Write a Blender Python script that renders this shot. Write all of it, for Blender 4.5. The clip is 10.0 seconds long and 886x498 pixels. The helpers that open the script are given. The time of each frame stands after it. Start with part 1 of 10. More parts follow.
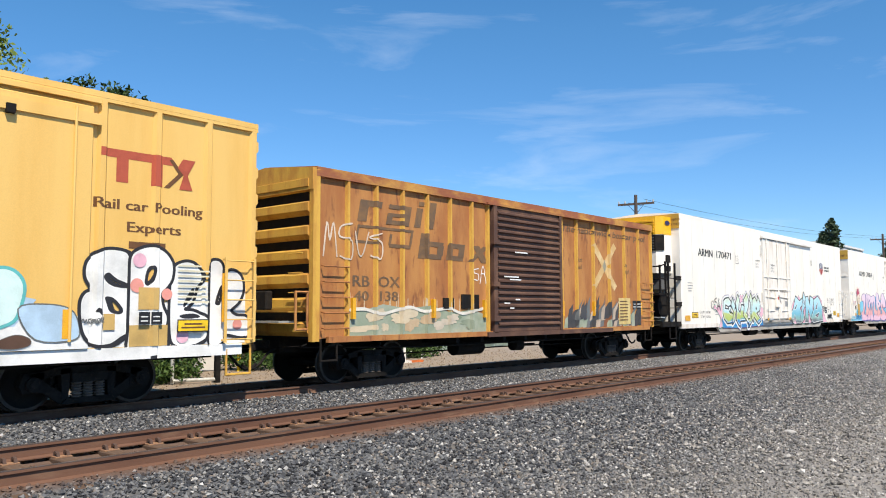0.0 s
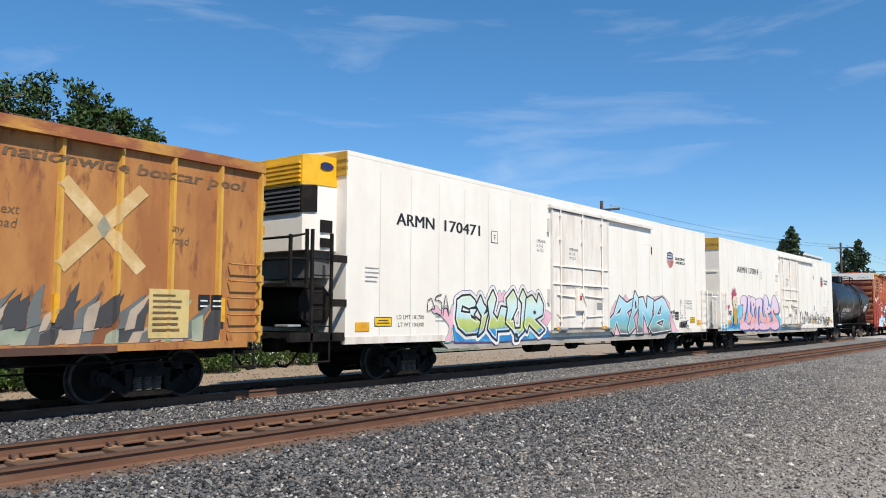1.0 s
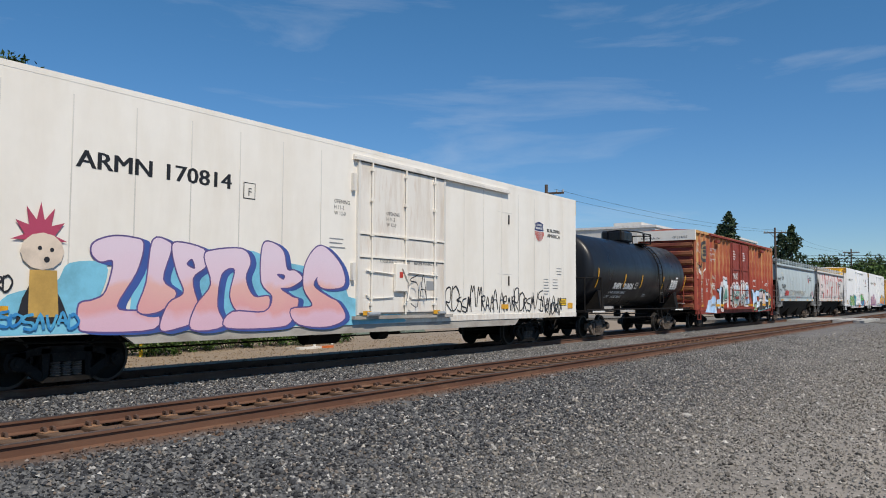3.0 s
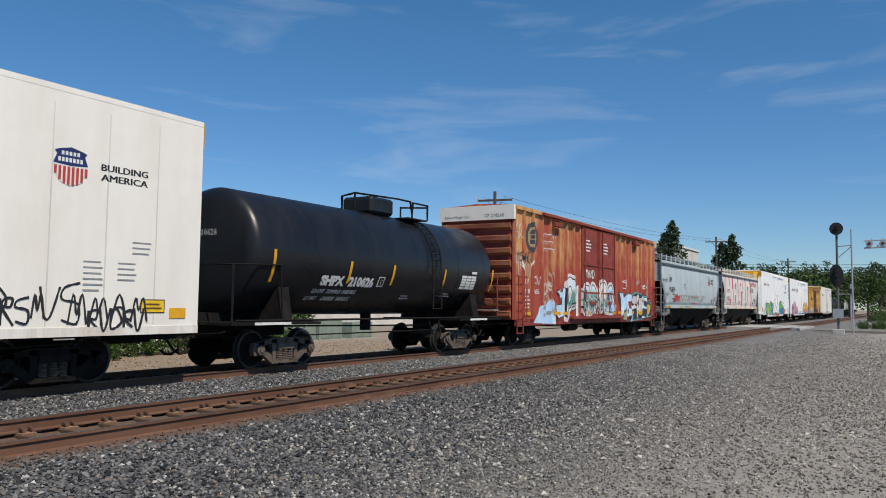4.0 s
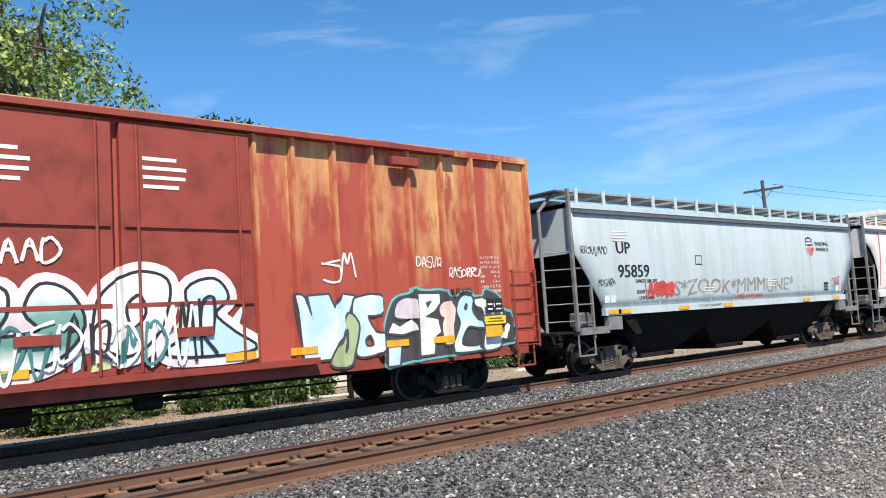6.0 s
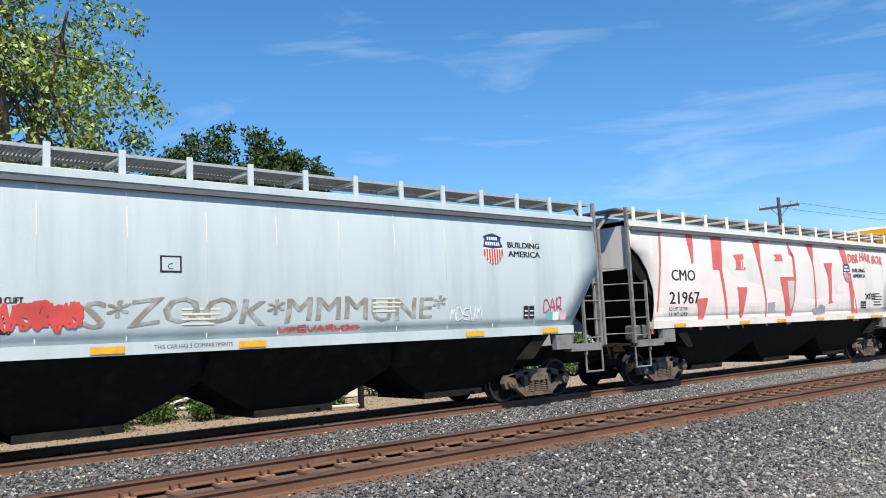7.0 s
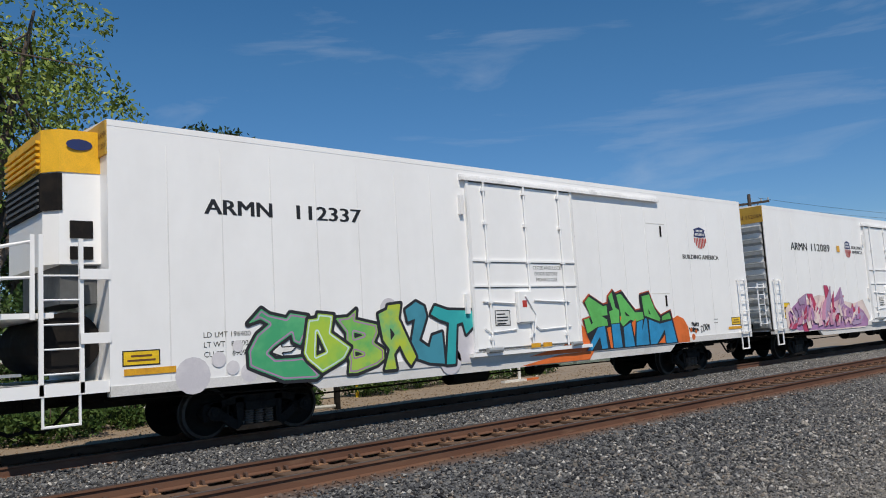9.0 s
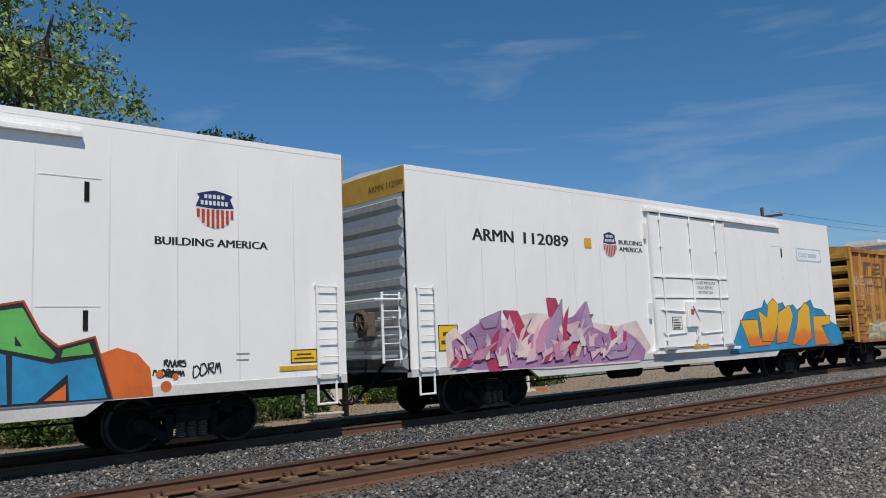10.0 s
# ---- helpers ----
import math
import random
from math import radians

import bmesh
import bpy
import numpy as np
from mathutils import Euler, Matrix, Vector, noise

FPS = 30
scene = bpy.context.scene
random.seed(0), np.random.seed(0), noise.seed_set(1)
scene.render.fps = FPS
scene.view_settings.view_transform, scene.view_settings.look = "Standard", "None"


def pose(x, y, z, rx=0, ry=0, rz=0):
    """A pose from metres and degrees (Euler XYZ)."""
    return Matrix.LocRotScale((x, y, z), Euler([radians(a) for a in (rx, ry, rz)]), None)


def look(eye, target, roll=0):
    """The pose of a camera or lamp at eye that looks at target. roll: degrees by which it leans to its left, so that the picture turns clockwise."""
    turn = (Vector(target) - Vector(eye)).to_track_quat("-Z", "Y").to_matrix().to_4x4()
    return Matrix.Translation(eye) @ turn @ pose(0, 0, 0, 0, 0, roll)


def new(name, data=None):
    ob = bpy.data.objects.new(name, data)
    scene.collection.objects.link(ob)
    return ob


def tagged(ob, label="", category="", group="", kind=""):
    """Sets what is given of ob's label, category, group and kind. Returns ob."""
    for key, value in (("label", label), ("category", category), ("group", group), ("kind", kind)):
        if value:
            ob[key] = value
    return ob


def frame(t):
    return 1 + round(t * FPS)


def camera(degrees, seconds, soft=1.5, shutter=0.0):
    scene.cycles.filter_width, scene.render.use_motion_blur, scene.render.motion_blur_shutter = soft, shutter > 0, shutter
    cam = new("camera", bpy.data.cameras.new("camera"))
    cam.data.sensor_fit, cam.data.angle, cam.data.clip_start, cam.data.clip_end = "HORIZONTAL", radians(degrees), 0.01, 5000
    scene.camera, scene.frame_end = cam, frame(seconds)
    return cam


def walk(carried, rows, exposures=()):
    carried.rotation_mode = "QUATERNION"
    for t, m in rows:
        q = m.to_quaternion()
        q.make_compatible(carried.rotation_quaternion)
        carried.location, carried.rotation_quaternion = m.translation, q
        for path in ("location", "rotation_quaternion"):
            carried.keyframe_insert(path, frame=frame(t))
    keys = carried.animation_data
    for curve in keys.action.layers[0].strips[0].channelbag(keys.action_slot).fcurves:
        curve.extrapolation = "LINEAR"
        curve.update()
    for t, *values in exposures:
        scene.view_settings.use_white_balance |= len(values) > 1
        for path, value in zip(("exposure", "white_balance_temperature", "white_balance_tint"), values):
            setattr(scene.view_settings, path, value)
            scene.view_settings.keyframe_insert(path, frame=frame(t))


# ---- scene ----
cam = camera(58.36, 10.0, soft=1.0)
EYE_Z = 1.535


def aim(yaw, pitch, roll):
    """A standing camera; yaw counts from the line of the track towards the train."""
    return pose(0, 0, EYE_Z, 90 + pitch, 0, yaw - 90) @ pose(0, 0, 0, 0, 0, roll)


PATH = [
    (0.0, 40.51, 4.56, -0.22), (0.5, 39.87, 4.90, -0.02), (1.0, 38.12, 4.81, 0.28), (1.5, 37.99, 4.56, 0.15),
    (2.0, 36.75, 4.07, 0.36), (2.5, 35.27, 3.89, 0.20), (2.7, 34.69, 3.70, 0.30), (3.8, 31.60, 3.89, 0.47),
    (4.0, 30.46, 3.99, 0.71), (4.5, 30.58, 4.21, 0.80), (5.0, 30.85, 4.55, 0.17), (5.2, 31.98, 4.60, -0.68),
    (6.3, 53.15, 6.00, -3.85), (6.5, 53.51, 6.15, -3.76), (7.0, 49.99, 6.30, -2.69), (7.5, 42.57, 6.29, -2.54),
    (8.0, 42.44, 6.21, -2.97), (8.5, 44.13, 6.13, -3.15), (9.0, 48.18, 6.16, -3.45), (9.5, 49.24, 6.46, -3.19),
    (10.0, 48.94, 6.80, -2.42)]
EXPOSURES = [(0.0, 0.34, 6950, 10), (0.5, 0.36, 6950, 10), (1.0, 0.16, 6950, 10), (1.5, -0.13, 6950, 10), (2.0, -0.19, 6950, 10), (2.5, -0.22, 6950, 10), (3.8, -0.36, 6950, 10), (4.0, -0.26, 6950, 10), (4.5, 0.22, 6950, 10), (5.0, 0.46, 6950, 10), (6.5, 0.54, 6950, 10), (7.0, 0.46, 6950, 10), (7.5, 0.34, 6950, 10), (8.0, 0.07, 6950, 10), (8.5, -0.12, 6950, 10), (9.0, -0.45, 6950, 10), (9.5, -0.54, 6950, 10), (10.0, -0.54, 6950, 10)]
walk(cam, [(t, aim(a, b, c)) for t, a, b, c in PATH], EXPOSURES)

# ---- light ----
SUN_TO = Vector((-0.27, -0.55, 0.80)).normalized()
sun = new("sun", bpy.data.lights.new("sun", "SUN"))
sun.data.energy, sun.data.angle, sun.data.color = 5.0, radians(0.55), (1.0, 0.94, 0.84)
sun.matrix_world = look((0, 0, 60), Vector((0, 0, 60)) - SUN_TO)

world = bpy.data.worlds.new("sky")
scene.world = world
world.use_nodes = True
wn, wl = world.node_tree.nodes, world.node_tree.links
wn.clear()
w_out = wn.new("ShaderNodeOutputWorld")
w_bg = wn.new("ShaderNodeBackground")
w_sky = wn.new("ShaderNodeTexSky")
w_sky.sky_type, w_sky.sun_disc = "NISHITA", False
w_sky.sun_elevation = math.asin(SUN_TO.z)
w_sky.sun_rotation = math.atan2(SUN_TO.x, SUN_TO.y)
w_sky.air_density, w_sky.dust_density, w_sky.ozone_density = 1.0, 0.0, 4.0
w_bg.inputs["Strength"].default_value = 0.129
# thin drawn-out clouds
w_tc = wn.new("ShaderNodeTexCoord")
w_map = wn.new("ShaderNodeMapping")
w_map.inputs["Scale"].default_value = (1.9, 1.9, 11.0)
w_map.inputs["Rotation"].default_value = (0.10, 0.06, 0.5)
w_no = wn.new("ShaderNodeTexNoise")
w_no.inputs["Scale"].default_value, w_no.inputs["Detail"].default_value = 1.7, 8.0
w_no.inputs["Roughness"].default_value, w_no.inputs["Distortion"].default_value = 0.58, 0.5
w_ra = wn.new("ShaderNodeMapRange")
for key, value in (("From Min", 0.55), ("From Max", 0.82), ("To Min", 0.0), ("To Max", 0.28)):
    w_ra.inputs[key].default_value = value
w_mix = wn.new("ShaderNodeMixRGB")
w_mix.inputs["Color2"].default_value = (6.2, 6.9, 7.8, 1)
wl.new(w_tc.outputs["Generated"], w_map.inputs["Vector"])
wl.new(w_map.outputs["Vector"], w_no.inputs["Vector"])
wl.new(w_no.outputs["Fac"], w_ra.inputs["Value"])
wl.new(w_ra.outputs["Result"], w_mix.inputs["Fac"])
w_sat = wn.new("ShaderNodeHueSaturation")
w_sat.inputs["Saturation"].default_value = 1.28
wl.new(w_sky.outputs["Color"], w_sat.inputs["Color"])
# the deeper blue of clear dry air down to the horizon
w_sep = wn.new("ShaderNodeSeparateXYZ")
w_low = wn.new("ShaderNodeMapRange")
w_low.inputs["From Min"].default_value, w_low.inputs["From Max"].default_value = 0.0, 0.34
w_tint = wn.new("ShaderNodeMixRGB")
w_tint.inputs["Color1"].default_value, w_tint.inputs["Color2"].default_value = (0.53, 0.70, 0.96, 1), (1, 1, 1, 1)
w_mul = wn.new("ShaderNodeMixRGB")
w_mul.blend_type = "MULTIPLY"
w_mul.inputs["Fac"].default_value = 1.0
wl.new(w_tc.outputs["Generated"], w_sep.inputs["Vector"])
wl.new(w_sep.outputs["Z"], w_low.inputs["Value"])
wl.new(w_low.outputs["Result"], w_tint.inputs["Fac"])
wl.new(w_sat.outputs["Color"], w_mul.inputs["Color1"])
wl.new(w_tint.outputs["Color"], w_mul.inputs["Color2"])
wl.new(w_mul.outputs["Color"], w_mix.inputs["Color1"])
wl.new(w_mix.outputs["Color"], w_bg.inputs["Color"])
wl.new(w_bg.outputs["Background"], w_out.inputs["Surface"])


# ---- materials ----
def surface(name, a, b=None, c=None, scale=2.0, stretch=(1, 1, 1), rough=0.6, metal=0.0, bump=0.15, grain=60.0,
            cut=(0.45, 0.65), amount=1.0, fine=0.12, rise=0.0, spec=0.5):
    """Colour a with blotches of b, specks of c, fine grain and relief, in the object's own metres."""
    m = bpy.data.materials.new(name)
    m.use_nodes = True
    n, l = m.node_tree.nodes, m.node_tree.links
    sh = n["Principled BSDF"]
    sh.inputs["Roughness"].default_value, sh.inputs["Metallic"].default_value = rough, metal
    sh.inputs["Specular IOR Level"].default_value = spec
    b = b or tuple(v * 0.8 for v in a)
    tc = n.new("ShaderNodeTexCoord")
    mp = n.new("ShaderNodeMapping")
    mp.inputs["Scale"].default_value = stretch
    l.new(tc.outputs["Object"], mp.inputs["Vector"])

    def noise_at(s, detail, vec):
        x = n.new("ShaderNodeTexNoise")
        x.inputs["Scale"].default_value, x.inputs["Detail"].default_value = s, detail
        x.inputs["Roughness"].default_value = 0.62
        l.new(vec, x.inputs["Vector"])
        return x

    def ranged(sock, lo, hi, top=1.0, low=0.0):
        x = n.new("ShaderNodeMapRange")
        for key, value in (("From Min", lo), ("From Max", hi), ("To Min", low), ("To Max", top)):
            x.inputs[key].default_value = value
        l.new(sock, x.inputs["Value"])
        return x.outputs["Result"]

    def mix(fac, one, two):
        x = n.new("ShaderNodeMixRGB")
        l.new(fac, x.inputs["Fac"])
        for sock, v in ((x.inputs["Color1"], one), (x.inputs["Color2"], two)):
            if isinstance(v, tuple):
                sock.default_value = (*v, 1)
            else:
                l.new(v, sock)
        return x.outputs["Color"]

    big = noise_at(scale, 6, mp.outputs["Vector"])
    small = noise_at(grain, 4, tc.outputs["Object"])
    src = big.outputs["Fac"]
    if rise:
        sep = n.new("ShaderNodeSeparateXYZ")
        l.new(tc.outputs["Object"], sep.inputs["Vector"])
        ad = n.new("ShaderNodeMath")
        ad.operation = "MULTIPLY_ADD"
        ad.inputs[1].default_value = rise
        l.new(sep.outputs["Z"], ad.inputs[0])
        l.new(src, ad.inputs[2])
        src = ad.outputs[0]
    col = mix(ranged(src, cut[0], cut[1], amount), tuple(a), tuple(b))
    if c:
        mid = noise_at(scale * 3.7, 7, mp.outputs["Vector"])
        col = mix(ranged(mid.outputs["Fac"], 0.56, 0.66, 0.9), col, tuple(c))
    dark = n.new("ShaderNodeMixRGB")
    dark.blend_type = "MULTIPLY"
    dark.inputs["Fac"].default_value = 1.0
    l.new(col, dark.inputs["Color1"])
    g = ranged(small.outputs["Fac"], 0.3, 0.7, 1.0 + fine, 1.0 - fine)
    l.new(g, dark.inputs["Color2"])
    l.new(dark.outputs["Color"], sh.inputs["Base Color"])
    l.new(ranged(big.outputs["Fac"], 0.3, 0.7, min(1, rough + 0.12), max(0.02, rough - 0.12)), sh.inputs["Roughness"])
    if bump:
        bp = n.new("ShaderNodeBump")
        bp.inputs["Strength"].default_value, bp.inputs["Distance"].default_value = bump, 0.01
        l.new(small.outputs["Fac"], bp.inputs["Height"])
        l.new(bp.outputs["Normal"], sh.inputs["Normal"])
    return m


def by_piece(name, stops, rough=0.9, bump=0.3, grain=90.0, island=True):
    """A colour for each loose piece, from a ramp."""
    m = surface(name, (0.3, 0.3, 0.3), rough=rough, bump=bump, grain=grain, spec=0.2)
    n, l = m.node_tree.nodes, m.node_tree.links
    if island:
        src = n.new("ShaderNodeNewGeometry").outputs["Random Per Island"]
    else:
        src = n.new("ShaderNodeObjectInfo").outputs["Random"]
    ramp = n.new("ShaderNodeValToRGB")
    el = ramp.color_ramp.elements
    el[0].position, el[0].color = stops[0][0], (*stops[0][1], 1)
    el[1].position, el[1].color = stops[-1][0], (*stops[-1][1], 1)
    for p, colour in stops[1:-1]:
        e = el.new(p)
        e.color = (*colour, 1)
    l.new(src, ramp.inputs["Fac"])
    for node in n:
        if node.type == "MIX_RGB" and node.blend_type == "MULTIPLY":
            l.new(ramp.outputs["Color"], node.inputs["Color1"])
    return m


UPRIGHT = (1, 1, 0.12)
M = {
    "ttx": surface("ttx_yellow_paint", (0.74, 0.47, 0.14), (0.68, 0.40, 0.10), scale=1.2, stretch=UPRIGHT, rough=0.5, fine=0.05),
    "rail_ochre": surface("faded_ochre_paint", (0.45, 0.205, 0.06), (0.33, 0.125, 0.04), (0.21, 0.075, 0.03), scale=1.5, stretch=(1, 1, 0.3), cut=(0.40, 0.62), rough=0.7, fine=0.1),
    "rail_yellow": surface("rib_yellow_paint", (0.62, 0.36, 0.06), (0.45, 0.20, 0.04), scale=2.5, stretch=(1, 1, 0.3), rough=0.65),
    "rail_roof": surface("rusty_roof_edge", (0.27, 0.09, 0.04), (0.50, 0.26, 0.06), scale=1.8, stretch=(0.5, 1, 1), rough=0.8),
    "door_brown": surface("dark_brown_door_paint", (0.095, 0.052, 0.040), (0.155, 0.085, 0.058), scale=2.0, rough=0.65, spec=0.2),
    "white": surface("white_car_paint", (0.86, 0.82, 0.75), (0.80, 0.75, 0.67), scale=0.9, stretch=(1, 1, 0.25), rough=0.42, bump=0.16, grain=2.6, fine=0.02),
    "white_clean": surface("clean_white_car_paint", (0.89, 0.89, 0.89), (0.85, 0.85, 0.85), scale=0.8, stretch=(1, 1, 0.3), rough=0.40, bump=0.14, grain=2.4, fine=0.015),
    # grey that stands in for the fine shade along panel seams
    "seam": surface("seam_shade_grey_paint", (0.72, 0.69, 0.64), scale=2.0, stretch=UPRIGHT, rough=0.6),
    "white_grimy": surface("grimy_white_door_paint", (0.78, 0.74, 0.68), (0.62, 0.55, 0.47), (0.68, 0.60, 0.52), scale=1.6, stretch=(1.5, 1, 0.22), rough=0.55, fine=0.06),
    "sill_grimy": surface("road_dirt_on_white_sill", (0.42, 0.39, 0.35), (0.28, 0.25, 0.22), scale=2.5, stretch=(0.4, 1, 1), rough=0.8),
    "sill_pale": surface("lightly_soiled_white_sill", (0.68, 0.67, 0.66), (0.55, 0.54, 0.52), scale=2.0, stretch=(0.4, 1, 1), rough=0.7),
    "seam_light": surface("pale_grey_seam_paint", (0.885, 0.885, 0.885), scale=2.0, stretch=UPRIGHT, rough=0.6),
    "truck_dusty": surface("brown_dusty_cast_steel", (0.13, 0.105, 0.088), (0.07, 0.055, 0.045), (0.17, 0.12, 0.085), scale=5.0, rough=0.85, bump=0.4, spec=0.2),
    "ladder_grey": surface("dull_grey_ladder_steel", (0.19, 0.195, 0.195), (0.13, 0.12, 0.115), scale=4.0, rough=0.65),
    "gold": surface("gold_band_paint", (0.55, 0.33, 0.05), (0.45, 0.25, 0.04), scale=2.0, rough=0.55),
    "unit_yellow": surface("unit_yellow_paint", (0.85, 0.46, 0.02), scale=2.0, rough=0.4),
    # black that carries the shade under the hopper cars in its colour
    "hopper_shade_black": surface("shaded_hopper_black", (0.010, 0.0095, 0.009), (0.020, 0.017, 0.014), scale=3.0, rough=0.85, spec=0.08),
    "black": surface("black_car_paint", (0.010, 0.011, 0.014), (0.014, 0.015, 0.018), scale=1.5, stretch=UPRIGHT, rough=0.34, fine=0.08, spec=0.35),
    "frame_black": surface("grimy_black_steel", (0.012, 0.011, 0.011), (0.024, 0.020, 0.017), scale=4.0, rough=0.75, spec=0.12),
    # grimy steel, its colour darkened for the shade beneath the cars
    "truck": surface("grimy_shaded_cast_steel", (0.017, 0.015, 0.014), (0.010, 0.009, 0.008), (0.034, 0.025, 0.019), scale=5.0, rough=0.8, bump=0.4, spec=0.12),
    "wheel": surface("dark_wheel_steel", (0.012, 0.011, 0.010), (0.022, 0.018, 0.016), scale=6.0, rough=0.7, spec=0.12),
    "tread": surface("worn_wheel_tread", (0.045, 0.040, 0.036), (0.026, 0.023, 0.021), scale=8.0, rough=0.5, metal=0.3),
    "cp_red": surface("weathered_red_paint", (0.36, 0.065, 0.04), (0.58, 0.33, 0.13), (0.28, 0.045, 0.028), scale=0.85, stretch=(1, 1, 0.28), cut=(0.66, 0.80), rise=0.048, rough=0.7, fine=0.1),
    "cp_red_plain": surface("dull_red_paint", (0.26, 0.04, 0.025), (0.18, 0.03, 0.02), scale=2.0, rough=0.7),
    "cp_end": surface("rust_streaked_end", (0.20, 0.045, 0.03), (0.42, 0.20, 0.08), scale=1.5, stretch=(0.3, 0.3, 1), rough=0.75),
    "grey_car": surface("light_grey_hopper_paint", (0.46, 0.53, 0.55), (0.39, 0.455, 0.475), scale=1.4, stretch=UPRIGHT, rough=0.55, fine=0.05),
    "pale_car": surface("pale_hopper_paint", (0.66, 0.63, 0.60), (0.56, 0.54, 0.52), scale=1.4, stretch=UPRIGHT, rough=0.55, fine=0.05),
    "dark_grey": surface("dark_grey_steel", (0.10, 0.105, 0.11), scale=3.0, rough=0.6),
    "galv": surface("galvanised_steel", (0.42, 0.44, 0.45), (0.34, 0.36, 0.37), scale=6.0, rough=0.5, metal=0.4),
    "rail": surface("rusty_rail_steel", (0.155, 0.080, 0.052), (0.115, 0.056, 0.038), (0.19, 0.11, 0.072), scale=1.5, stretch=(0.25, 1, 1), rough=0.8, bump=0.3, grain=120, spec=0.2),
    "rail_head": surface("dark_rail_head", (0.07, 0.05, 0.045), (0.11, 0.075, 0.06), scale=2.0, stretch=(0.1, 3, 1), rough=0.5, metal=0.5),
    "plate": surface("rusty_tie_plate", (0.30, 0.17, 0.09), (0.20, 0.10, 0.06), scale=6.0, rough=0.85),
    "clip": surface("rusty_clip_steel", (0.09, 0.05, 0.035), scale=9.0, rough=0.8),
    "tie": surface("weathered_tie_wood", (0.105, 0.066, 0.045), (0.15, 0.10, 0.07), scale=3.0, stretch=(6, 0.6, 1), rough=0.9, spec=0.2),
    "ink": surface("black_lettering", (0.015, 0.015, 0.017), scale=4, rough=0.5, fine=0.02),
    "print_grey": surface("faint_grey_print", (0.30, 0.30, 0.30), scale=4, rough=0.6),
    "ink_faded": surface("faded_brown_lettering", (0.13, 0.08, 0.045), (0.2, 0.11, 0.05), scale=5, rough=0.7),
    "ink_brown": surface("dark_brown_lettering", (0.14, 0.06, 0.02), scale=5, rough=0.6),
    "ink_white": surface("white_lettering", (0.75, 0.75, 0.74), (0.6, 0.6, 0.58), scale=5, rough=0.6),
    "red": surface("red_marking", (0.50, 0.05, 0.035), (0.42, 0.04, 0.03), scale=3, rough=0.6),
    "ttx_red": surface("dark_red_marking", (0.42, 0.08, 0.04), scale=3, rough=0.6),
    "navy": surface("navy_marking", (0.015, 0.03, 0.13), scale=3, rough=0.5),
    "reflector": surface("amber_reflector", (0.75, 0.38, 0.02), (0.6, 0.28, 0.02), scale=5, rough=0.4),
    "notice": surface("yellow_notice", (0.85, 0.55, 0.02), scale=5, rough=0.4),
}


def spray(name, colour, alt=None, scale=1.5):
    key = "spray_" + name
    if key not in M:
        M[key] = surface(key + "_paint", colour, alt or tuple(v * 0.75 for v in colour), scale=scale, rough=0.6, fine=0.05, bump=0.05)
    return M[key]


def bands(name, stops):
    """Spray paint in soft bands of colour, by height on the car."""
    key = "spray_" + name
    m = surface(key + "_paint", stops[0][1], rough=0.6, bump=0.05, fine=0.06)
    n, l = m.node_tree.nodes, m.node_tree.links
    tc = n.new("ShaderNodeTexCoord")
    sep = n.new("ShaderNodeSeparateXYZ")
    l.new(tc.outputs["Object"], sep.inputs["Vector"])
    no = n.new("ShaderNodeTexNoise")
    no.inputs["Scale"].default_value, no.inputs["Detail"].default_value = 1.7, 4
    l.new(tc.outputs["Object"], no.inputs["Vector"])
    add = n.new("ShaderNodeMath")
    add.operation = "MULTIPLY_ADD"
    add.inputs[1].default_value = 0.55
    l.new(no.outputs["Fac"], add.inputs[0])
    l.new(sep.outputs["Z"], add.inputs[2])
    rng = n.new("ShaderNodeMapRange")
    rng.inputs["From Min"].default_value, rng.inputs["From Max"].default_value = stops[0][0] + 0.27, stops[-1][0] + 0.27
    l.new(add.outputs[0], rng.inputs["Value"])
    ramp = n.new("ShaderNodeValToRGB")
    el = ramp.color_ramp.elements
    span = stops[-1][0] - stops[0][0]
    el[0].position, el[0].color = 0.0, (*stops[0][1], 1)
    el[1].position, el[1].color = 1.0, (*stops[-1][1], 1)
    for z, colour in stops[1:-1]:
        e = el.new((z - stops[0][0]) / span)
        e.color = (*colour, 1)
    l.new(rng.outputs["Result"], ramp.inputs["Fac"])
    for node in n:
        if node.type == "MIX_RGB" and node.blend_type == "MULTIPLY":
            l.new(ramp.outputs["Color"], node.inputs["Color1"])
    return m


# ---- building tools ----
def part(name, bm, material, parent=None, label=""):
    """Links a bmesh as one mesh object under a thing or a part."""
    me = bpy.data.meshes.new(name)
    bm.to_mesh(me)
    bm.free()
    return link(name, me, material, parent, label)


def link(name, me, material, parent=None, label=""):
    if material and not me.materials:
        me.materials.append(M[material] if isinstance(material, str) else material)
    ob = new(name, me)
    ob.parent = parent
    if label:
        ob["label"] = label
    return ob


def thing(name, label, category, m=None, group="", kind=""):
    ob = new(name)
    ob.empty_display_size = 0.3
    if m is not None:
        ob.matrix_basis = m
    return tagged(ob, label, category, group, kind)


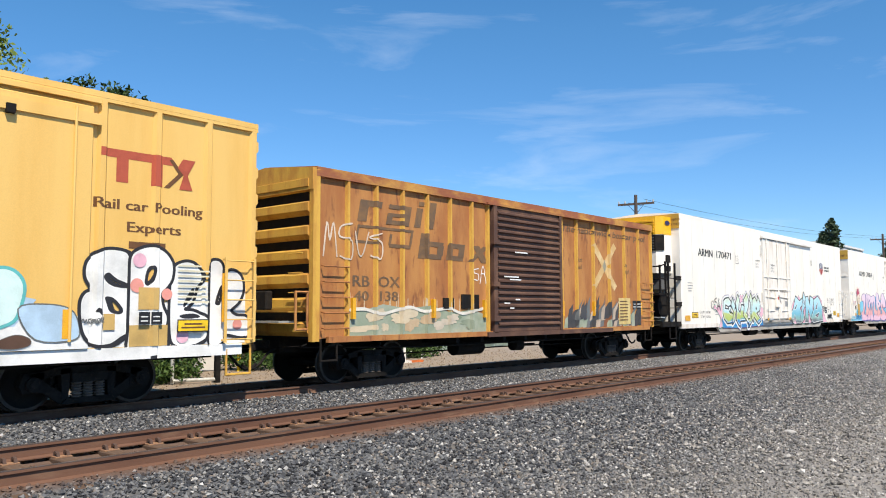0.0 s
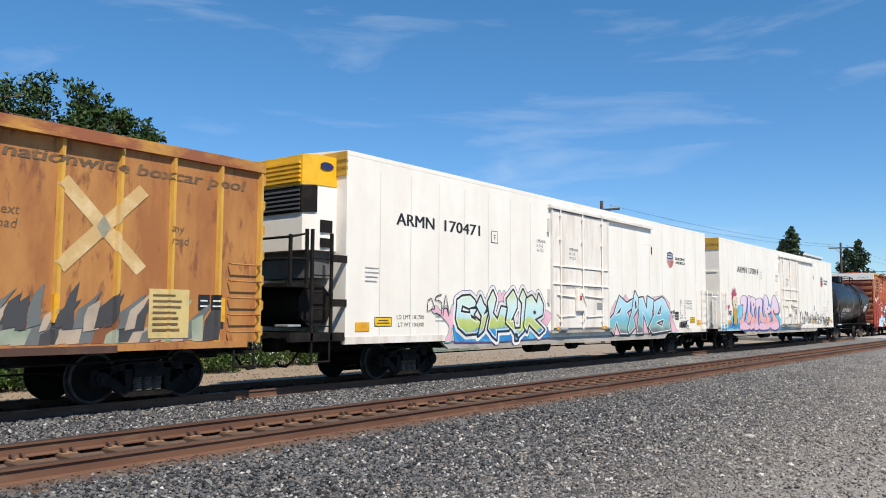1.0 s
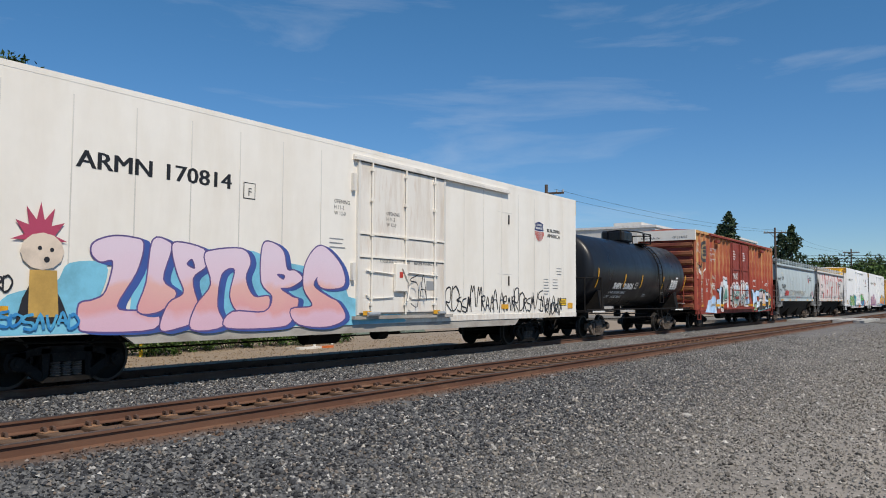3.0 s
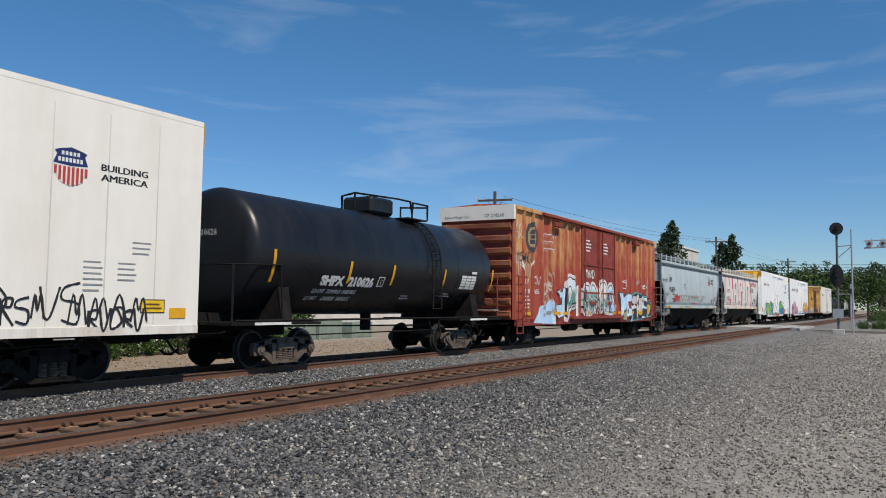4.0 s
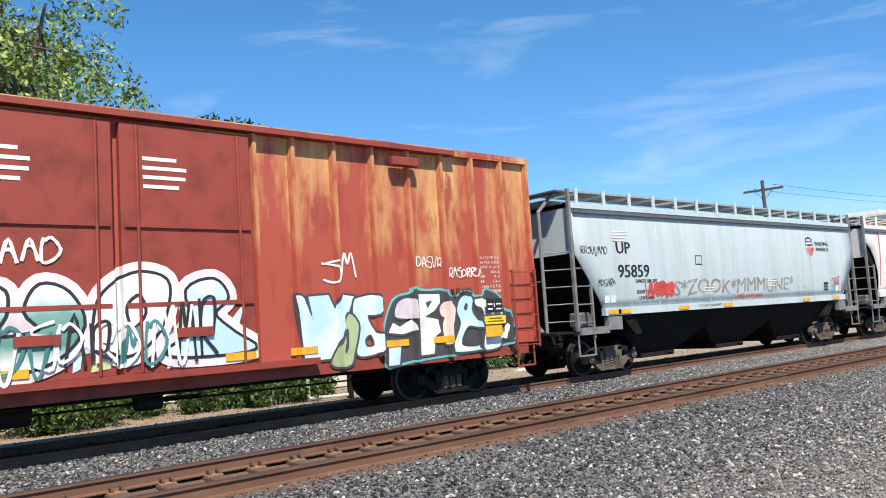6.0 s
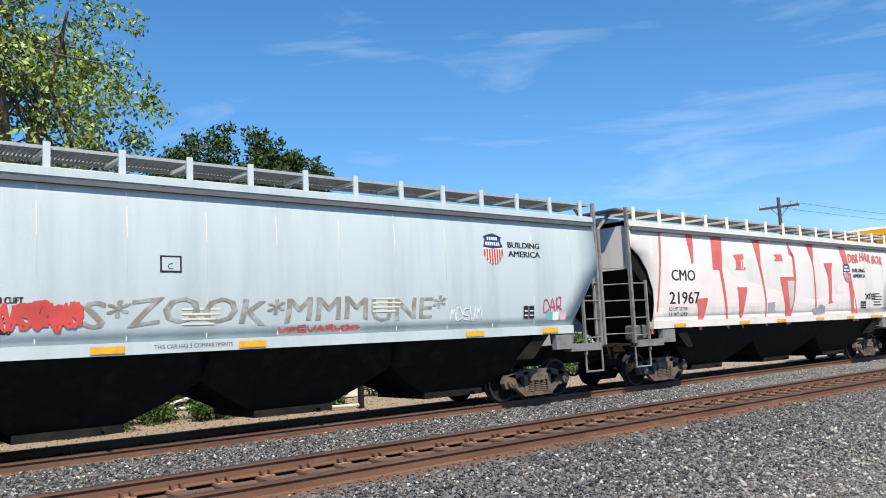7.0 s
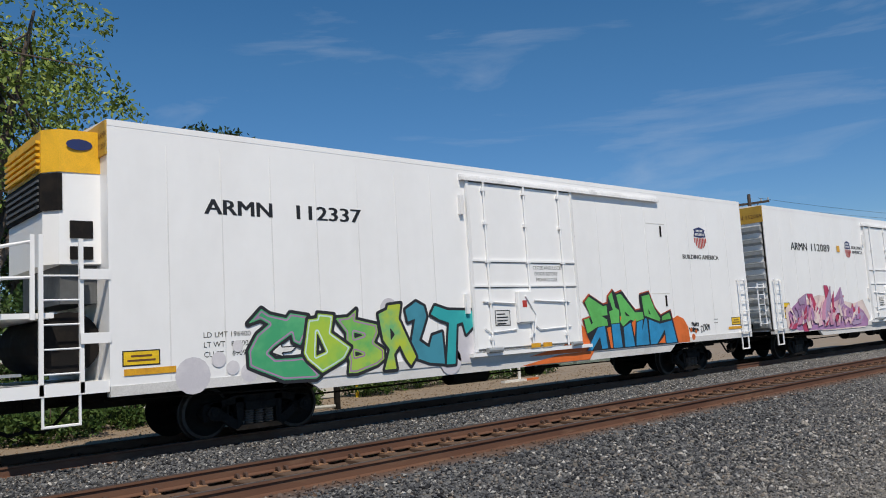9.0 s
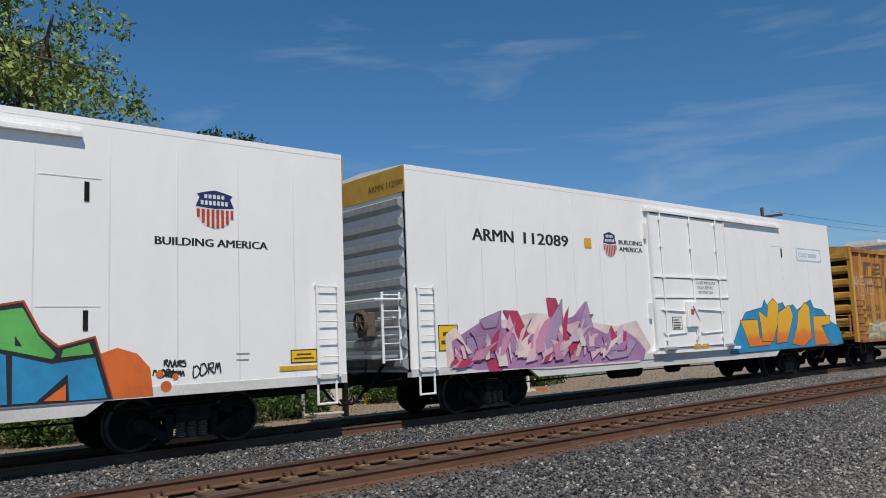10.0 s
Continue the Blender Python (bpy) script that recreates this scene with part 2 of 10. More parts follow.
def box(bm, x0, x1, y0, y1, z0, z1, bevel=0.0):
    v = [bm.verts.new(p) for p in ((x0, y0, z0), (x1, y0, z0), (x1, y1, z0), (x0, y1, z0), (x0, y0, z1), (x1, y0, z1), (x1, y1, z1), (x0, y1, z1))]
    fs = [bm.faces.new([v[i] for i in f]) for f in ((3, 2, 1, 0), (4, 5, 6, 7), (0, 1, 5, 4), (1, 2, 6, 5), (2, 3, 7, 6), (3, 0, 4, 7))]
    if bevel:
        edges = list({e for f in fs for e in f.edges})
        bmesh.ops.bevel(bm, geom=edges, offset=bevel, segments=1, affect="EDGES", profile=0.5)
    return bm


def boxes(*rows, bevel=0.0):
    bm = bmesh.new()
    for r in rows:
        box(bm, *r, bevel=bevel)
    return bm


def rod(bm, a, b, r=0.02, n=8, r2=None):
    """A round bar from a to b."""
    a, b = Vector(a), Vector(b)
    d = (b - a)
    q = d.to_track_quat("Z", "Y").to_matrix()
    ring = []
    for p, rad in ((a, r), (b, r if r2 is None else r2)):
        ring.append([bm.verts.new(p + q @ Vector((math.cos(k * math.tau / n) * rad, math.sin(k * math.tau / n) * rad, 0))) for k in range(n)])
    for k in range(n):
        bm.faces.new((ring[0][k], ring[0][(k + 1) % n], ring[1][(k + 1) % n], ring[1][k]))
    bm.faces.new(ring[0][::-1])
    bm.faces.new(ring[1])
    return bm


def rods(points, r=0.02, n=8):
    """One round bar bent through points."""
    bm = bmesh.new()
    pts = [Vector(p) for p in points]
    rings = []
    up = None
    for k, p in enumerate(pts):
        a = (p - pts[k - 1]).normalized() if k else None
        b = (pts[k + 1] - p).normalized() if k + 1 < len(pts) else None
        d = ((a or b) + (b or a))
        d = d.normalized() if d.length > 1e-4 else (a or b)
        wide = 1.0
        if a and b:
            wide = 1 / max(0.5, math.sqrt(max(0.05, (1 + a.dot(b)) / 2)))
        if up is None:
            up = Vector((0, 0, 1)) if abs(d.z) < 0.8 else Vector((0, 1, 0))
        side = d.cross(up)
        if side.length < 0.2:
            up = Vector((0, 1, 0)) if abs(d.y) < 0.8 else Vector((1, 0, 0))
            side = d.cross(up)
        side.normalize()
        top = side.cross(d).normalized()
        if rings:
            up = top
        rings.append([bm.verts.new(p + (side * math.cos(q * math.tau / n) + top * math.sin(q * math.tau / n)) * r * wide) for q in range(n)])
    for one, two in zip(rings, rings[1:]):
        for q in range(n):
            bm.faces.new((one[q], one[(q + 1) % n], two[(q + 1) % n], two[q]))
    bm.faces.new(rings[0][::-1])
    bm.faces.new(rings[-1])
    bmesh.ops.recalc_face_normals(bm, faces=bm.faces)
    return bm


def prism(bm, outline, axis, a, b):
    """An outline of (u, v) pushed out along an axis from a to b. axis y: (x, z); axis x: (y, z); axis z: (x, y)."""
    def at(u, v, w):
        return {"y": (u, w, v), "x": (w, u, v), "z": (u, v, w)}[axis]
    lo = [bm.verts.new(at(u, v, a)) for u, v in outline]
    hi = [bm.verts.new(at(u, v, b)) for u, v in outline]
    k = len(outline)
    for i in range(k):
        bm.faces.new((lo[i], lo[(i + 1) % k], hi[(i + 1) % k], hi[i]))
    bm.faces.new(lo[::-1])
    bm.faces.new(hi)
    bmesh.ops.recalc_face_normals(bm, faces=bm.faces)
    return bm


def lathe(bm, profile, n=24, axis="y", centre=(0, 0, 0), start=0.0, cap=True):
    """A profile of (along, radius) turned round an axis."""
    rings = []
    for w, r in profile:
        ring = []
        for k in range(n):
            c, s = math.cos(start + k * math.tau / n) * r, math.sin(start + k * math.tau / n) * r
            p = {"y": (c, w, s), "x": (w, c, s), "z": (c, s, w)}[axis]
            ring.append(bm.verts.new(Vector(p) + Vector(centre)))
        rings.append(ring)
    for one, two in zip(rings, rings[1:]):
        for k in range(n):
            bm.faces.new((one[k], one[(k + 1) % n], two[(k + 1) % n], two[k]))
    if cap:
        bm.faces.new(rings[0])
        bm.faces.new(rings[-1])
    bmesh.ops.recalc_face_normals(bm, faces=bm.faces)
    return bm


def smooth(ob, degrees=35):
    me = ob.data
    me.shade_smooth()
    me.set_sharp_from_angle(angle=radians(degrees))
    return ob


def level(y, x):
    """The depth of a side at x: a plane, or a line of (x, y) knees where posts and doors stand proud."""
    if not isinstance(y, list):
        return y
    if x <= y[0][0]:
        return y[0][1]
    for (xa, ya), (xb, yb) in zip(y, y[1:]):
        if x <= xb:
            return ya + (yb - ya) * (x - xa) / (xb - xa)
    return y[-1][1]


def knees(L, y_in, y_out, xs, width, slabs=()):
    """The outline of a side seen from above: posts at xs, and slabs (x0, x1, y)."""
    out = [(0.0, -y_in)]
    items = [(x - width, x - width * 0.5, x + width * 0.5, x + width, -y_out) for x in xs if not any(a - 0.12 < x < b + 0.12 for a, b, _ in slabs)]
    items += [(a - 0.01, a, b, b + 0.01, y) for a, b, y in slabs]
    for a, b, c, d, y in sorted(items):
        if a <= out[-1][0] or d >= L:
            continue
        out += [(a, -y_in), (b, y), (c, y), (d, -y_in)]
    return out + [(L, -y_in)]


def lay(bm, y, bend, lift):
    """Lays flat shapes (x, z) onto a side, cut where the side breaks."""
    if isinstance(y, list):
        lo, hi = min(v.co.x for v in bm.verts), max(v.co.x for v in bm.verts)
        for kx, _ in y:
            if lo < kx < hi:
                bmesh.ops.bisect_plane(bm, geom=bm.verts[:] + bm.edges[:] + bm.faces[:], plane_co=(kx, 0, 0), plane_no=(1, 0, 0))
    for v in bm.verts:
        v.co.y = (bend(v.co.z) if bend else level(y, v.co.x)) - lift
    for f in bm.faces:
        f.normal_update()
        if f.normal.y > 0:
            f.normal_flip()


def paint_on(parent, name, shapes, material, y, label="", bend=None, lift=0.004):
    """Painted shapes on a side that faces -y: outlines of (x, z), each a coat above the last."""
    whole = bmesh.new()
    for k, s in enumerate(shapes):
        bm = bmesh.new()
        bm.faces.new([bm.verts.new((x, 0, z)) for x, z in s])
        bm.normal_update()
        bmesh.ops.triangulate(bm, faces=bm.faces)
        if bend:
            bmesh.ops.subdivide_edges(bm, edges=[e for e in bm.edges if abs(e.verts[0].co.z - e.verts[1].co.z) > 0.35], cuts=3)
        lay(bm, y, bend, lift + 0.0015 * k)
        coat = bpy.data.meshes.new(name)
        bm.to_mesh(coat)
        bm.free()
        whole.from_mesh(coat)
        bpy.data.meshes.remove(coat)
    return part(name, whole, material, parent, label)


def letters(parent, words, x, z, height, material, y, width=None, bend=None, lift=0.004, bold=0.0, slant=0.0, name="lettering", label="", wobble=0.0, spacing=1.0):
    """Words in the built-in font on a side that faces -y, from x on, standing on z."""
    cu = bpy.data.curves.new(name, "FONT")
    cu.body, cu.size, cu.offset, cu.shear, cu.space_character = words, height / 0.70, bold if bold > 0.02 else 0.0, slant, spacing
    cu.resolution_u = 2
    ob = bpy.data.objects.new(name, cu)
    me = bpy.data.meshes.new_from_object(ob)
    bpy.data.objects.remove(ob)
    bpy.data.curves.remove(cu)
    x_min, x_max = min(v.co.x for v in me.vertices), max(v.co.x for v in me.vertices)
    k = (width / (x_max - x_min)) if width else 1.0
    bm = bmesh.new()
    bm.from_mesh(me)
    bpy.data.meshes.remove(me)
    if wobble:
        bmesh.ops.subdivide_edges(bm, edges=[e for e in bm.edges if e.calc_length() > 0.3], cuts=2)
    for v in bm.verts:
        px, pz = x + (v.co.x - x_min) * k, z + v.co.y
        if wobble:
            pz += wobble * math.sin(px * 2.3 + 1.0) + 0.5 * wobble * math.sin(px * 5.1)
            px += 0.7 * wobble * math.sin(pz * 6.0 + px)
        v.co = (px, 0, pz)
    if 0 < bold <= 0.02:
        twin = bmesh.ops.duplicate(bm, geom=bm.verts[:] + bm.edges[:] + bm.faces[:])["geom"]
        second = [v for v in twin if isinstance(v, bmesh.types.BMVert)]
        for v in second:
            v.co.x += 0.012 + bold
        keys = {v.index for v in second}
    lay(bm, y, bend, lift)
    if 0 < bold <= 0.02:
        for v in second:
            if v.is_valid:
                v.co.y -= 0.0012
    return part(name, bm, material, parent, label)


def bars(parent, x, z, width, lines, pitch, thick, material, y, bend=None, name="small_print", seed=1, lift=0.004):
    """Unreadable small print, as plain bars."""
    rnd = random.Random(seed)
    out = []
    for i in range(lines):
        w = width * rnd.uniform(0.7, 1.0)
        zz = z - i * pitch
        out.append([(x, zz), (x + w, zz), (x + w, zz + thick), (x, zz + thick)])
    return paint_on(parent, name, out, material, y, bend=bend, lift=lift)


def rect(x0, x1, z0, z1):
    return [(x0, z0), (x1, z0), (x1, z1), (x0, z1)]

# ---- tracks and ground ----
N1, N2, T1, T2 = 8.42, 9.93, 13.25, 14.76      # rail centre lines
YC = 14.0                                      # middle of the train's track
X_BACK, X_FAR = -60.0, 420.0
RAIL = [(-0.07, -0.175), (0.07, -0.175), (0.07, -0.163), (0.012, -0.145), (0.010, -0.045), (0.036, -0.034), (0.036, -0.006), (0.026, 0.0),
        (-0.026, 0.0), (-0.036, -0.006), (-0.036, -0.034), (-0.010, -0.045), (-0.012, -0.145), (-0.07, -0.163)]


def ground_z(y):
    """Height of the bed across the tracks."""
    keys = [(-400, -1.2), (-40, -0.75), (-6, -0.45), (2.5, -0.36), (5.0, -0.32), (6.6, -0.27), (7.3, -0.20), (8.1, -0.185), (8.34, -0.165), (8.5, -0.25), (9.75, -0.25), (10.05, -0.19), (10.6, -0.18), (11.4, -0.22), (12.2, -0.20), (13.15, -0.175), (13.35, -0.21),
            (15.8, -0.20), (16.8, -0.40), (18.5, -0.42), (24, -0.40), (400, -0.4)]
    for (a, za), (b, zb) in zip(keys, keys[1:]):
        if y <= b:
            return za + (zb - za) * (y - a) / (b - a)
    return keys[-1][1]


def ground_material():
    """Ballast on the bed, sandy gravel beside it, worn into each other."""
    m = surface("ballast_and_sandy_gravel", (0.10, 0.102, 0.105), (0.18, 0.178, 0.172), (0.05, 0.05, 0.052), scale=14.0, rough=0.95, bump=1.0, grain=38.0, fine=0.35, spec=0.15)
    n, l = m.node_tree.nodes, m.node_tree.links
    sh = n["Principled BSDF"]
    old = sh.inputs["Base Color"].links[0].from_socket
    tc = n.new("ShaderNodeTexCoord")
    sep = n.new("ShaderNodeSeparateXYZ")
    l.new(tc.outputs["Object"], sep.inputs["Vector"])
    no = n.new("ShaderNodeTexNoise")
    no.inputs["Scale"].default_value, no.inputs["Detail"].default_value = 0.35, 8
    l.new(tc.outputs["Object"], no.inputs["Vector"])
    fine = n.new("ShaderNodeTexNoise")
    fine.inputs["Scale"].default_value, fine.inputs["Detail"].default_value, fine.inputs["Roughness"].default_value = 9.0, 11, 0.8
    l.new(tc.outputs["Object"], fine.inputs["Vector"])
    sand = n.new("ShaderNodeMixRGB")
    sand.inputs["Color1"].default_value, sand.inputs["Color2"].default_value = (0.03, 0.026, 0.022, 1), (0.52, 0.465, 0.40, 1)
    l.new(fine.outputs["Fac"], sand.inputs["Fac"])

    def maths(op, a, b):
        x = n.new("ShaderNodeMath")
        x.operation = op
        for s, v in zip(x.inputs, (a, b)):
            if isinstance(v, (int, float)):
                s.default_value = v
            else:
                l.new(v, s)
        return x.outputs[0]
    wob = maths("MULTIPLY", maths("SUBTRACT", no.outputs["Fac"], 0.5), 5.0)
    y = maths("ADD", sep.outputs["Y"], wob)
    near = n.new("ShaderNodeMapRange")
    for key, value in (("From Min", 5.2), ("From Max", 1.4), ("To Min", 0.0), ("To Max", 1.0)):
        near.inputs[key].default_value = value
    l.new(y, near.inputs["Value"])
    far = n.new("ShaderNodeMapRange")
    for key, value in (("From Min", 16.6), ("From Max", 17.4), ("To Min", 0.0), ("To Max", 1.0)):
        far.inputs[key].default_value = value
    l.new(sep.outputs["Y"], far.inputs["Value"])
    fac = maths("MAXIMUM", near.outputs["Result"], far.outputs["Result"])
    mix = n.new("ShaderNodeMixRGB")
    bank = n.new("ShaderNodeMixRGB")
    bank.inputs["Color2"].default_value = (0.29, 0.215, 0.145, 1)
    l.new(maths("MULTIPLY", far.outputs["Result"], 0.75), bank.inputs["Fac"])
    l.new(sand.outputs["Color"], bank.inputs["Color1"])
    l.new(fac, mix.inputs["Fac"])
    l.new(old, mix.inputs["Color1"])
    l.new(bank.outputs["Color"], mix.inputs["Color2"])
    # oil and brake dust between the busy rails, darkened further for the train's shade
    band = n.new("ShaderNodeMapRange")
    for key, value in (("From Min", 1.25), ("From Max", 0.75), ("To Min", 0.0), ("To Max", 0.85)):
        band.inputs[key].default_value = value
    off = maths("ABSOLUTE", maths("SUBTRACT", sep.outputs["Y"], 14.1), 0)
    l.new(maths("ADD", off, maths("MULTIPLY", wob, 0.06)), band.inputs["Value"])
    oily_shade = n.new("ShaderNodeMixRGB")
    oily_shade.inputs["Color2"].default_value = (0.013, 0.012, 0.011, 1)
    l.new(band.outputs["Result"], oily_shade.inputs["Fac"])
    l.new(mix.outputs["Color"], oily_shade.inputs["Color1"])
    l.new(oily_shade.outputs["Color"], sh.inputs["Base Color"])
    return m


def dusty(m, strength):
    """Pale dust, thicker along the far end of the bed and out on the trodden sand."""
    n, l = m.node_tree.nodes, m.node_tree.links
    sh = n["Principled BSDF"]
    old = sh.inputs["Base Color"].links[0].from_socket
    tc = n.new("ShaderNodeTexCoord")
    sep = n.new("ShaderNodeSeparateXYZ")
    l.new(tc.outputs["Object"], sep.inputs["Vector"])
    no = n.new("ShaderNodeTexNoise")
    no.inputs["Scale"].default_value, no.inputs["Detail"].default_value, no.inputs["Roughness"].default_value = 0.55, 9, 0.68
    l.new(tc.outputs["Object"], no.inputs["Vector"])
    along = n.new("ShaderNodeMapRange")
    for key, value in (("From Min", 13.0), ("From Max", 34.0), ("To Min", 0.0), ("To Max", 0.62)):
        along.inputs[key].default_value = value
    l.new(sep.outputs["X"], along.inputs["Value"])
    across = n.new("ShaderNodeMapRange")
    for key, value in (("From Min", 5.2), ("From Max", 2.0), ("To Min", 0.0), ("To Max", 0.75)):
        across.inputs[key].default_value = value
    l.new(sep.outputs["Y"], across.inputs["Value"])
    total = n.new("ShaderNodeMath")
    total.operation = "ADD"
    l.new(along.outputs["Result"], total.inputs[0])
    l.new(across.outputs["Result"], total.inputs[1])
    worn = n.new("ShaderNodeMath")
    worn.operation = "MULTIPLY"
    l.new(total.outputs[0], worn.inputs[0])
    patch = n.new("ShaderNodeMapRange")
    for key, value in (("From Min", 0.32), ("From Max", 0.66), ("To Min", 0.35 * strength), ("To Max", 1.25 * strength)):
        patch.inputs[key].default_value = value
    l.new(no.outputs["Fac"], patch.inputs["Value"])
    l.new(patch.outputs["Result"], worn.inputs[1])
    worn.use_clamp = True
    mix = n.new("ShaderNodeMixRGB")
    mix.inputs["Color2"].default_value = (0.315, 0.298, 0.275, 1)
    l.new(worn.outputs[0], mix.inputs["Fac"])
    l.new(old, mix.inputs["Color1"])
    l.new(mix.outputs["Color"], sh.inputs["Base Color"])
    return m


def rusted(m):
    """Rust and brake dust on the stones inside and along the rails of the empty track."""
    n, l = m.node_tree.nodes, m.node_tree.links
    sh = n["Principled BSDF"]
    old = sh.inputs["Base Color"].links[0].from_socket
    tc = n.new("ShaderNodeTexCoord")
    sep = n.new("ShaderNodeSeparateXYZ")
    l.new(tc.outputs["Object"], sep.inputs["Vector"])
    no = n.new("ShaderNodeTexNoise")
    no.inputs["Scale"].default_value, no.inputs["Detail"].default_value = 1.8, 6
    l.new(tc.outputs["Object"], no.inputs["Vector"])

    def maths(op, a, b):
        x = n.new("ShaderNodeMath")
        x.operation = op
        for sock, v in zip(x.inputs, (a, b)):
            if isinstance(v, (int, float)):
                sock.default_value = v
            else:
                l.new(v, sock)
        return x.outputs[0]
    off = maths("ABSOLUTE", maths("SUBTRACT", sep.outputs["Y"], (N1 + N2) / 2), 0)
    off = maths("ADD", off, maths("MULTIPLY", maths("SUBTRACT", no.outputs["Fac"], 0.5), 0.35))
    band = n.new("ShaderNodeMapRange")
    for key, value in (("From Min", 1.22), ("From Max", 0.90), ("To Min", 0.0), ("To Max", 0.82)):
        band.inputs[key].default_value = value
    l.new(off, band.inputs["Value"])
    mix = n.new("ShaderNodeMixRGB")
    mix.inputs["Color2"].default_value = (0.135, 0.078, 0.052, 1)
    l.new(band.outputs["Result"], mix.inputs["Fac"])
    l.new(old, mix.inputs["Color1"])
    l.new(mix.outputs["Color"], sh.inputs["Base Color"])
    return m


def build_ground():
    ys = [-1500, -400, -40, -6, 0, 2.5, 4, 5, 6, 6.6, 7.0, 7.3, 8.1, 8.34, 8.5, 9.75, 10.05, 10.6, 11, 11.4, 11.8, 12.2, 13.15, 13.35, 15.8, 16.3, 16.8, 18.5, 24, 60, 400, 1500]
    xs = [-1500, -300, -60, -20] + [i * 4 for i in range(-4, 26)] + [130, 200, 300, 420, 800, 1800]
    bm = bmesh.new()
    grid = [[bm.verts.new((x, y, ground_z(y) + (0.02 * noise.noise(Vector((x * 0.3, y * 0.5, 0))) if -6 < y < 7 else 0))) for y in ys] for x in xs]
    for a, b in zip(grid, grid[1:]):
        for i in range(len(ys) - 1):
            bm.faces.new((a[i], b[i], b[i + 1], a[i + 1]))
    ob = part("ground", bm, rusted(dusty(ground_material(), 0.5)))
    tagged(ob, "grey crushed-stone track bed running into sandy gravel", "ground", kind="structure")


def stone_field(name, label, count, x0, x1, y0, y1, size, material, seed, fade=None, thin=False):
    """Loose angular stones, all in one mesh."""
    rng = np.random.default_rng(seed)
    base = np.array([(1, 0, 0), (-1, 0, 0), (0, 1, 0), (0, -1, 0), (0, 0, 1), (0, 0, -1)], float)
    faces = np.array([(0, 2, 4), (2, 1, 4), (1, 3, 4), (3, 0, 4), (2, 0, 5), (1, 2, 5), (3, 1, 5), (0, 3, 5)])
    u = rng.random(count)
    px = x0 + (x1 - x0) * u ** 1.35
    py = y0 + (y1 - y0) * rng.random(count)
    if fade:
        keep = rng.random(count) < np.clip((py - fade[0]) / (fade[1] - fade[0]), 0.05, 1)
        px, py = px[keep], py[keep]
    wave = 0.5 + 0.5 * np.sin(px * 1.3 + 2.0 * np.sin(py * 0.9)) * np.cos(py * 1.7 + np.sin(px * 0.7))
    rim = np.minimum((px - x0) / (0.10 * (x1 - x0)), (x1 - px) / (0.35 * (x1 - x0)))
    rim = np.minimum(rim, np.minimum(py - y0, y1 + 0.25 - py) / (0.18 * (y1 - y0)) if fade or thin else 9.0)
    keep = rng.random(len(px)) < np.clip(rim, 0, 1) * (0.55 + 0.45 * np.clip(rim - 0.3 + wave, 0, 1))
    px, py = px[keep], py[keep]
    k = len(px)
    s = size[0] + (size[1] - size[0]) * rng.random(k) ** 1.6
    if fade:
        s = s * np.clip((py - 1.2) / 3.6, 0.35, 1)
    stretch = 0.55 + 0.75 * rng.random((k, 6, 1))
    pts = base[None] * stretch * s[:, None, None] * np.array([1.15, 1.0, 0.85])
    a = rng.random(k) * math.tau
    b = rng.random(k) * 1.6 - 0.8
    ca, sa, cb, sb = np.cos(a)[:, None], np.sin(a)[:, None], np.cos(b)[:, None], np.sin(b)[:, None]
    x, y, z = pts[..., 0], pts[..., 1], pts[..., 2]
    x, z = x * cb - z * sb, x * sb + z * cb
    x, y = x * ca - y * sa, x * sa + y * ca
    gz = np.array([ground_z(v) for v in py]) + rng.random(k) * 0.012
    verts = np.stack([x + px[:, None], y + py[:, None], z + gz[:, None] + 0.25 * s[:, None]], -1).reshape(-1, 3)
    tri = (faces[None] + 6 * np.arange(k)[:, None, None]).reshape(-1, 3)
    me = bpy.data.meshes.new(name)
    me.from_pydata(verts.tolist(), [], tri.tolist())
    ob = link(name, me, material)
    return tagged(ob, label, "stones", kind="stuff")


def build_rail(name, y, label):
    bm = bmesh.new()
    prism(bm, [(y + u, v) for u, v in RAIL], "x", X_BACK, X_FAR)
    ob = part(name, bm, "rail")
    ob.data.materials.append(M["rail_head"])
    for f in ob.data.polygons:
        if f.center.z > -0.012:
            f.material_index = 1
    return tagged(ob, label, "rail", "rails", "structure")


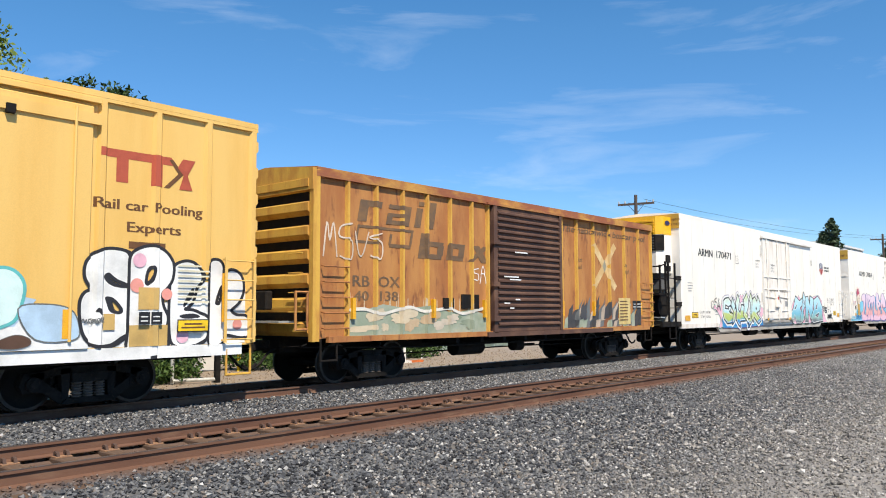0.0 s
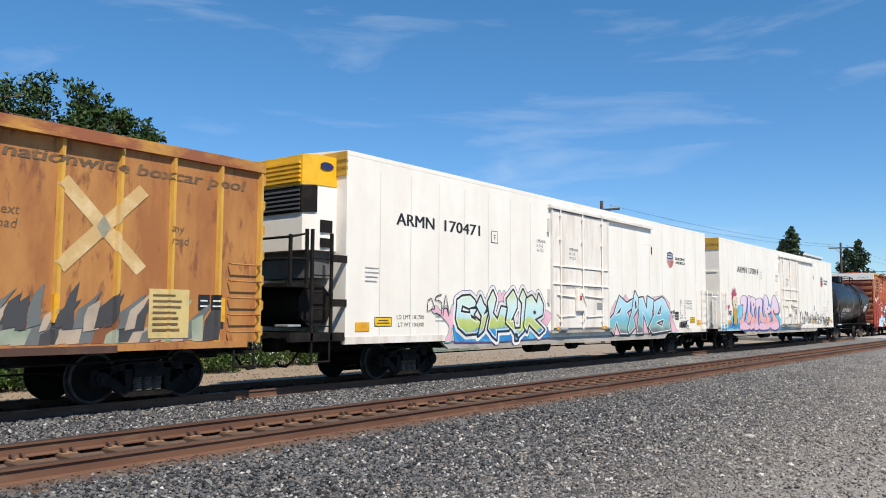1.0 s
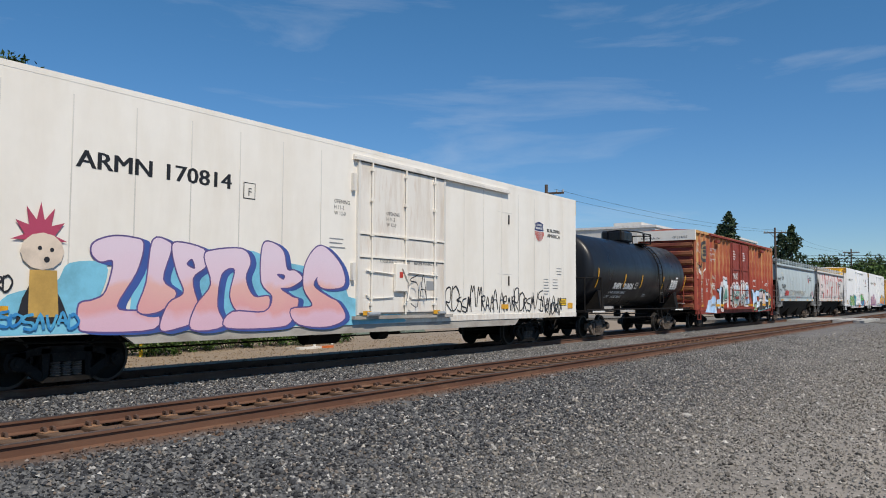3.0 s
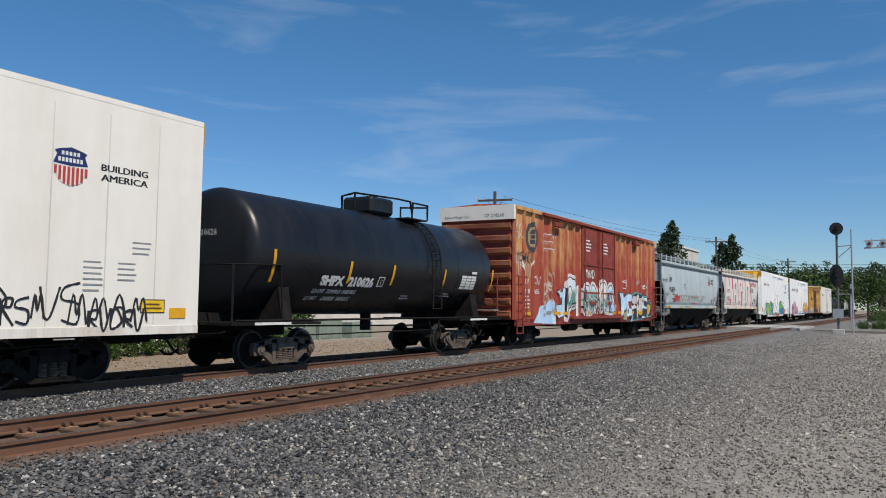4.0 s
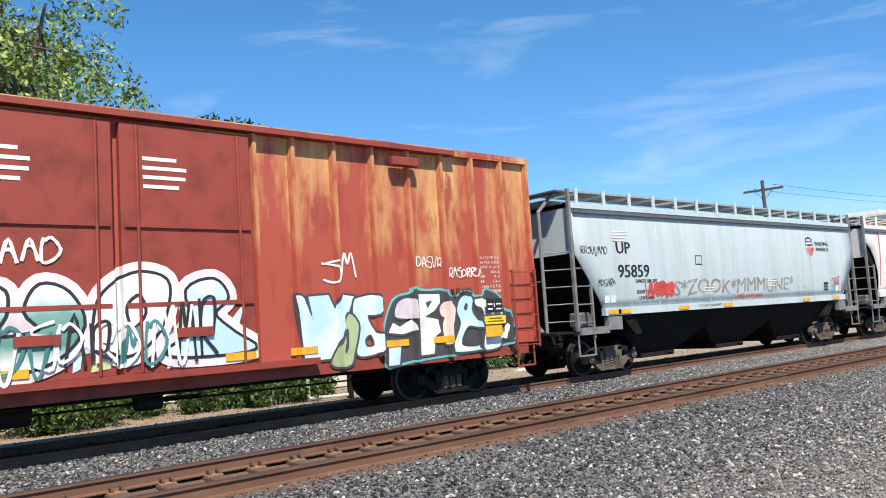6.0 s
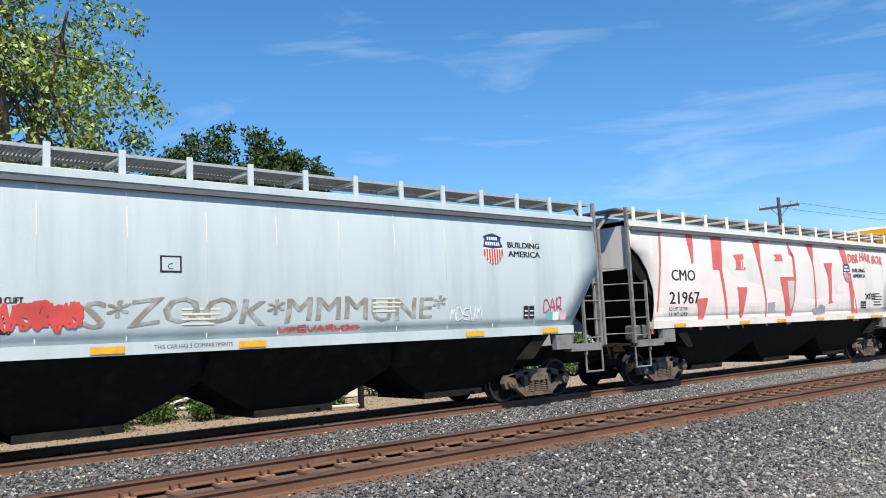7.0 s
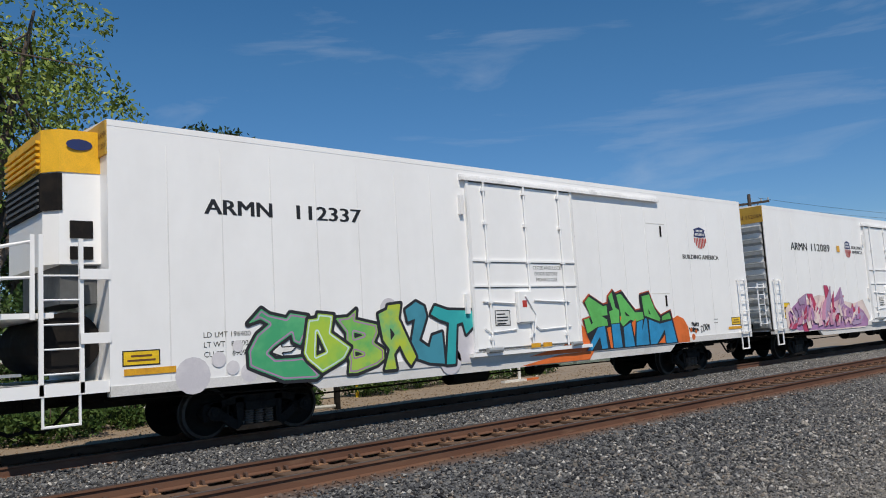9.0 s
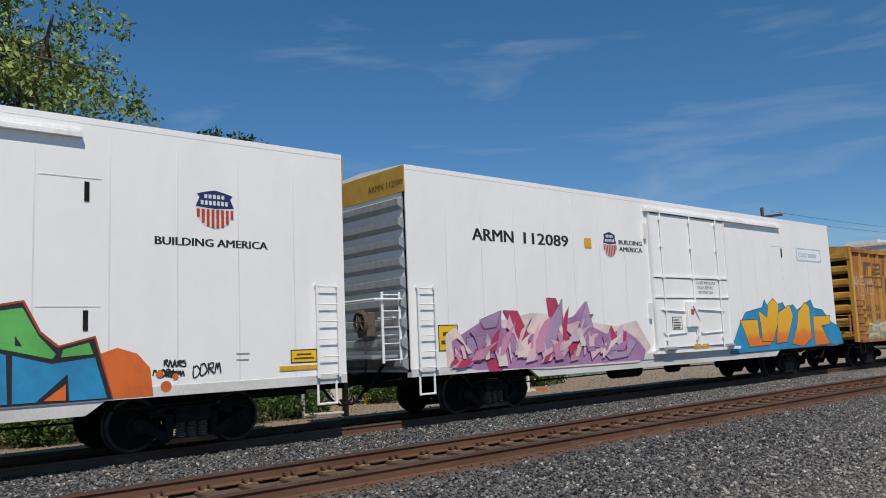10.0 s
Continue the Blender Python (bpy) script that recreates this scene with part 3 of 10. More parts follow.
def build_track():
    build_rail("rail", N1, "rust-brown steel rail of the empty track")
    build_rail("rail", N2, "rust-brown steel rail of the empty track")
    build_rail("rail", T1, "rust-brown steel rail under the train")
    build_rail("rail", T2, "rust-brown steel rail under the train")
    # ties with plates and clips, the nearest ones singly
    tie = bpy.data.meshes.new("tie")
    bm = boxes((-0.115, 0.115, -0.52, 2.03, -0.36, -0.183), bevel=0.012)
    bm.to_mesh(tie)
    bm.free()
    plate = bpy.data.meshes.new("tie_plate")
    bm = boxes((-0.10, 0.10, -0.19, 0.19, -0.185, -0.168), bevel=0.003)
    bm.to_mesh(plate)
    bm.free()
    clip = bpy.data.meshes.new("rail_clip")
    bm = prism(bmesh.new(), [(-0.065, -0.168), (-0.065, -0.12), (-0.10, -0.105), (-0.15, -0.115), (-0.175, -0.168), (-0.15, -0.168), (-0.13, -0.14), (-0.10, -0.135), (-0.09, -0.168)], "x", -0.018, 0.018)
    bm.to_mesh(clip)
    bm.free()
    for base, first, count, group in ((N1, -1.0, 62, "ties of the empty track"), (T1, 2.0, 40, "ties under the train")):
        for i in range(count):
            x = first + i * 0.6
            t = thing("railway_tie", "weathered wooden tie bedded in ballast with rusty plates", "tie", pose(x, base, 0), group)
            link("sleeper", tie, "tie", t)
            for dy in (0.0, 1.51):
                p = link("tie_plate", plate, "plate", t)
                p.location.y = dy if dy else 0.10
                for sx in (-0.06, 0.06):
                    c = link("rail_clip", clip, "clip", t)
                    c.location = (sx, dy, 0)
                    if not dy:
                        c.rotation_euler.z = math.pi
    # the rest of the empty track's plates, far off, in one mesh
    bm = bmesh.new()
    for i in range(120):
        x = 36.8 + i * 0.6
        for y, side in ((N1, 1), (N2, -1)):
            box(bm, x - 0.1, x + 0.1, y - 0.09, y + 0.19, -0.185, -0.168)
            for e in (-0.05, 0.05):
                box(bm, x + e - 0.02, x + e + 0.02, min(y + side * 0.08, y + side * 0.15), max(y + side * 0.08, y + side * 0.15), -0.17, -0.13)
    tagged(part("far_tie_plates", bm, "plate"), "rusty tie plates along the far stretch of rail", "tie plates", kind="stuff")


build_ground()
build_track()
STONES = by_piece("crushed_stone", [(0.0, (0.018, 0.018, 0.020)), (0.3, (0.060, 0.062, 0.067)), (0.6, (0.115, 0.117, 0.122)), (0.84, (0.19, 0.188, 0.182)), (0.91, (0.17, 0.135, 0.108)), (0.95, (0.26, 0.255, 0.245)), (1.0, (0.50, 0.48, 0.45))])
rusted(dusty(STONES, 0.85))
stone_field("ballast_stones", "grey angular crushed stones of the track bed", 150000, 1.0, 44.0, 1.2, 8.36, (0.013, 0.036), STONES, 3, fade=(0.8, 4.4))
stone_field("ballast_stones", "grey angular crushed stones between the two tracks", 60000, -1.0, 46.0, 10.1, 13.2, (0.015, 0.038), STONES, 4)
stone_field("ballast_stones", "rust-stained crushed stones inside the empty track", 7000, -1.0, 34.0, 8.55, 9.75, (0.015, 0.032), STONES, 5)
PEBBLES = by_piece("sandy_pebbles", [(0.0, (0.08, 0.075, 0.068)), (0.25, (0.20, 0.18, 0.155)), (0.6, (0.29, 0.265, 0.23)), (0.92, (0.38, 0.35, 0.31)), (1.0, (0.55, 0.52, 0.48))])
stone_field("pebbles", "pale and dark pebbles scattered on sandy gravel", 46000, 6.0, 70.0, -5.0, 7.4, (0.012, 0.042), PEBBLES, 6, thin=True)
GRAVEL = by_piece("dusty_gravel", [(0.0, (0.05, 0.048, 0.046)), (0.3, (0.15, 0.142, 0.13)), (0.7, (0.29, 0.272, 0.245)), (0.95, (0.40, 0.375, 0.34)), (1.0, (0.56, 0.53, 0.49))])
stone_field("gravel", "fine grey gravel trodden into the sand", 74000, 4.0, 40.0, -1.5, 6.0, (0.007, 0.024), GRAVEL, 7, thin=True)
CLODS = by_piece("tan_clods", [(0.0, (0.16, 0.115, 0.075)), (0.6, (0.30, 0.225, 0.15)), (1.0, (0.42, 0.34, 0.25))])
stone_field("dirt_clods", "dry tan clods and litter on the bank behind the track", 12000, 0.0, 46.0, 16.6, 25.0, (0.010, 0.035), CLODS, 8, thin=True)
st = thing("pale_stone", "flat pale stone lying on the gravel", "stone", pose(12.9, 4.0, ground_z(4.0) + 0.015, 0, 0, 30))
M["stone"] = surface("pale_limestone", (0.40, 0.385, 0.355), scale=6, rough=0.9)

bm = bmesh.new()
bmesh.ops.create_icosphere(bm, subdivisions=2, radius=0.10)
for v in bm.verts:
    v.co *= 1 + 0.3 * noise.noise(v.co * 7)
    v.co.z *= 0.35
part("stone", bm, "stone", st)

# ---- trucks, couplers and other shared running gear ----
WHEEL_R = 0.44


def make_truck_meshes():
    out = {}
    bm = bmesh.new()
    for s in (-1, 1):
        y0, y1 = sorted((s * 0.93, s * 1.07))
        for e in (-1, 1):
            prism(bm, [(e * 0.70, 0.30), (e * 1.03, 0.30), (e * 1.08, 0.42), (e * 1.03, 0.60), (e * 0.72, 0.62)], "y", y0, y1)
            prism(bm, [(e * 0.76, 0.50), (e * 0.80, 0.36), (e * 0.44, 0.10), (e * 0.32, 0.12), (e * 0.34, 0.22)], "y", y0 + 0.01, y1 - 0.01)
            prism(bm, [(e * 0.33, 0.16), (e * 0.42, 0.16), (e * 0.46, 0.66), (e * 0.30, 0.66)], "y", y0, y1)
            rod(bm, (e * 0.89, s * 0.9, 0.44), (e * 0.89, s * 1.15, 0.44), 0.115, 14)
            rod(bm, (e * 0.89, s * 1.15, 0.44), (e * 0.89, s * 1.175, 0.44), 0.06, 10)
        prism(bm, [(-0.95, 0.58), (-0.45, 0.70), (0.45, 0.70), (0.95, 0.58), (0.80, 0.50), (0.40, 0.58), (-0.40, 0.58), (-0.80, 0.50)], "y", y0, y1)
        prism(bm, [(-0.44, 0.10), (0.44, 0.10), (0.36, 0.19), (-0.36, 0.19)], "y", y0 - 0.03, y1 + 0.03)
        prism(bm, [(-0.28, 0.44), (0.28, 0.44), (0.30, 0.58), (-0.30, 0.58)], "y", s * 0.80, s * 1.12)
    box(bm, -0.24, 0.24, -0.95, 0.95, 0.42, 0.68)
    rod(bm, (0, 0, 0.66), (0, 0, 0.80), 0.2, 14)
    for e in (-1, 1):
        box(bm, e * 0.42 - 0.05, e * 0.42 + 0.05, -0.9, 0.9, 0.30, 0.40)
        for s in (-1, 1):
            prism(bm, [(e * 0.40, 0.28), (e * 0.50, 0.22), (e * 0.50, 0.50), (e * 0.44, 0.56)], "y", s * 0.70, s * 0.80)
    out["truck"] = bm
    prof = []
    for k in range(6):
        z = 0.19 + k * 0.042
        prof += [(z, 0.062), (z + 0.012, 0.088), (z + 0.027, 0.088), (z + 0.036, 0.062)]
    out["spring"] = lathe(bmesh.new(), prof, 12, "z")
    bm = bmesh.new()
    rod(bm, (0, -1.0, 0), (0, 1.0, 0), 0.08, 12)
    for s in (-1, 1):
        prof = [(s * 0.69, 0.10), (s * 0.69, 0.475), (s * 0.715, 0.47), (s * 0.725, WHEEL_R + 0.006), (s * 0.82, WHEEL_R - 0.006), (s * 0.825, 0.385),
                (s * 0.79, 0.36), (s * 0.755, 0.27), (s * 0.775, 0.16), (s * 0.83, 0.13), (s * 0.835, 0.08)]
        lathe(bm, prof, 32, "y")
    out["wheelset"] = bm
    made = {}
    for k, b in out.items():
        made[k] = bpy.data.meshes.new(k)
        b.to_mesh(made[k])
        b.free()
    made["truck"].materials.append(M["truck"])
    made["spring"].materials.append(M["truck_dusty"])
    made["truck_dusty"] = made["truck"].copy()
    made["truck_dusty"].materials.clear()
    made["truck_dusty"].materials.append(M["truck_dusty"])
    made["wheelset"].materials.append(M["wheel"])
    made["wheelset"].materials.append(M["tread"])
    for f in made["wheelset"].polygons:
        r = math.hypot(f.center.x, f.center.z)
        if r > 0.40 and abs(f.center.y) > 0.72:
            f.material_index = 1
    made["wheelset"].shade_smooth()
    made["wheelset"].set_sharp_from_angle(angle=radians(40))
    return made


GEAR = make_truck_meshes()
WHEELS = []


def add_truck(car, x, dusty=False):
    t = link("truck", GEAR["truck_dusty" if dusty else "truck"], None, car, "brown dusty two-axle truck" if dusty else "grimy two-axle truck coloured black for the shade under its car")
    t.location.x = x
    for e in (-0.89, 0.89):
        w = link("wheelset", GEAR["wheelset"], None, t)
        w.location = (e, 0, WHEEL_R)
        WHEELS.append((w, e))
    for sy in (-1.03, 1.03):
        for dx in (-0.19, 0.0, 0.19):
            link("spring", GEAR["spring"], None, t).location = (dx, sy, 0)


def add_coupler(car, x, way):
    """Drawbar, knuckle and air hose at an end; way -1 or 1."""
    bm = boxes((min(x, x + way * 0.55), max(x, x + way * 0.55), -0.11, 0.11, 0.74, 0.96), bevel=0.02)
    prism(bm, [(x + way * 0.5, -0.20), (x + way * 0.86, -0.20), (x + way * 0.90, -0.05), (x + way * 0.72, 0.0), (x + way * 0.88, 0.12), (x + way * 0.8, 0.22), (x + way * 0.5, 0.18)], "z", 0.72, 1.0)
    part("coupler", bm, "truck", car, "rusty steel knuckle coupler")
    pts = [(x + way * a, -0.38, z) for a, z in ((0.05, 0.80), (0.25, 0.72), (0.45, 0.50), (0.62, 0.40), (0.80, 0.42), (0.90, 0.50))]
    part("air_hose", rods(pts, 0.028, 8), "frame_black", car)
    bm = rods([(x + way * 0.02, -1.35, 0.90), (x + way * 0.12, -1.30, 0.86), (x + way * 0.12, -0.3, 0.80), (x + way * 0.3, -0.15, 0.82)], 0.014, 6)
    part("cut_lever", bm, "truck", car)


def add_ladder(car, x0, x1, z0, z1, material, y, rungs=5, stiles=True, out=0.09, name="ladder"):
    """A ladder on the side: two stiles, each rung, feet to the side."""
    bm = bmesh.new()
    if stiles:
        for x in (x0, x1):
            box(bm, x - 0.025, x + 0.025, y - out - 0.01, y - out + 0.015, z0, z1)
            for z in (z0 + 0.03, z1 - 0.06):
                box(bm, x - 0.02, x + 0.02, y - out, y + 0.01, z, z + 0.035)
        base = part(name, bm, material, car)
    else:
        box(bm, x0 - 0.01, x0 + 0.01, y - 0.01, y + 0.01, z0, z0 + 0.02)
        base = part(name, bm, material, car)
    for k in range(rungs):
        z = z0 + 0.06 + (z1 - z0 - 0.12) * k / (rungs - 1)
        pts = [(x0, y - out, z), (x1, y - out, z)] if stiles else [(x0, y + 0.01, z + 0.02), (x0, y - out, z), (x1, y - out, z), (x1, y + 0.01, z + 0.02)]
        part("rung", rods(pts, 0.014, 6), material, base)


def add_step(car, x0, x1, z0, z1, material, y):
    part("step", rods([(x0, y, z1), (x0, y, z0), (x1, y, z0), (x1, y, z1)], 0.022, 6), material, car)


def add_underframe(car, L, trucks, z=0.75, tank=True):
    part("centre_sill", boxes((0.1, L - 0.1, -0.3, 0.3, z - 0.08, z + 0.25)), "frame_black", car)
    me = bpy.data.meshes.new("cross_bearer")
    bm = boxes((-0.06, 0.06, -1.45, 1.45, z + 0.02, z + 0.22))
    bm.to_mesh(me)
    bm.free()
    for k in range(1, 8):
        link("cross_bearer", me, "frame_black", car).location.x = trucks[0] + 1.6 + (trucks[1] - trucks[0] - 3.2) * k / 8
    if tank:
        xm = (trucks[0] + trucks[1]) / 2
        bm = rod(bmesh.new(), (xm - 2.3, -0.75, 0.62), (xm - 1.2, -0.75, 0.62), 0.2, 14)
        part("air_reservoir", bm, "frame_black", car)
        bm = rod(bmesh.new(), (xm + 0.4, -0.7, 0.60), (xm + 0.8, -0.7, 0.60), 0.16, 14)
        rod(bm, (xm + 0.8, -0.7, 0.6), (xm + 1.5, -0.7, 0.6), 0.03, 8)
        part("brake_cylinder", bm, "frame_black", car)
        part("brake_rod", rods([(trucks[0] + 0.5, -0.35, 0.52), (xm, -0.5, 0.56), (trucks[1] - 0.5, -0.35, 0.52)], 0.02, 6), "frame_black", car)
        part("brake_pipe", rods([(0.1, -1.0, 0.82), (trucks[0] + 1.4, -1.25, 0.72), (trucks[1] - 1.4, -1.25, 0.72), (L - 0.1, -1.0, 0.82)], 0.02, 6), "frame_black", car)
    for x in trucks:
        add_truck(car, x)
    add_coupler(car, 0.0, -1)
    add_coupler(car, L, 1)


def end_wall(car, x, way, z0, z1, half, material, ribs, rib_material=None, depth=0.09, name="end_wall"):
    """A corrugated end with horizontal ribs."""
    base = part(name, boxes((min(x, x - way * 0.05), max(x, x - way * 0.05), -half, half, z0, z1)), material, car)
    step = (z1 - z0) / ribs
    me = None
    for k in range(ribs):
        z = z0 + k * step
        if me is None:
            bm = prism(bmesh.new(), [(0, 0.10 * step), (way * depth, 0.30 * step), (way * depth, 0.62 * step), (0, 0.72 * step)], "y", -half + 0.05, half - 0.05)
            me = bpy.data.meshes.new("end_rib")
            bm.to_mesh(me)
            bm.free()
        r = link("end_rib", me, rib_material or material, base)
        r.location = (x, 0, z)
    return base


def car_at(name, X0, label, category, group=""):
    return thing(name, label, category, pose(X0, YC, 0), group or "cars of the freight train")


CARS = []

# ---- graffiti ----
HALF = 1.58      # half the width of the house cars


def blob(rnd, x0, x1, z0, z1, n=26, rough=0.25):
    """A cloud outline."""
    cx, cz, rx, rz = (x0 + x1) / 2, (z0 + z1) / 2, (x1 - x0) / 2, (z1 - z0) / 2
    out = []
    for k in range(n):
        a = k * math.tau / n
        r = 1 - rough * rnd.random() * (0.5 + 0.5 * math.cos(5 * a) ** 2)
        sx, sz = math.cos(a), math.sin(a)
        m = max(abs(sx), abs(sz)) ** 0.6
        out.append((cx + rx * r * sx / m, cz + rz * r * sz / m))
    return out


def shard(rnd, x, z0, w, h, lean):
    """A pointed, leaning letter stroke."""
    return [(x, z0), (x + w * rnd.uniform(0.6, 1.0), z0 + rnd.uniform(0, 0.1) * h), (x + w * 0.9 + lean * 0.5, z0 + h * rnd.uniform(0.4, 0.6)),
            (x + w * 1.2 + lean, z0 + h * rnd.uniform(0.85, 1.0)), (x + w * 0.5 + lean, z0 + h * rnd.uniform(0.65, 0.8)), (x + w * 0.1 + lean * 0.3, z0 + h * 0.45)]


# ---- fat painted letters ----
def rounded(ring, n=4):
    """A closed line eased through its points."""
    out, k = [], len(ring)
    for i in range(k):
        p0, p1, p2, p3 = (Vector(ring[(i + j) % k]) for j in (-1, 0, 1, 2))
        for s in range(n):
            t = s / n
            out.append(tuple(0.5 * (2 * p1 + (p2 - p0) * t + (2 * p0 - 5 * p1 + 4 * p2 - p3) * t * t + (3 * p1 - p0 - 3 * p2 + p3) * t ** 3)))
    return out


def distance_field(gx, gz, rings):
    """Signed distance to closed lines, negative inside, holes by even-odd."""
    X, Z = np.meshgrid(gx, gz, indexing="ij")
    best, inside = np.full(X.shape, 1e9), np.zeros(X.shape, bool)
    for ring in rings:
        for (xa, za), (xb, zb) in zip(ring, ring[1:] + ring[:1]):
            dx, dz = xb - xa, zb - za
            t = np.clip(((X - xa) * dx + (Z - za) * dz) / (dx * dx + dz * dz + 1e-12), 0, 1)
            best = np.minimum(best, np.hypot(X - xa - t * dx, Z - za - t * dz))
            if za != zb:
                inside ^= ((za > Z) != (zb > Z)) & (X < dx * (Z - za) / dz + xa)
    return np.where(inside, -best, best)


def field_patch(parent, name, gx, gz, f, material, y, bend, lift):
    """The area where the field is negative, as a thin coat on the side."""
    verts, faces = [], []

    def poly(pts):
        faces.append(list(range(len(verts), len(verts) + len(pts))))
        verts.extend((px, (bend(pz) if bend else level(y, px)) - lift, pz) for px, pz in pts)
    full = (f[:-1, :-1] < 0) & (f[1:, :-1] < 0) & (f[1:, 1:] < 0) & (f[:-1, 1:] < 0)
    some = (f[:-1, :-1] < 0) | (f[1:, :-1] < 0) | (f[1:, 1:] < 0) | (f[:-1, 1:] < 0)
    for i, j in zip(*np.nonzero(some & ~full)):
        corner = [(gx[i + a], gz[j + b], f[i + a, j + b]) for a, b in ((0, 0), (1, 0), (1, 1), (0, 1))]
        pts = []
        for (xa, za, fa), (xb, zb, fb) in zip(corner, corner[1:] + corner[:1]):
            if fa < 0:
                pts.append((xa, za))
            if (fa < 0) != (fb < 0):
                t = fa / (fa - fb)
                pts.append((xa + (xb - xa) * t, za + (zb - za) * t))
        if len(pts) > 2:
            poly(pts)
    longest = 6 if bend else 999
    for i in range(full.shape[0]):
        j = 0
        while j < full.shape[1]:
            if full[i, j]:
                k = j
                while k + 1 < full.shape[1] and full[i, k + 1] and k - j < longest:
                    k += 1
                poly([(gx[i], gz[j]), (gx[i + 1], gz[j]), (gx[i + 1], gz[k + 1]), (gx[i], gz[k + 1])])
                j = k
            j += 1
    me = bpy.data.meshes.new(name)
    me.from_pydata(verts, [], faces)
    return link(name, me, material, parent)


def glyph(car, order, fill, ring, holes=(), edge=None, width=0.05, rims=(), lean=0.0, lean_fill=None, inner=None, soft=False, y=-HALF, bend=None, lift=0.014):
    """One sprayed letter: coloured rims, a thrown shade, an outline and a fill, one coat above the other."""
    edge = edge or spray("black", (0.02, 0.02, 0.025))
    rings = [list(ring)] + [list(h) for h in holes]
    if soft:
        rings = [rounded(r) for r in rings]
    pad = width + max([w for w, _ in rims], default=0.0) + lean + 0.06
    px, pz = [p[0] for p in rings[0]], [p[1] for p in rings[0]]
    step = max(0.022, (max(px) - min(px)) / 130)
    gx = np.arange(min(px) - pad, max(px) + pad + step, step)
    gz = np.arange(min(pz) - pad, max(pz) + pad + step, step)
    if isinstance(y, list):
        gx = np.unique(np.concatenate([gx, [k for k, _ in y if gx[0] < k < gx[-1]]]))
    f = distance_field(gx, gz, rings)
    for k, (w, mt) in enumerate(rims):
        field_patch(car, "graffiti_rim", gx, gz, f - width - w, mt, y, bend, lift + 0.0012 * k + 0.0002 * order)
    base = lift + 0.0012 * len(rims) + 0.0016 * order
    if lean:
        shade = f
        for s in (0.35, 0.7, 1.0):
            shade = np.minimum(shade, distance_field(gx, gz, [[(a + lean * s, b - 0.25 * lean * s) for a, b in r] for r in rings]))
        field_patch(car, "graffiti_shade", gx, gz, shade - width, lean_fill or edge, y, bend, base)
    if width:
        field_patch(car, "graffiti_outline", gx, gz, f - width, edge, y, bend, base + 0.0005)
    field_patch(car, "graffiti_fill", gx, gz, f, fill, y, bend, base + 0.0010)
    if inner:
        field_patch(car, "graffiti_line", gx, gz, np.abs(f + 0.035) - 0.014, inner, y, bend, base + 0.0014)


def scribble(car, x0, x1, z0, z1, material, y, n=14, r=0.018, seed=1, bend=None, lift=0.006, name="graffiti_tag"):
    """A tag: a row of quick looping letters, each drawn in one line, with a flourish under some."""
    rnd = random.Random(seed)
    r, h = r * 0.8, z1 - z0
    count = max(2, min(9, round((x1 - x0) / (h * 0.55))))
    w = (x1 - x0) / count
    lines = []
    for k in range(count):
        a, b = x0 + w * k, x0 + w * (k + 1.12)
        lo, hi = z0 + 0.25 * h * rnd.random(), z1 - 0.25 * h * rnd.random()
        u, m = lambda s: a + (b - a) * s, (lo + hi) / 2 + 0.15 * h * rnd.uniform(-1, 1)
        lines.append(rnd.choice((
            [(u(0.15), hi), (u(0.05), m), (u(0.1), lo), (u(0.6), lo + 0.1 * h), (u(0.9), m), (u(0.5), hi), (u(0.2), hi - 0.1 * h)],
            [(u(0.1), lo), (u(0.3), hi), (u(0.45), m), (u(0.65), hi), (u(0.85), lo)],
            [(u(0.85), hi), (u(0.2), hi - 0.1 * h), (u(0.1), m + 0.1 * h), (u(0.8), m), (u(0.75), lo), (u(0.1), lo + 0.08 * h)],
            [(u(0.15), hi), (u(0.2), lo), (u(0.25), hi - 0.1 * h), (u(0.8), hi), (u(0.7), m), (u(0.25), m), (u(0.9), lo)],
            [(u(0.1), hi), (u(0.3), lo), (u(0.55), lo), (u(0.9), hi)],
            [(u(0.1), lo), (u(0.45), hi), (u(0.8), lo), (u(0.6), m), (u(0.2), m)])))
    if n > 20:
        lines.append([(x0, z0 - 0.02), (x0 + 0.5 * (x1 - x0), z0 + 0.06 * h), (x1 + 0.1 * w, z0 - 0.05 * h)])
    bm = bmesh.new()
    for line in lines:
        knots = [Vector(p) for p in line]
        pts = []
        for i in range(len(knots) - 1):
            p0, p1, p2, p3 = knots[max(i - 1, 0)], knots[i], knots[i + 1], knots[min(i + 2, len(knots) - 1)]
            for t in (0.0, 0.25, 0.5, 0.75):
                pts.append(0.5 * (2 * p1 + (p2 - p0) * t + (2 * p0 - 5 * p1 + 4 * p2 - p3) * t * t + (3 * p1 - p0 - 3 * p2 + p3) * t ** 3))
        pts.append(knots[-1])
        last = None
        for k, p in enumerate(pts):
            d = pts[min(k + 1, len(pts) - 1)] - pts[max(k - 1, 0)]
            if d.length < 1e-5:
                continue
            q = Vector((-d.y, d.x)).normalized() * r * (0.75 + 0.5 * rnd.random())
            row = [bm.verts.new((p.x + s * q.x, 0, p.y + s * q.y)) for s in (1, -1)]
            if last:
                bm.faces.new((last[0], last[1], row[1], row[0]))
            last = row
    lay(bm, y, bend, lift)
    for k, v in enumerate(bm.verts):
        v.co.y -= 0.00006 * (k % 200)
    return part(name, bm, material, car)


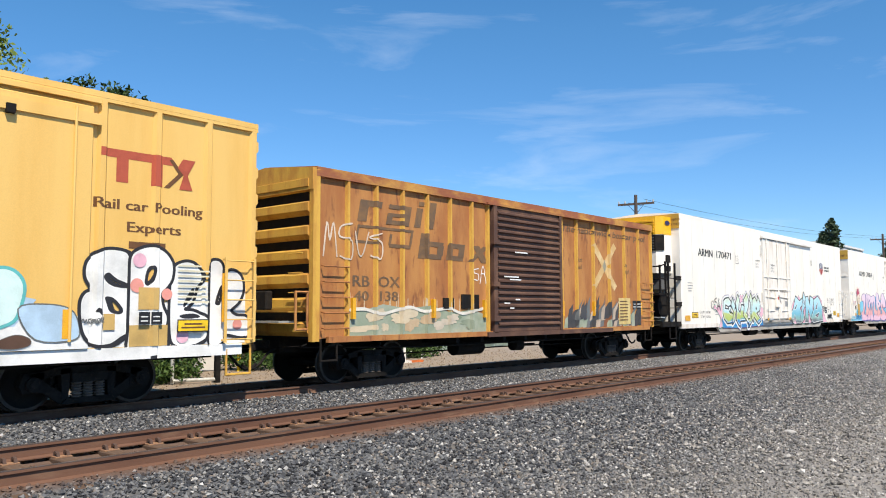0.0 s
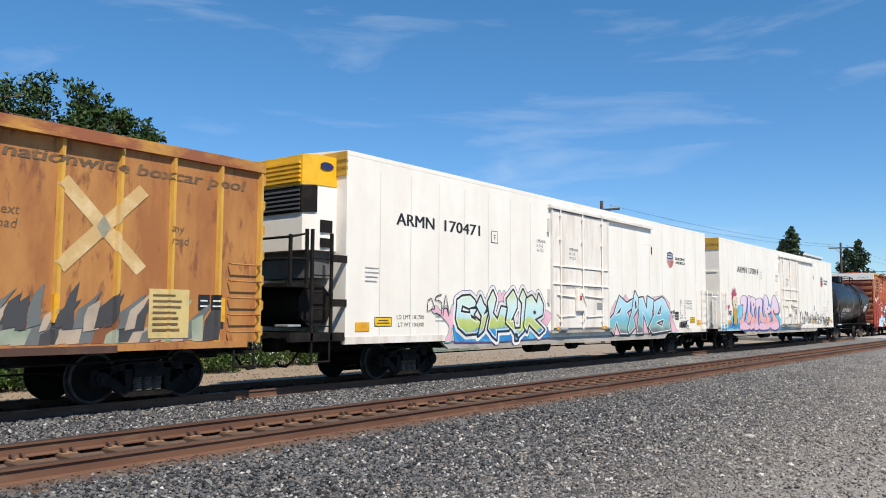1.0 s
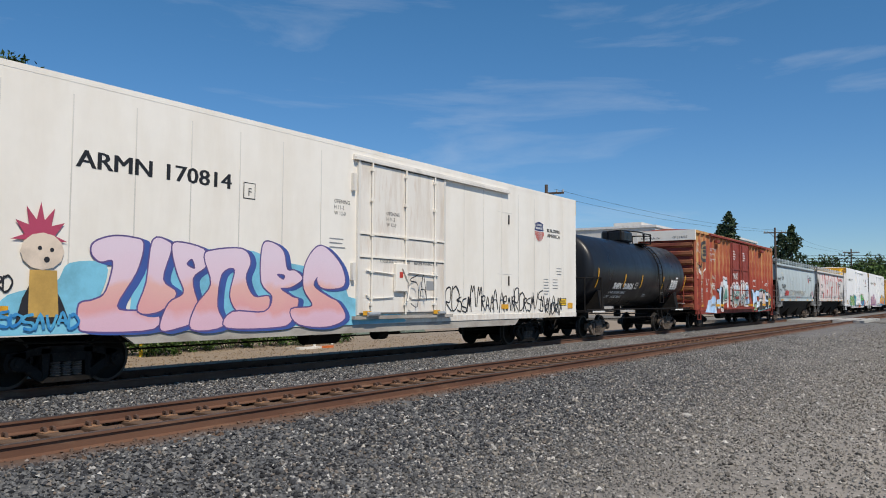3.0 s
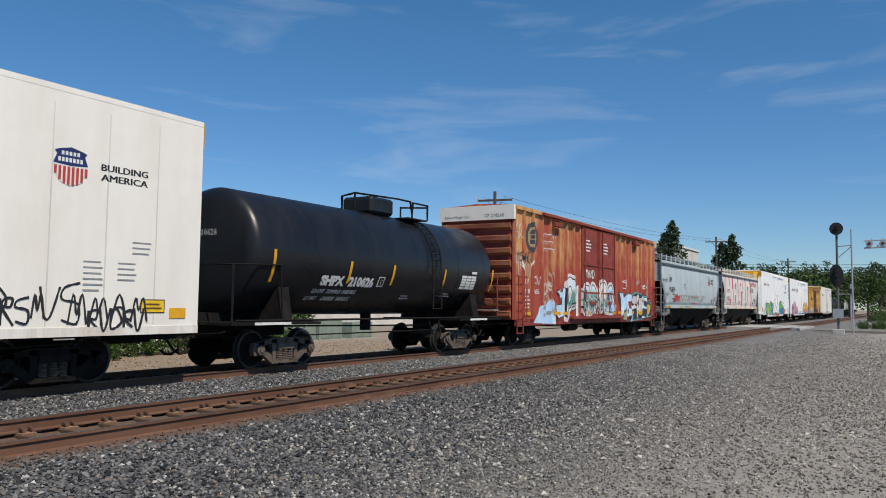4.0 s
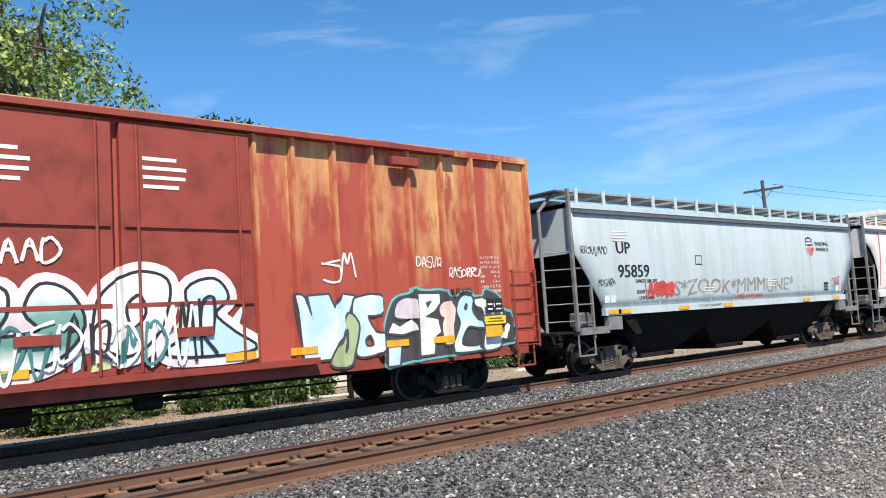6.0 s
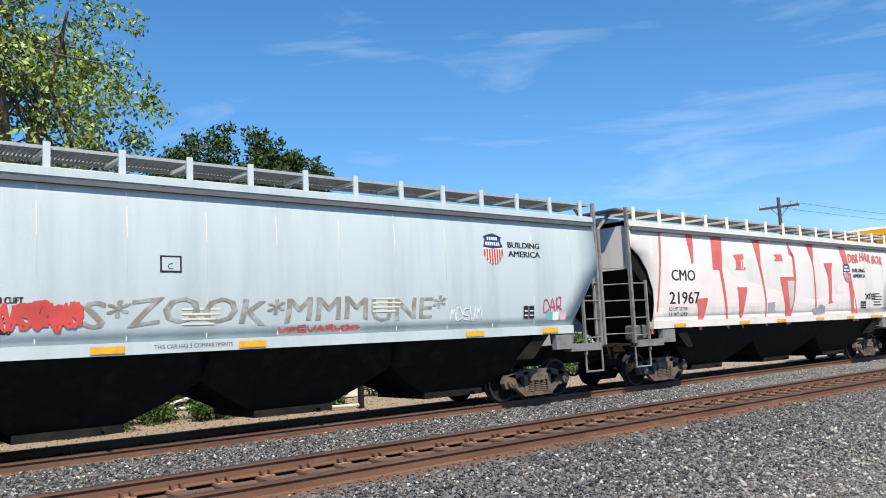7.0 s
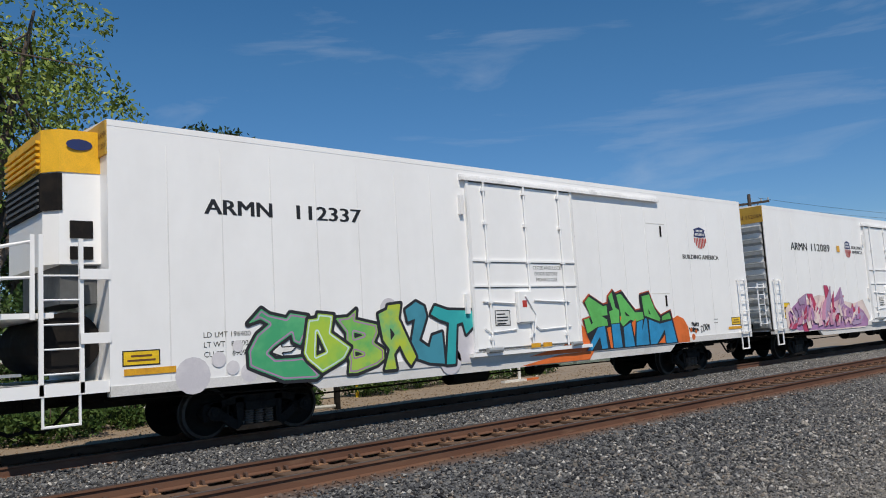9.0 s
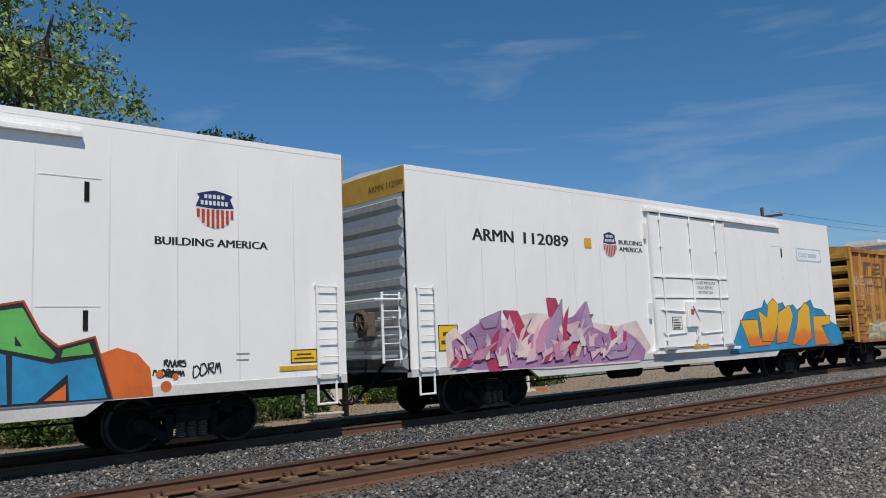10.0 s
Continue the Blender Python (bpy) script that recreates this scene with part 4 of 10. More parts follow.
def shield(car, x, z, w, h, y, bend=None, lift=0.005):
    """The railway's shield as plain shapes: navy cap, white ground, red stripes."""
    def at(u, v):
        return (x + u * w, z + v * h)
    full = [at(*p) for p in ((0.5, 0.0), (0.2, 0.10), (0.03, 0.35), (0.0, 0.62), (0.10, 0.80), (0.03, 0.88), (0.18, 0.93), (0.5, 1.0), (0.82, 0.93), (0.97, 0.88), (0.90, 0.80), (1.0, 0.62), (0.97, 0.35), (0.8, 0.10))]
    paint_on(car, "emblem_ground", [full], "ink_white", y, bend=bend, lift=lift)
    cap = [at(*p) for p in ((0.0, 0.56), (0.10, 0.80), (0.03, 0.88), (0.18, 0.93), (0.5, 1.0), (0.82, 0.93), (0.97, 0.88), (0.90, 0.80), (1.0, 0.56), (0.5, 0.52))]
    paint_on(car, "emblem_cap", [cap], "navy", y, bend=bend, lift=lift + 0.003)
    for v0, v1, u0, cells in ((0.78, 0.88, 0.22, 5), (0.61, 0.72, 0.13, 7)):
        for k in range(cells):
            u = u0 + (1 - 2 * u0) * k / cells
            step = (1 - 2 * u0) / cells
            paint_on(car, "emblem_bar", [[at(u, v0), at(u + 0.68 * step, v0), at(u + 0.68 * step, v1), at(u, v1)]], "ink_white", y, bend=bend, lift=lift + 0.006)
    stripes = []
    for k in range(8):
        u = 0.03 + k * 0.125
        low = 0.03 + 0.36 * abs(2 * (u + 0.035) - 1) ** 2.4
        stripes.append([at(u, low), at(u + 0.075, low), at(u + 0.075, 0.50), at(u, 0.50)])
    paint_on(car, "emblem_stripes", stripes, "red", y, bend=bend, lift=lift + 0.003)


def notice(car, x, z, w, h, y, bend=None):
    paint_on(car, "notice_border", [rect(x - 0.02, x + w + 0.02, z - 0.02, z + h + 0.02)], "ink", y, bend=bend, lift=0.006)
    paint_on(car, "notice", [rect(x, x + w, z, z + h)], "notice", y, bend=bend, lift=0.008)
    for a, b in ((0.2, 0.58), (0.1, 0.24)):
        paint_on(car, "notice_bar", [rect(x + a * w, x + (1 - a) * w, z + b * h, z + (b + 0.16) * h)], "ink_brown", y, bend=bend, lift=0.010)


def stencil_block(car, x, z, w, h, y, bend=None):
    """A black data panel with pale bars."""
    paint_on(car, "data_panel", [rect(x, x + w * 0.47, z, z + h), rect(x + w * 0.53, x + w, z, z + h)], "ink", y, bend=bend, lift=0.012)
    paint_on(car, "data_bars", [rect(x + w * a, x + w * (a + 0.3), z + h * b, z + h * (b + 0.1)) for a in (0.08, 0.6) for b in (0.2, 0.55)], "ink_white", y, bend=bend, lift=0.015)


def amber(car, x, w, z, h, y, bend=None, lift=0.018):
    paint_on(car, "reflector", [rect(x, x + w, z, z + h)], "reflector", y, bend=bend, lift=lift)


# ---- boxcars ----


def roof_panel(car, L, z, half, rise, material, ribs=16):
    bm = prism(bmesh.new(), [(-half, z - 0.10), (half, z - 0.10), (half, z), (0, z + rise), (-half, z)], "x", 0.0, L)
    roof = part("roof", bm, material, car)
    me = None
    for k in range(1, ribs):
        if me is None:
            bm = prism(bmesh.new(), [(-half + 0.12, z - 0.005), (0, z + rise - 0.01), (half - 0.12, z - 0.005), (half - 0.12, z + 0.03), (0, z + rise + 0.035), (-half + 0.12, z + 0.03)], "x", -0.04, 0.04)
            me = bpy.data.meshes.new("roof_rib")
            bm.to_mesh(me)
            bm.free()
        link("roof_rib", me, material, roof).location.x = L * k / ribs


def posts(car, xs, z0, z1, y_in, y_out, material, width=0.09, name="side_post"):
    for s in (1, -1):
        me = None
        for x in xs:
            if me is None:
                ys = sorted((-s * y_in, -s * y_out))
                bm = prism(bmesh.new(), [(-width, -s * y_in), (-width * 0.5, -s * y_out), (width * 0.5, -s * y_out), (width, -s * y_in)], "z", z0, z1)
                me = bpy.data.meshes.new(name)
                bm.to_mesh(me)
                bm.free()
            link(name, me, material, car).location.x = x


def box_shell(car, L, z0, z1, half, material, thick=0.06):
    for s in (-1, 1):
        y0, y1 = sorted((s * half, s * (half - thick)))
        part("side_wall", boxes((0.0, L, y0, y1, z0, z1)), material, car)
    part("floor", boxes((0.02, L - 0.02, -half + thick, half - thick, z0 + 0.02, z0 + 0.12)), "frame_black", car)


def ttx_boxcar(X0, L, group=""):
    car = car_at("boxcar", X0, "tall yellow steel boxcar with bubble graffiti along its foot", "boxcar")
    yin = 1.52
    box_shell(car, L, 0.95, 5.06, yin, "ttx")
    roof_panel(car, L, 5.14, HALF, 0.12, "ttx")
    for s in (-1, 1):
        y0, y1 = sorted((s * yin, s * HALF))
        part("top_rail", boxes((0.0, L, y0, y1, 4.98, 5.036)), "ttx", car)
        part("side_sill", boxes((0.3, L - 0.3, y0, y1 + 0.01, 0.78, 0.98)), "frame_black" if s > 0 else "spray_white", car)
    R = L
    xs = [R - 0.08, R - 1.05, R - 2.05, R - 3.02, R - 5.62, R - 6.1] + [R - 7.1 - k for k in range(0, int(L - 8))]
    posts(car, xs, 0.98, 4.98, yin, HALF, "ttx")
    prof = knees(L, yin, HALF, xs, 0.09, [(R - 5.45, R - 3.2, -HALF - 0.03)])
    end_wall(car, 0.0, -1, 0.95, 5.0, yin, "ttx", 8)
    end_wall(car, L, 1, 0.95, 5.0, yin, "ttx", 8)
    # plug door with its rods
    door = part("door", boxes((R - 5.45, R - 3.2, -HALF - 0.03, -yin, 1.05, 4.86), bevel=0.02), "ttx", car)
    part("door_hood", boxes((R - 5.5, R - 3.1, -HALF - 0.07, -yin, 4.56, 4.74)), "ttx", door)
    part("door_track", boxes((R - 9.5, R - 3.1, -HALF - 0.06, -yin, 4.92, 4.99)), "ttx", car)
    for x in (R - 5.2, R - 3.5):
        part("door_rod", rods([(x, -HALF - 0.06, 1.1), (x, -HALF - 0.06, 4.8)], 0.025), "ttx", door)
    part("door_stop", boxes((R - 4.55, R - 4.42, -HALF - 0.12, -HALF, 4.50, 4.64)), "frame_black", door)
    # markings
    y = prof
    x = R - 3.06
    tt = [(0, 4.24), (1.28, 4.24), (1.40, 4.10), (1.12, 4.10), (1.12, 3.70), (0.91, 3.70), (0.91, 4.10), (0.50, 4.10), (0.50, 3.70), (0.29, 3.70), (0.29, 4.10), (0, 4.10)]
    paint_on(car, "emblem", [[(x + a, b) for a, b in tt]], "ttx_red", y)
    paint_on(car, "emblem", [[(x + 1.15, 3.70), (x + 1.42, 3.97), (x + 1.24, 4.20), (x + 1.32, 4.20), (x + 1.52, 3.97), (x + 1.25, 3.70)]], "ink_brown", y, lift=0.007)
    paint_on(car, "emblem", [[(x + 1.44, 3.70), (x + 1.70, 3.70), (x + 1.60, 3.96), (x + 1.75, 4.24), (x + 1.50, 4.24), (x + 1.40, 4.08), (x + 1.52, 3.95)]], "ttx_red", y, lift=0.010)
    letters(car, "Rail car Pooling", R - 3.14, 3.25, 0.17, "ink_brown", y, width=1.98, bold=0.006)
    letters(car, "Experts", R - 2.56, 2.89, 0.17, "ink_brown", y, width=0.98, bold=0.006)
    bars(car, R - 2.52, 2.61, 0.9, 1, 0.2, 0.12, "ink_brown", y)
    # graffiti
    W, K = spray("white", (0.78, 0.78, 0.76)), spray("black", (0.02, 0.02, 0.025))
    blue, pink, tan, teal = spray("pale_blue", (0.45, 0.62, 0.78)), spray("salmon", (0.75, 0.30, 0.25)), spray("tan", (0.55, 0.36, 0.12)), spray("teal", (0.10, 0.45, 0.45))
    rnd = random.Random(5)
    paint_on(car, "graffiti_wash", [[(R - 9, 0.99), (R - 0.2, 0.99), (R - 0.2, 2.0), (R - 1.2, 2.1), (R - 2.2, 1.5), (R - 4.4, 1.5), (R - 5.3, 2.0), (R - 6.0, 2.4), (R - 7.2, 2.1), (R - 9, 1.9)]], W, y, lift=0.004)
    paint_on(car, "graffiti_wash", [[(R - 9, 1.15), (R - 4.3, 1.35), (R - 4.0, 1.75), (R - 5.2, 2.0), (R - 6.2, 1.9), (R - 9, 1.7)]], blue, y, lift=0.007)
    paint_on(car, "graffiti_wash", [blob(rnd, R - 5.6, R - 4.6, 1.02, 1.45)], teal, y, lift=0.010)
    paint_on(car, "graffiti_wash", [[(R - 9, 1.9), (R - 6.0, 2.4), (R - 5.2, 2.0), (R - 5.4, 2.5), (R - 6.1, 2.7), (R - 9, 2.5)]], spray("pale_aqua", (0.6, 0.78, 0.75)), y, lift=0.006)
    glyph(car, 1, W, [(15.37, 2.42), (15.61, 2.55), (15.87, 2.56), (16.03, 2.48), (16.06, 2.13), (16.02, 1.87), (16.1, 1.61), (16.07, 1.27), (15.91, 1.15), (15.74, 1.05), (15.48, 1.05), (15.31, 1.18), (15.24, 1.41), (15.22, 1.69), (15.28, 1.84), (15.39, 1.92), (15.29, 2.11), (15.29, 2.29)], [[(15.62, 2.14), (15.7, 2.2), (15.84, 2.1), (16.04, 2.02), (16.03, 1.95), (15.8, 1.97), (15.66, 2.05)], [(15.65, 1.8), (15.76, 1.8), (15.87, 1.72), (15.96, 1.59), (15.9, 1.52), (15.74, 1.56), (15.68, 1.68)], [(15.47, 1.56), (15.53, 1.63), (15.6, 1.58), (15.62, 1.51), (15.57, 1.51), (15.54, 1.55)]], lean=0.05, y=y, width=0.055, soft=True)
    glyph(car, 4, W, [(16.08, 2.46), (16.19, 2.58), (16.42, 2.65), (16.66, 2.59), (16.82, 2.4), (16.82, 2.15), (16.73, 1.99), (16.63, 1.88), (16.65, 1.66), (16.74, 1.47), (16.72, 1.26), (16.72, 0.88), (16.1, 0.86), (16.07, 1.27), (16.07, 1.74), (16.07, 2.17)], [[(16.32, 2.05), (16.35, 2.25), (16.43, 2.34), (16.51, 2.3), (16.48, 2.12), (16.39, 2)]], y=y, width=0.055, soft=True)
    glyph(car, 2, W, [(16.85, 2.27), (17.02, 2.41), (17.22, 2.41), (17.37, 2.29), (17.4, 2.13), (17.29, 1.98), (17.25, 1.84), (17.06, 1.6), (17.27, 1.56), (17.51, 1.43), (17.53, 1.24), (17.41, 1.04), (17.16, 0.98), (16.89, 1.01), (16.82, 1.26), (16.81, 1.79)], [[(17.15, 1.88), (17.25, 1.98), (17.24, 1.78), (17.12, 1.65), (17.05, 1.67)], [(16.99, 1.5), (17.25, 1.53), (17.4, 1.47), (17.22, 1.44), (17.04, 1.45)]], y=y, width=0.055, soft=True)
    glyph(car, 3, W, [(17.6, 2.45), (17.76, 2.47), (17.83, 2.38), (17.85, 2.24), (18.04, 2.31), (18.22, 2.22), (18.28, 2), (18.2, 1.76), (18.01, 1.59), (18.14, 1.48), (18.35, 1.46), (18.48, 1.32), (18.44, 1.14), (18.24, 1.11), (17.91, 1.16), (17.85, 1.01), (17.66, 0.98), (17.55, 1.07), (17.56, 1.52), (17.56, 2.18)], [[(17.74, 1.9), (17.82, 2.05), (17.86, 1.9), (17.79, 1.69), (17.69, 1.71)]], y=y, width=0.055, soft=True)
    slate = spray("slate", (0.14, 0.15, 0.15))
    glyph(car, 0, spray("pale_aqua", (0.6, 0.78, 0.75)), [(R - 5.0, 1.3), (R - 4.9, 1.9), (R - 4.62, 2.16), (R - 4.36, 2.16), (R - 4.2, 1.95), (R - 4.26, 1.6), (R - 4.4, 1.4)], edge=teal, width=0.05, soft=True, y=y, lift=0.012)
    glyph(car, 1, blue, [(R - 4.25, 1.60), (R - 3.9, 1.67), (R - 3.5, 1.60), (R - 3.36, 1.34), (R - 3.42, 1.14), (R - 4.0, 1.16)], edge=slate, width=0.022, soft=True, y=y, lift=0.012)
    glyph(car, 2, spray("umber", (0.10, 0.05, 0.03)), [(R - 4.6, 1.08), (R - 4.3, 1.22), (R - 4.08, 1.16), (R - 4.1, 1.06), (R - 4.35, 1.02)], edge=slate, width=0.01, soft=True, y=y, lift=0.012)
    scribble(car, R - 3.33, R - 2.92, 1.38, 1.47, slate, y, 9, 0.010, seed=12, lift=0.04)
    for dx, dz, r, mt in ((-2.33, 2.42, 0.12, spray("pink", (0.8, 0.45, 0.55))), (-2.37, 2.0, 0.12, pink), (-1.82, 1.86, 0.10, pink), (-0.39, 1.33, 0.10, pink), (-1.51, 1.14, 0.12, spray("pink", (0.8, 0.45, 0.55)))):
        paint_on(car, "graffiti_dot", [[(R + dx + r * math.cos(k * 0.393), dz + r * math.sin(k * 0.393)) for k in range(16)]], mt, y, lift=0.034)
    paint_on(car, "graffiti_dot", [rect(R - 2.34, R - 1.96, 1.60, 1.97), rect(R - 2.49, R - 1.80, 0.99, 1.34), rect(R - 2.94, R - 2.74, 1.27, 1.53)], tan, y, lift=0.037)
    stencil_block(car, R - 2.36, 1.36, 0.42, 0.20, -HALF - 0.030)
    notice(car, R - 1.63, 1.23, 0.58, 0.18, -HALF - 0.03)
    bars(car, R - 1.62, 2.35, 0.62, 8, 0.09, 0.03, spray("pale_print", (0.7, 0.66, 0.5)), y, lift=0.04)
    scribble(car, R - 8.6, R - 7.2, 1.05, 1.3, K, y, 16, 0.025, seed=3, lift=0.02)
    for x, z in ((R - 3.61, 1.15), (R - 0.76, 1.38)):
        part("reflector", boxes((x, x + 0.10, -HALF - 0.05, -HALF - 0.02, z, z + (0.45 if z < 1.3 else 0.88))), "reflector", car)
    add_ladder(car, R - 0.72, R - 0.1, 1.0, 2.55, "ttx", -HALF, 5)
    add_step(car, R - 0.62, R - 0.1, 0.42, 0.95, "rail_yellow", -HALF + 0.02)
    add_underframe(car, L, (2.9, L - 2.9))
    return car


def rail_boxcar(X0, L):
    car = car_at("boxcar", X0, "weathered ochre boxcar with rusty roof edge, brown door and graffiti", "boxcar")
    yin, top = 1.50, 4.48
    box_shell(car, L, 1.0, top, yin, "rail_ochre")
    roof_panel(car, L, top + 0.06, HALF, 0.16, "rail_roof")
    for s in (-1, 1):
        y0, y1 = sorted((s * yin, s * (HALF + 0.01)))
        part("top_rail", boxes((0.0, L, y0, y1, top - 0.14, top - 0.02)), "rail_roof", car)
        part("side_sill", boxes((0.35, L - 0.35, y0, y1, 0.92, 1.04)), "rail_ochre", car)
    d0, d1 = 6.0, 9.22
    left = [0.06] + [0.06 + (d0 - 0.06) * k / 7 for k in range(1, 7)] + [d0 - 0.18]
    right = [d1 + 0.16] + [d1 + (L - d1) * k / 6 for k in range(1, 6)] + [L - 0.06]
    posts(car, left + right, 1.0, top - 0.13, yin, HALF, "rail_yellow", 0.055)
    prof = knees(L, yin, HALF, left + right, 0.055, [(d0 - 0.08, d1 + 0.03, -HALF - 0.07)])
    # black wall colour stands in for the deep shade between the yellow ribs
    end_wall(car, 0.0, -1, 1.0, top, yin, "frame_black", 7, "rail_yellow", 0.12)
    end_wall(car, L, 1, 1.0, top, yin, "frame_black", 7, "rail_yellow", 0.12)
    part("end_plate", prism(bmesh.new(), [(-HALF, top - 0.42), (HALF, top - 0.42), (HALF, top + 0.03), (0, top + 0.2), (-HALF, top + 0.03)], "x", -0.10, 0.02), "rail_yellow", car)
    for s in (-1, 1):
        part("corner_post", boxes((-0.08, 0.10, min(s * 1.46, s * 1.585), max(s * 1.46, s * 1.585), 0.95, top)), "rail_yellow", car)
    # brake gear on the end
    part("brake_step", boxes((-0.55, -0.12, -1.1, 0.9, 1.33, 1.37)), "galv", car)
    part("brake_box", boxes((-0.30, -0.12, -0.35, 0.15, 1.6, 2.0), bevel=0.03), "frame_black", car)
    part("end_rail", rods([(-0.15, -1.5, 1.25), (-0.15, -1.5, 1.95), (-0.45, -1.5, 1.95), (-0.45, -1.5, 1.2), (-0.15, -1.5, 1.2)], 0.025), "rail_ochre", car)
    for z in (1.55, 1.95, 2.35, 2.75):
        part("end_grab", rods([(-0.2, -1.4, z), (-0.2, -0.95, z)], 0.014, 6), "rail_yellow", car)
    # corrugated sliding door
    door = part("door", boxes((d0, d1, -HALF - 0.03, -yin, 1.02, top - 0.16), bevel=0.01), "door_brown", car)
    me = None
    for k in range(19):
        if me is None:
            bm = prism(bmesh.new(), [(-HALF - 0.03, 0.0), (-HALF - 0.085, 0.03), (-HALF - 0.085, 0.07), (-HALF - 0.03, 0.10)], "x", d0 + 0.14, d1 - 0.12)
            me = bpy.data.meshes.new("door_rib")
            bm.to_mesh(me)
            bm.free()
        link("door_rib", me, "door_brown", door).location.z = 1.16 + k * 0.163
    for a, b in ((d0 - 0.06, d0 + 0.10), (d1 - 0.09, d1 + 0.02)):
        part("door_edge", boxes((a, b, -HALF - 0.07, -yin, 1.0, top - 0.14)), "door_brown", door)
    part("door_track", boxes((d0 - 0.3, d1 + 3.0, -HALF - 0.08, -yin, top - 0.16, top - 0.10)), "rail_roof", car)
    part("door_sill", boxes((d0 - 0.3, d1 + 3.0, -HALF - 0.07, -yin, 0.90, 1.02)), "door_brown", car)
    for z in (1.3, 2.2, 3.3):
        part("door_latch", boxes((d0 - 0.14, d0 + 0.12, -HALF - 0.13, -HALF - 0.06, z, z + 0.12)), "door_brown", door)
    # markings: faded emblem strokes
    y = prof
    ink = "ink_faded"
    s = 0.22
    def sl(x0, x1, z0, z1):
        return [(x0 + s * (z0 - 3.5), z0), (x1 + s * (z0 - 3.5), z0), (x1 + s * (z1 - 3.5), z1), (x0 + s * (z1 - 3.5), z1)]
    lift = 0.006
    paint_on(car, "emblem", [sl(1.20, 1.48, 3.52, 4.00), sl(1.48, 1.88, 3.86, 4.00)], ink, y, lift=lift)
    paint_on(car, "emblem", [sl(2.10, 2.82, 3.52, 3.62), sl(2.10, 2.82, 3.70, 3.78), sl(2.10, 2.82, 3.88, 3.98), sl(2.62, 2.84, 3.52, 3.98), sl(2.08, 2.26, 3.52, 3.76)], ink, y, lift=lift + 0.002)
    paint_on(car, "emblem", [sl(3.02, 3.24, 3.52, 3.98), sl(3.46, 3.70, 3.52, 4.16), sl(3.06, 3.26, 4.04, 4.14)], ink, y, lift=lift)
    paint_on(car, "emblem", [sl(1.28, 1.98, 3.04, 3.10), sl(1.24, 1.30, 3.04, 3.44), sl(1.28, 3.0, 3.38, 3.44), sl(2.3, 3.0, 3.0, 3.08), sl(2.94, 3.02, 3.06, 3.44), sl(2.26, 2.34, 3.06, 3.3)], ink, y, lift=lift)
    paint_on(car, "emblem", [sl(3.30, 3.60, 2.80, 3.40), sl(3.60, 4.15, 2.80, 2.92), sl(3.60, 4.15, 3.10, 3.22), sl(3.95, 4.18, 2.90, 3.14)], ink, y, lift=lift)
    paint_on(car, "emblem", [sl(4.32, 4.98, 2.80, 2.92), sl(4.32, 4.98, 3.10, 3.22), sl(4.32, 4.54, 2.9, 3.12), sl(4.76, 4.98, 2.9, 3.12)], ink, y, lift=lift)
    paint_on(car, "emblem", [[(5.0, 2.80), (5.22, 2.80), (5.92, 3.22), (5.66, 3.22)]], ink, y, lift=lift)
    paint_on(car, "emblem", [[(5.56, 2.80), (5.86, 2.80), (5.50, 3.22), (5.22, 3.22)]], ink, y, lift=lift + 0.003)
    letters(car, "The nationwide boxcar pool", d1 + 0.25, 3.93, 0.20, ink, y, width=5.35, bold=0.012, slant=0.15, lift=0.008)
    letters(car, "RB  OX", 1.08, 2.10, 0.24, ink, y, width=1.45, bold=0.01, lift=0.006)
    letters(car, "40  138", 1.12, 1.79, 0.22, ink, y, width=1.35, bold=0.01, lift=0.006)
    letters(car, "next\nload", d1 + 1.02, 3.05, 0.15, ink, y, slant=0.15, lift=0.006)
    letters(car, "any\nroad", L - 2.05, 3.0, 0.15, ink, y, slant=0.15, lift=0.006)
    pale = spray("faded_cream", (0.56, 0.37, 0.16), (0.66, 0.50, 0.27), 3.0)
    cx, cz = d1 + 2.75, 2.98
    for a in (1, -1):
        shp = [(cx - 0.80, cz - a * 0.62), (cx - 0.62, cz - a * 0.78), (cx + 0.80, cz + a * 0.62), (cx + 0.62, cz + a * 0.78)]
        paint_on(car, "emblem_cross", [shp], pale, y, lift=0.008 + 0.002 * (a + 1))
    paint_on(car, "emblem_cross", [[(cx, cz - 0.20), (cx + 0.12, cz), (cx, cz + 0.20), (cx - 0.12, cz)]], spray("slate_green", (0.35, 0.33, 0.24)), y, lift=0.018)
    # graffiti along the foot
    green, cream, W, K = spray("sage", (0.25, 0.30, 0.22), (0.35, 0.38, 0.30)), spray("cream", (0.6, 0.5, 0.35)), spray("white", (0.78, 0.78, 0.76)), spray("black", (0.02, 0.02, 0.025))
    rnd = random.Random(8)
    paint_on(car, "graffiti_wash", [[(0.95, 1.02), (5.8, 1.02), (5.8, 1.45), (5.2, 1.6), (4.4, 1.52), (3.6, 1.7), (2.8, 1.62), (2.0, 1.72), (1.4, 1.58), (0.95, 1.62)]], green, y, lift=0.006)
    tan_, moss = spray("dusty_tan", (0.46, 0.33, 0.20), (0.58, 0.46, 0.32)), spray("moss", (0.17, 0.22, 0.15), (0.26, 0.30, 0.22))
    for k in range(17):
        a = 0.95 + 4.2 * ((k * 7) % 17) / 17
        z = 1.03 + 0.35 * rnd.random()
        w, h = rnd.uniform(0.25, 0.75), rnd.uniform(0.12, 0.34)
        paint_on(car, "graffiti_patch", [blob(rnd, a, min(a + w, 5.8), z, z + h, 18, 0.45)], (cream, tan_, moss, cream, spray("cream_two", (0.55, 0.48, 0.38)))[k % 5], y, lift=0.009 + 0.0004 * k)
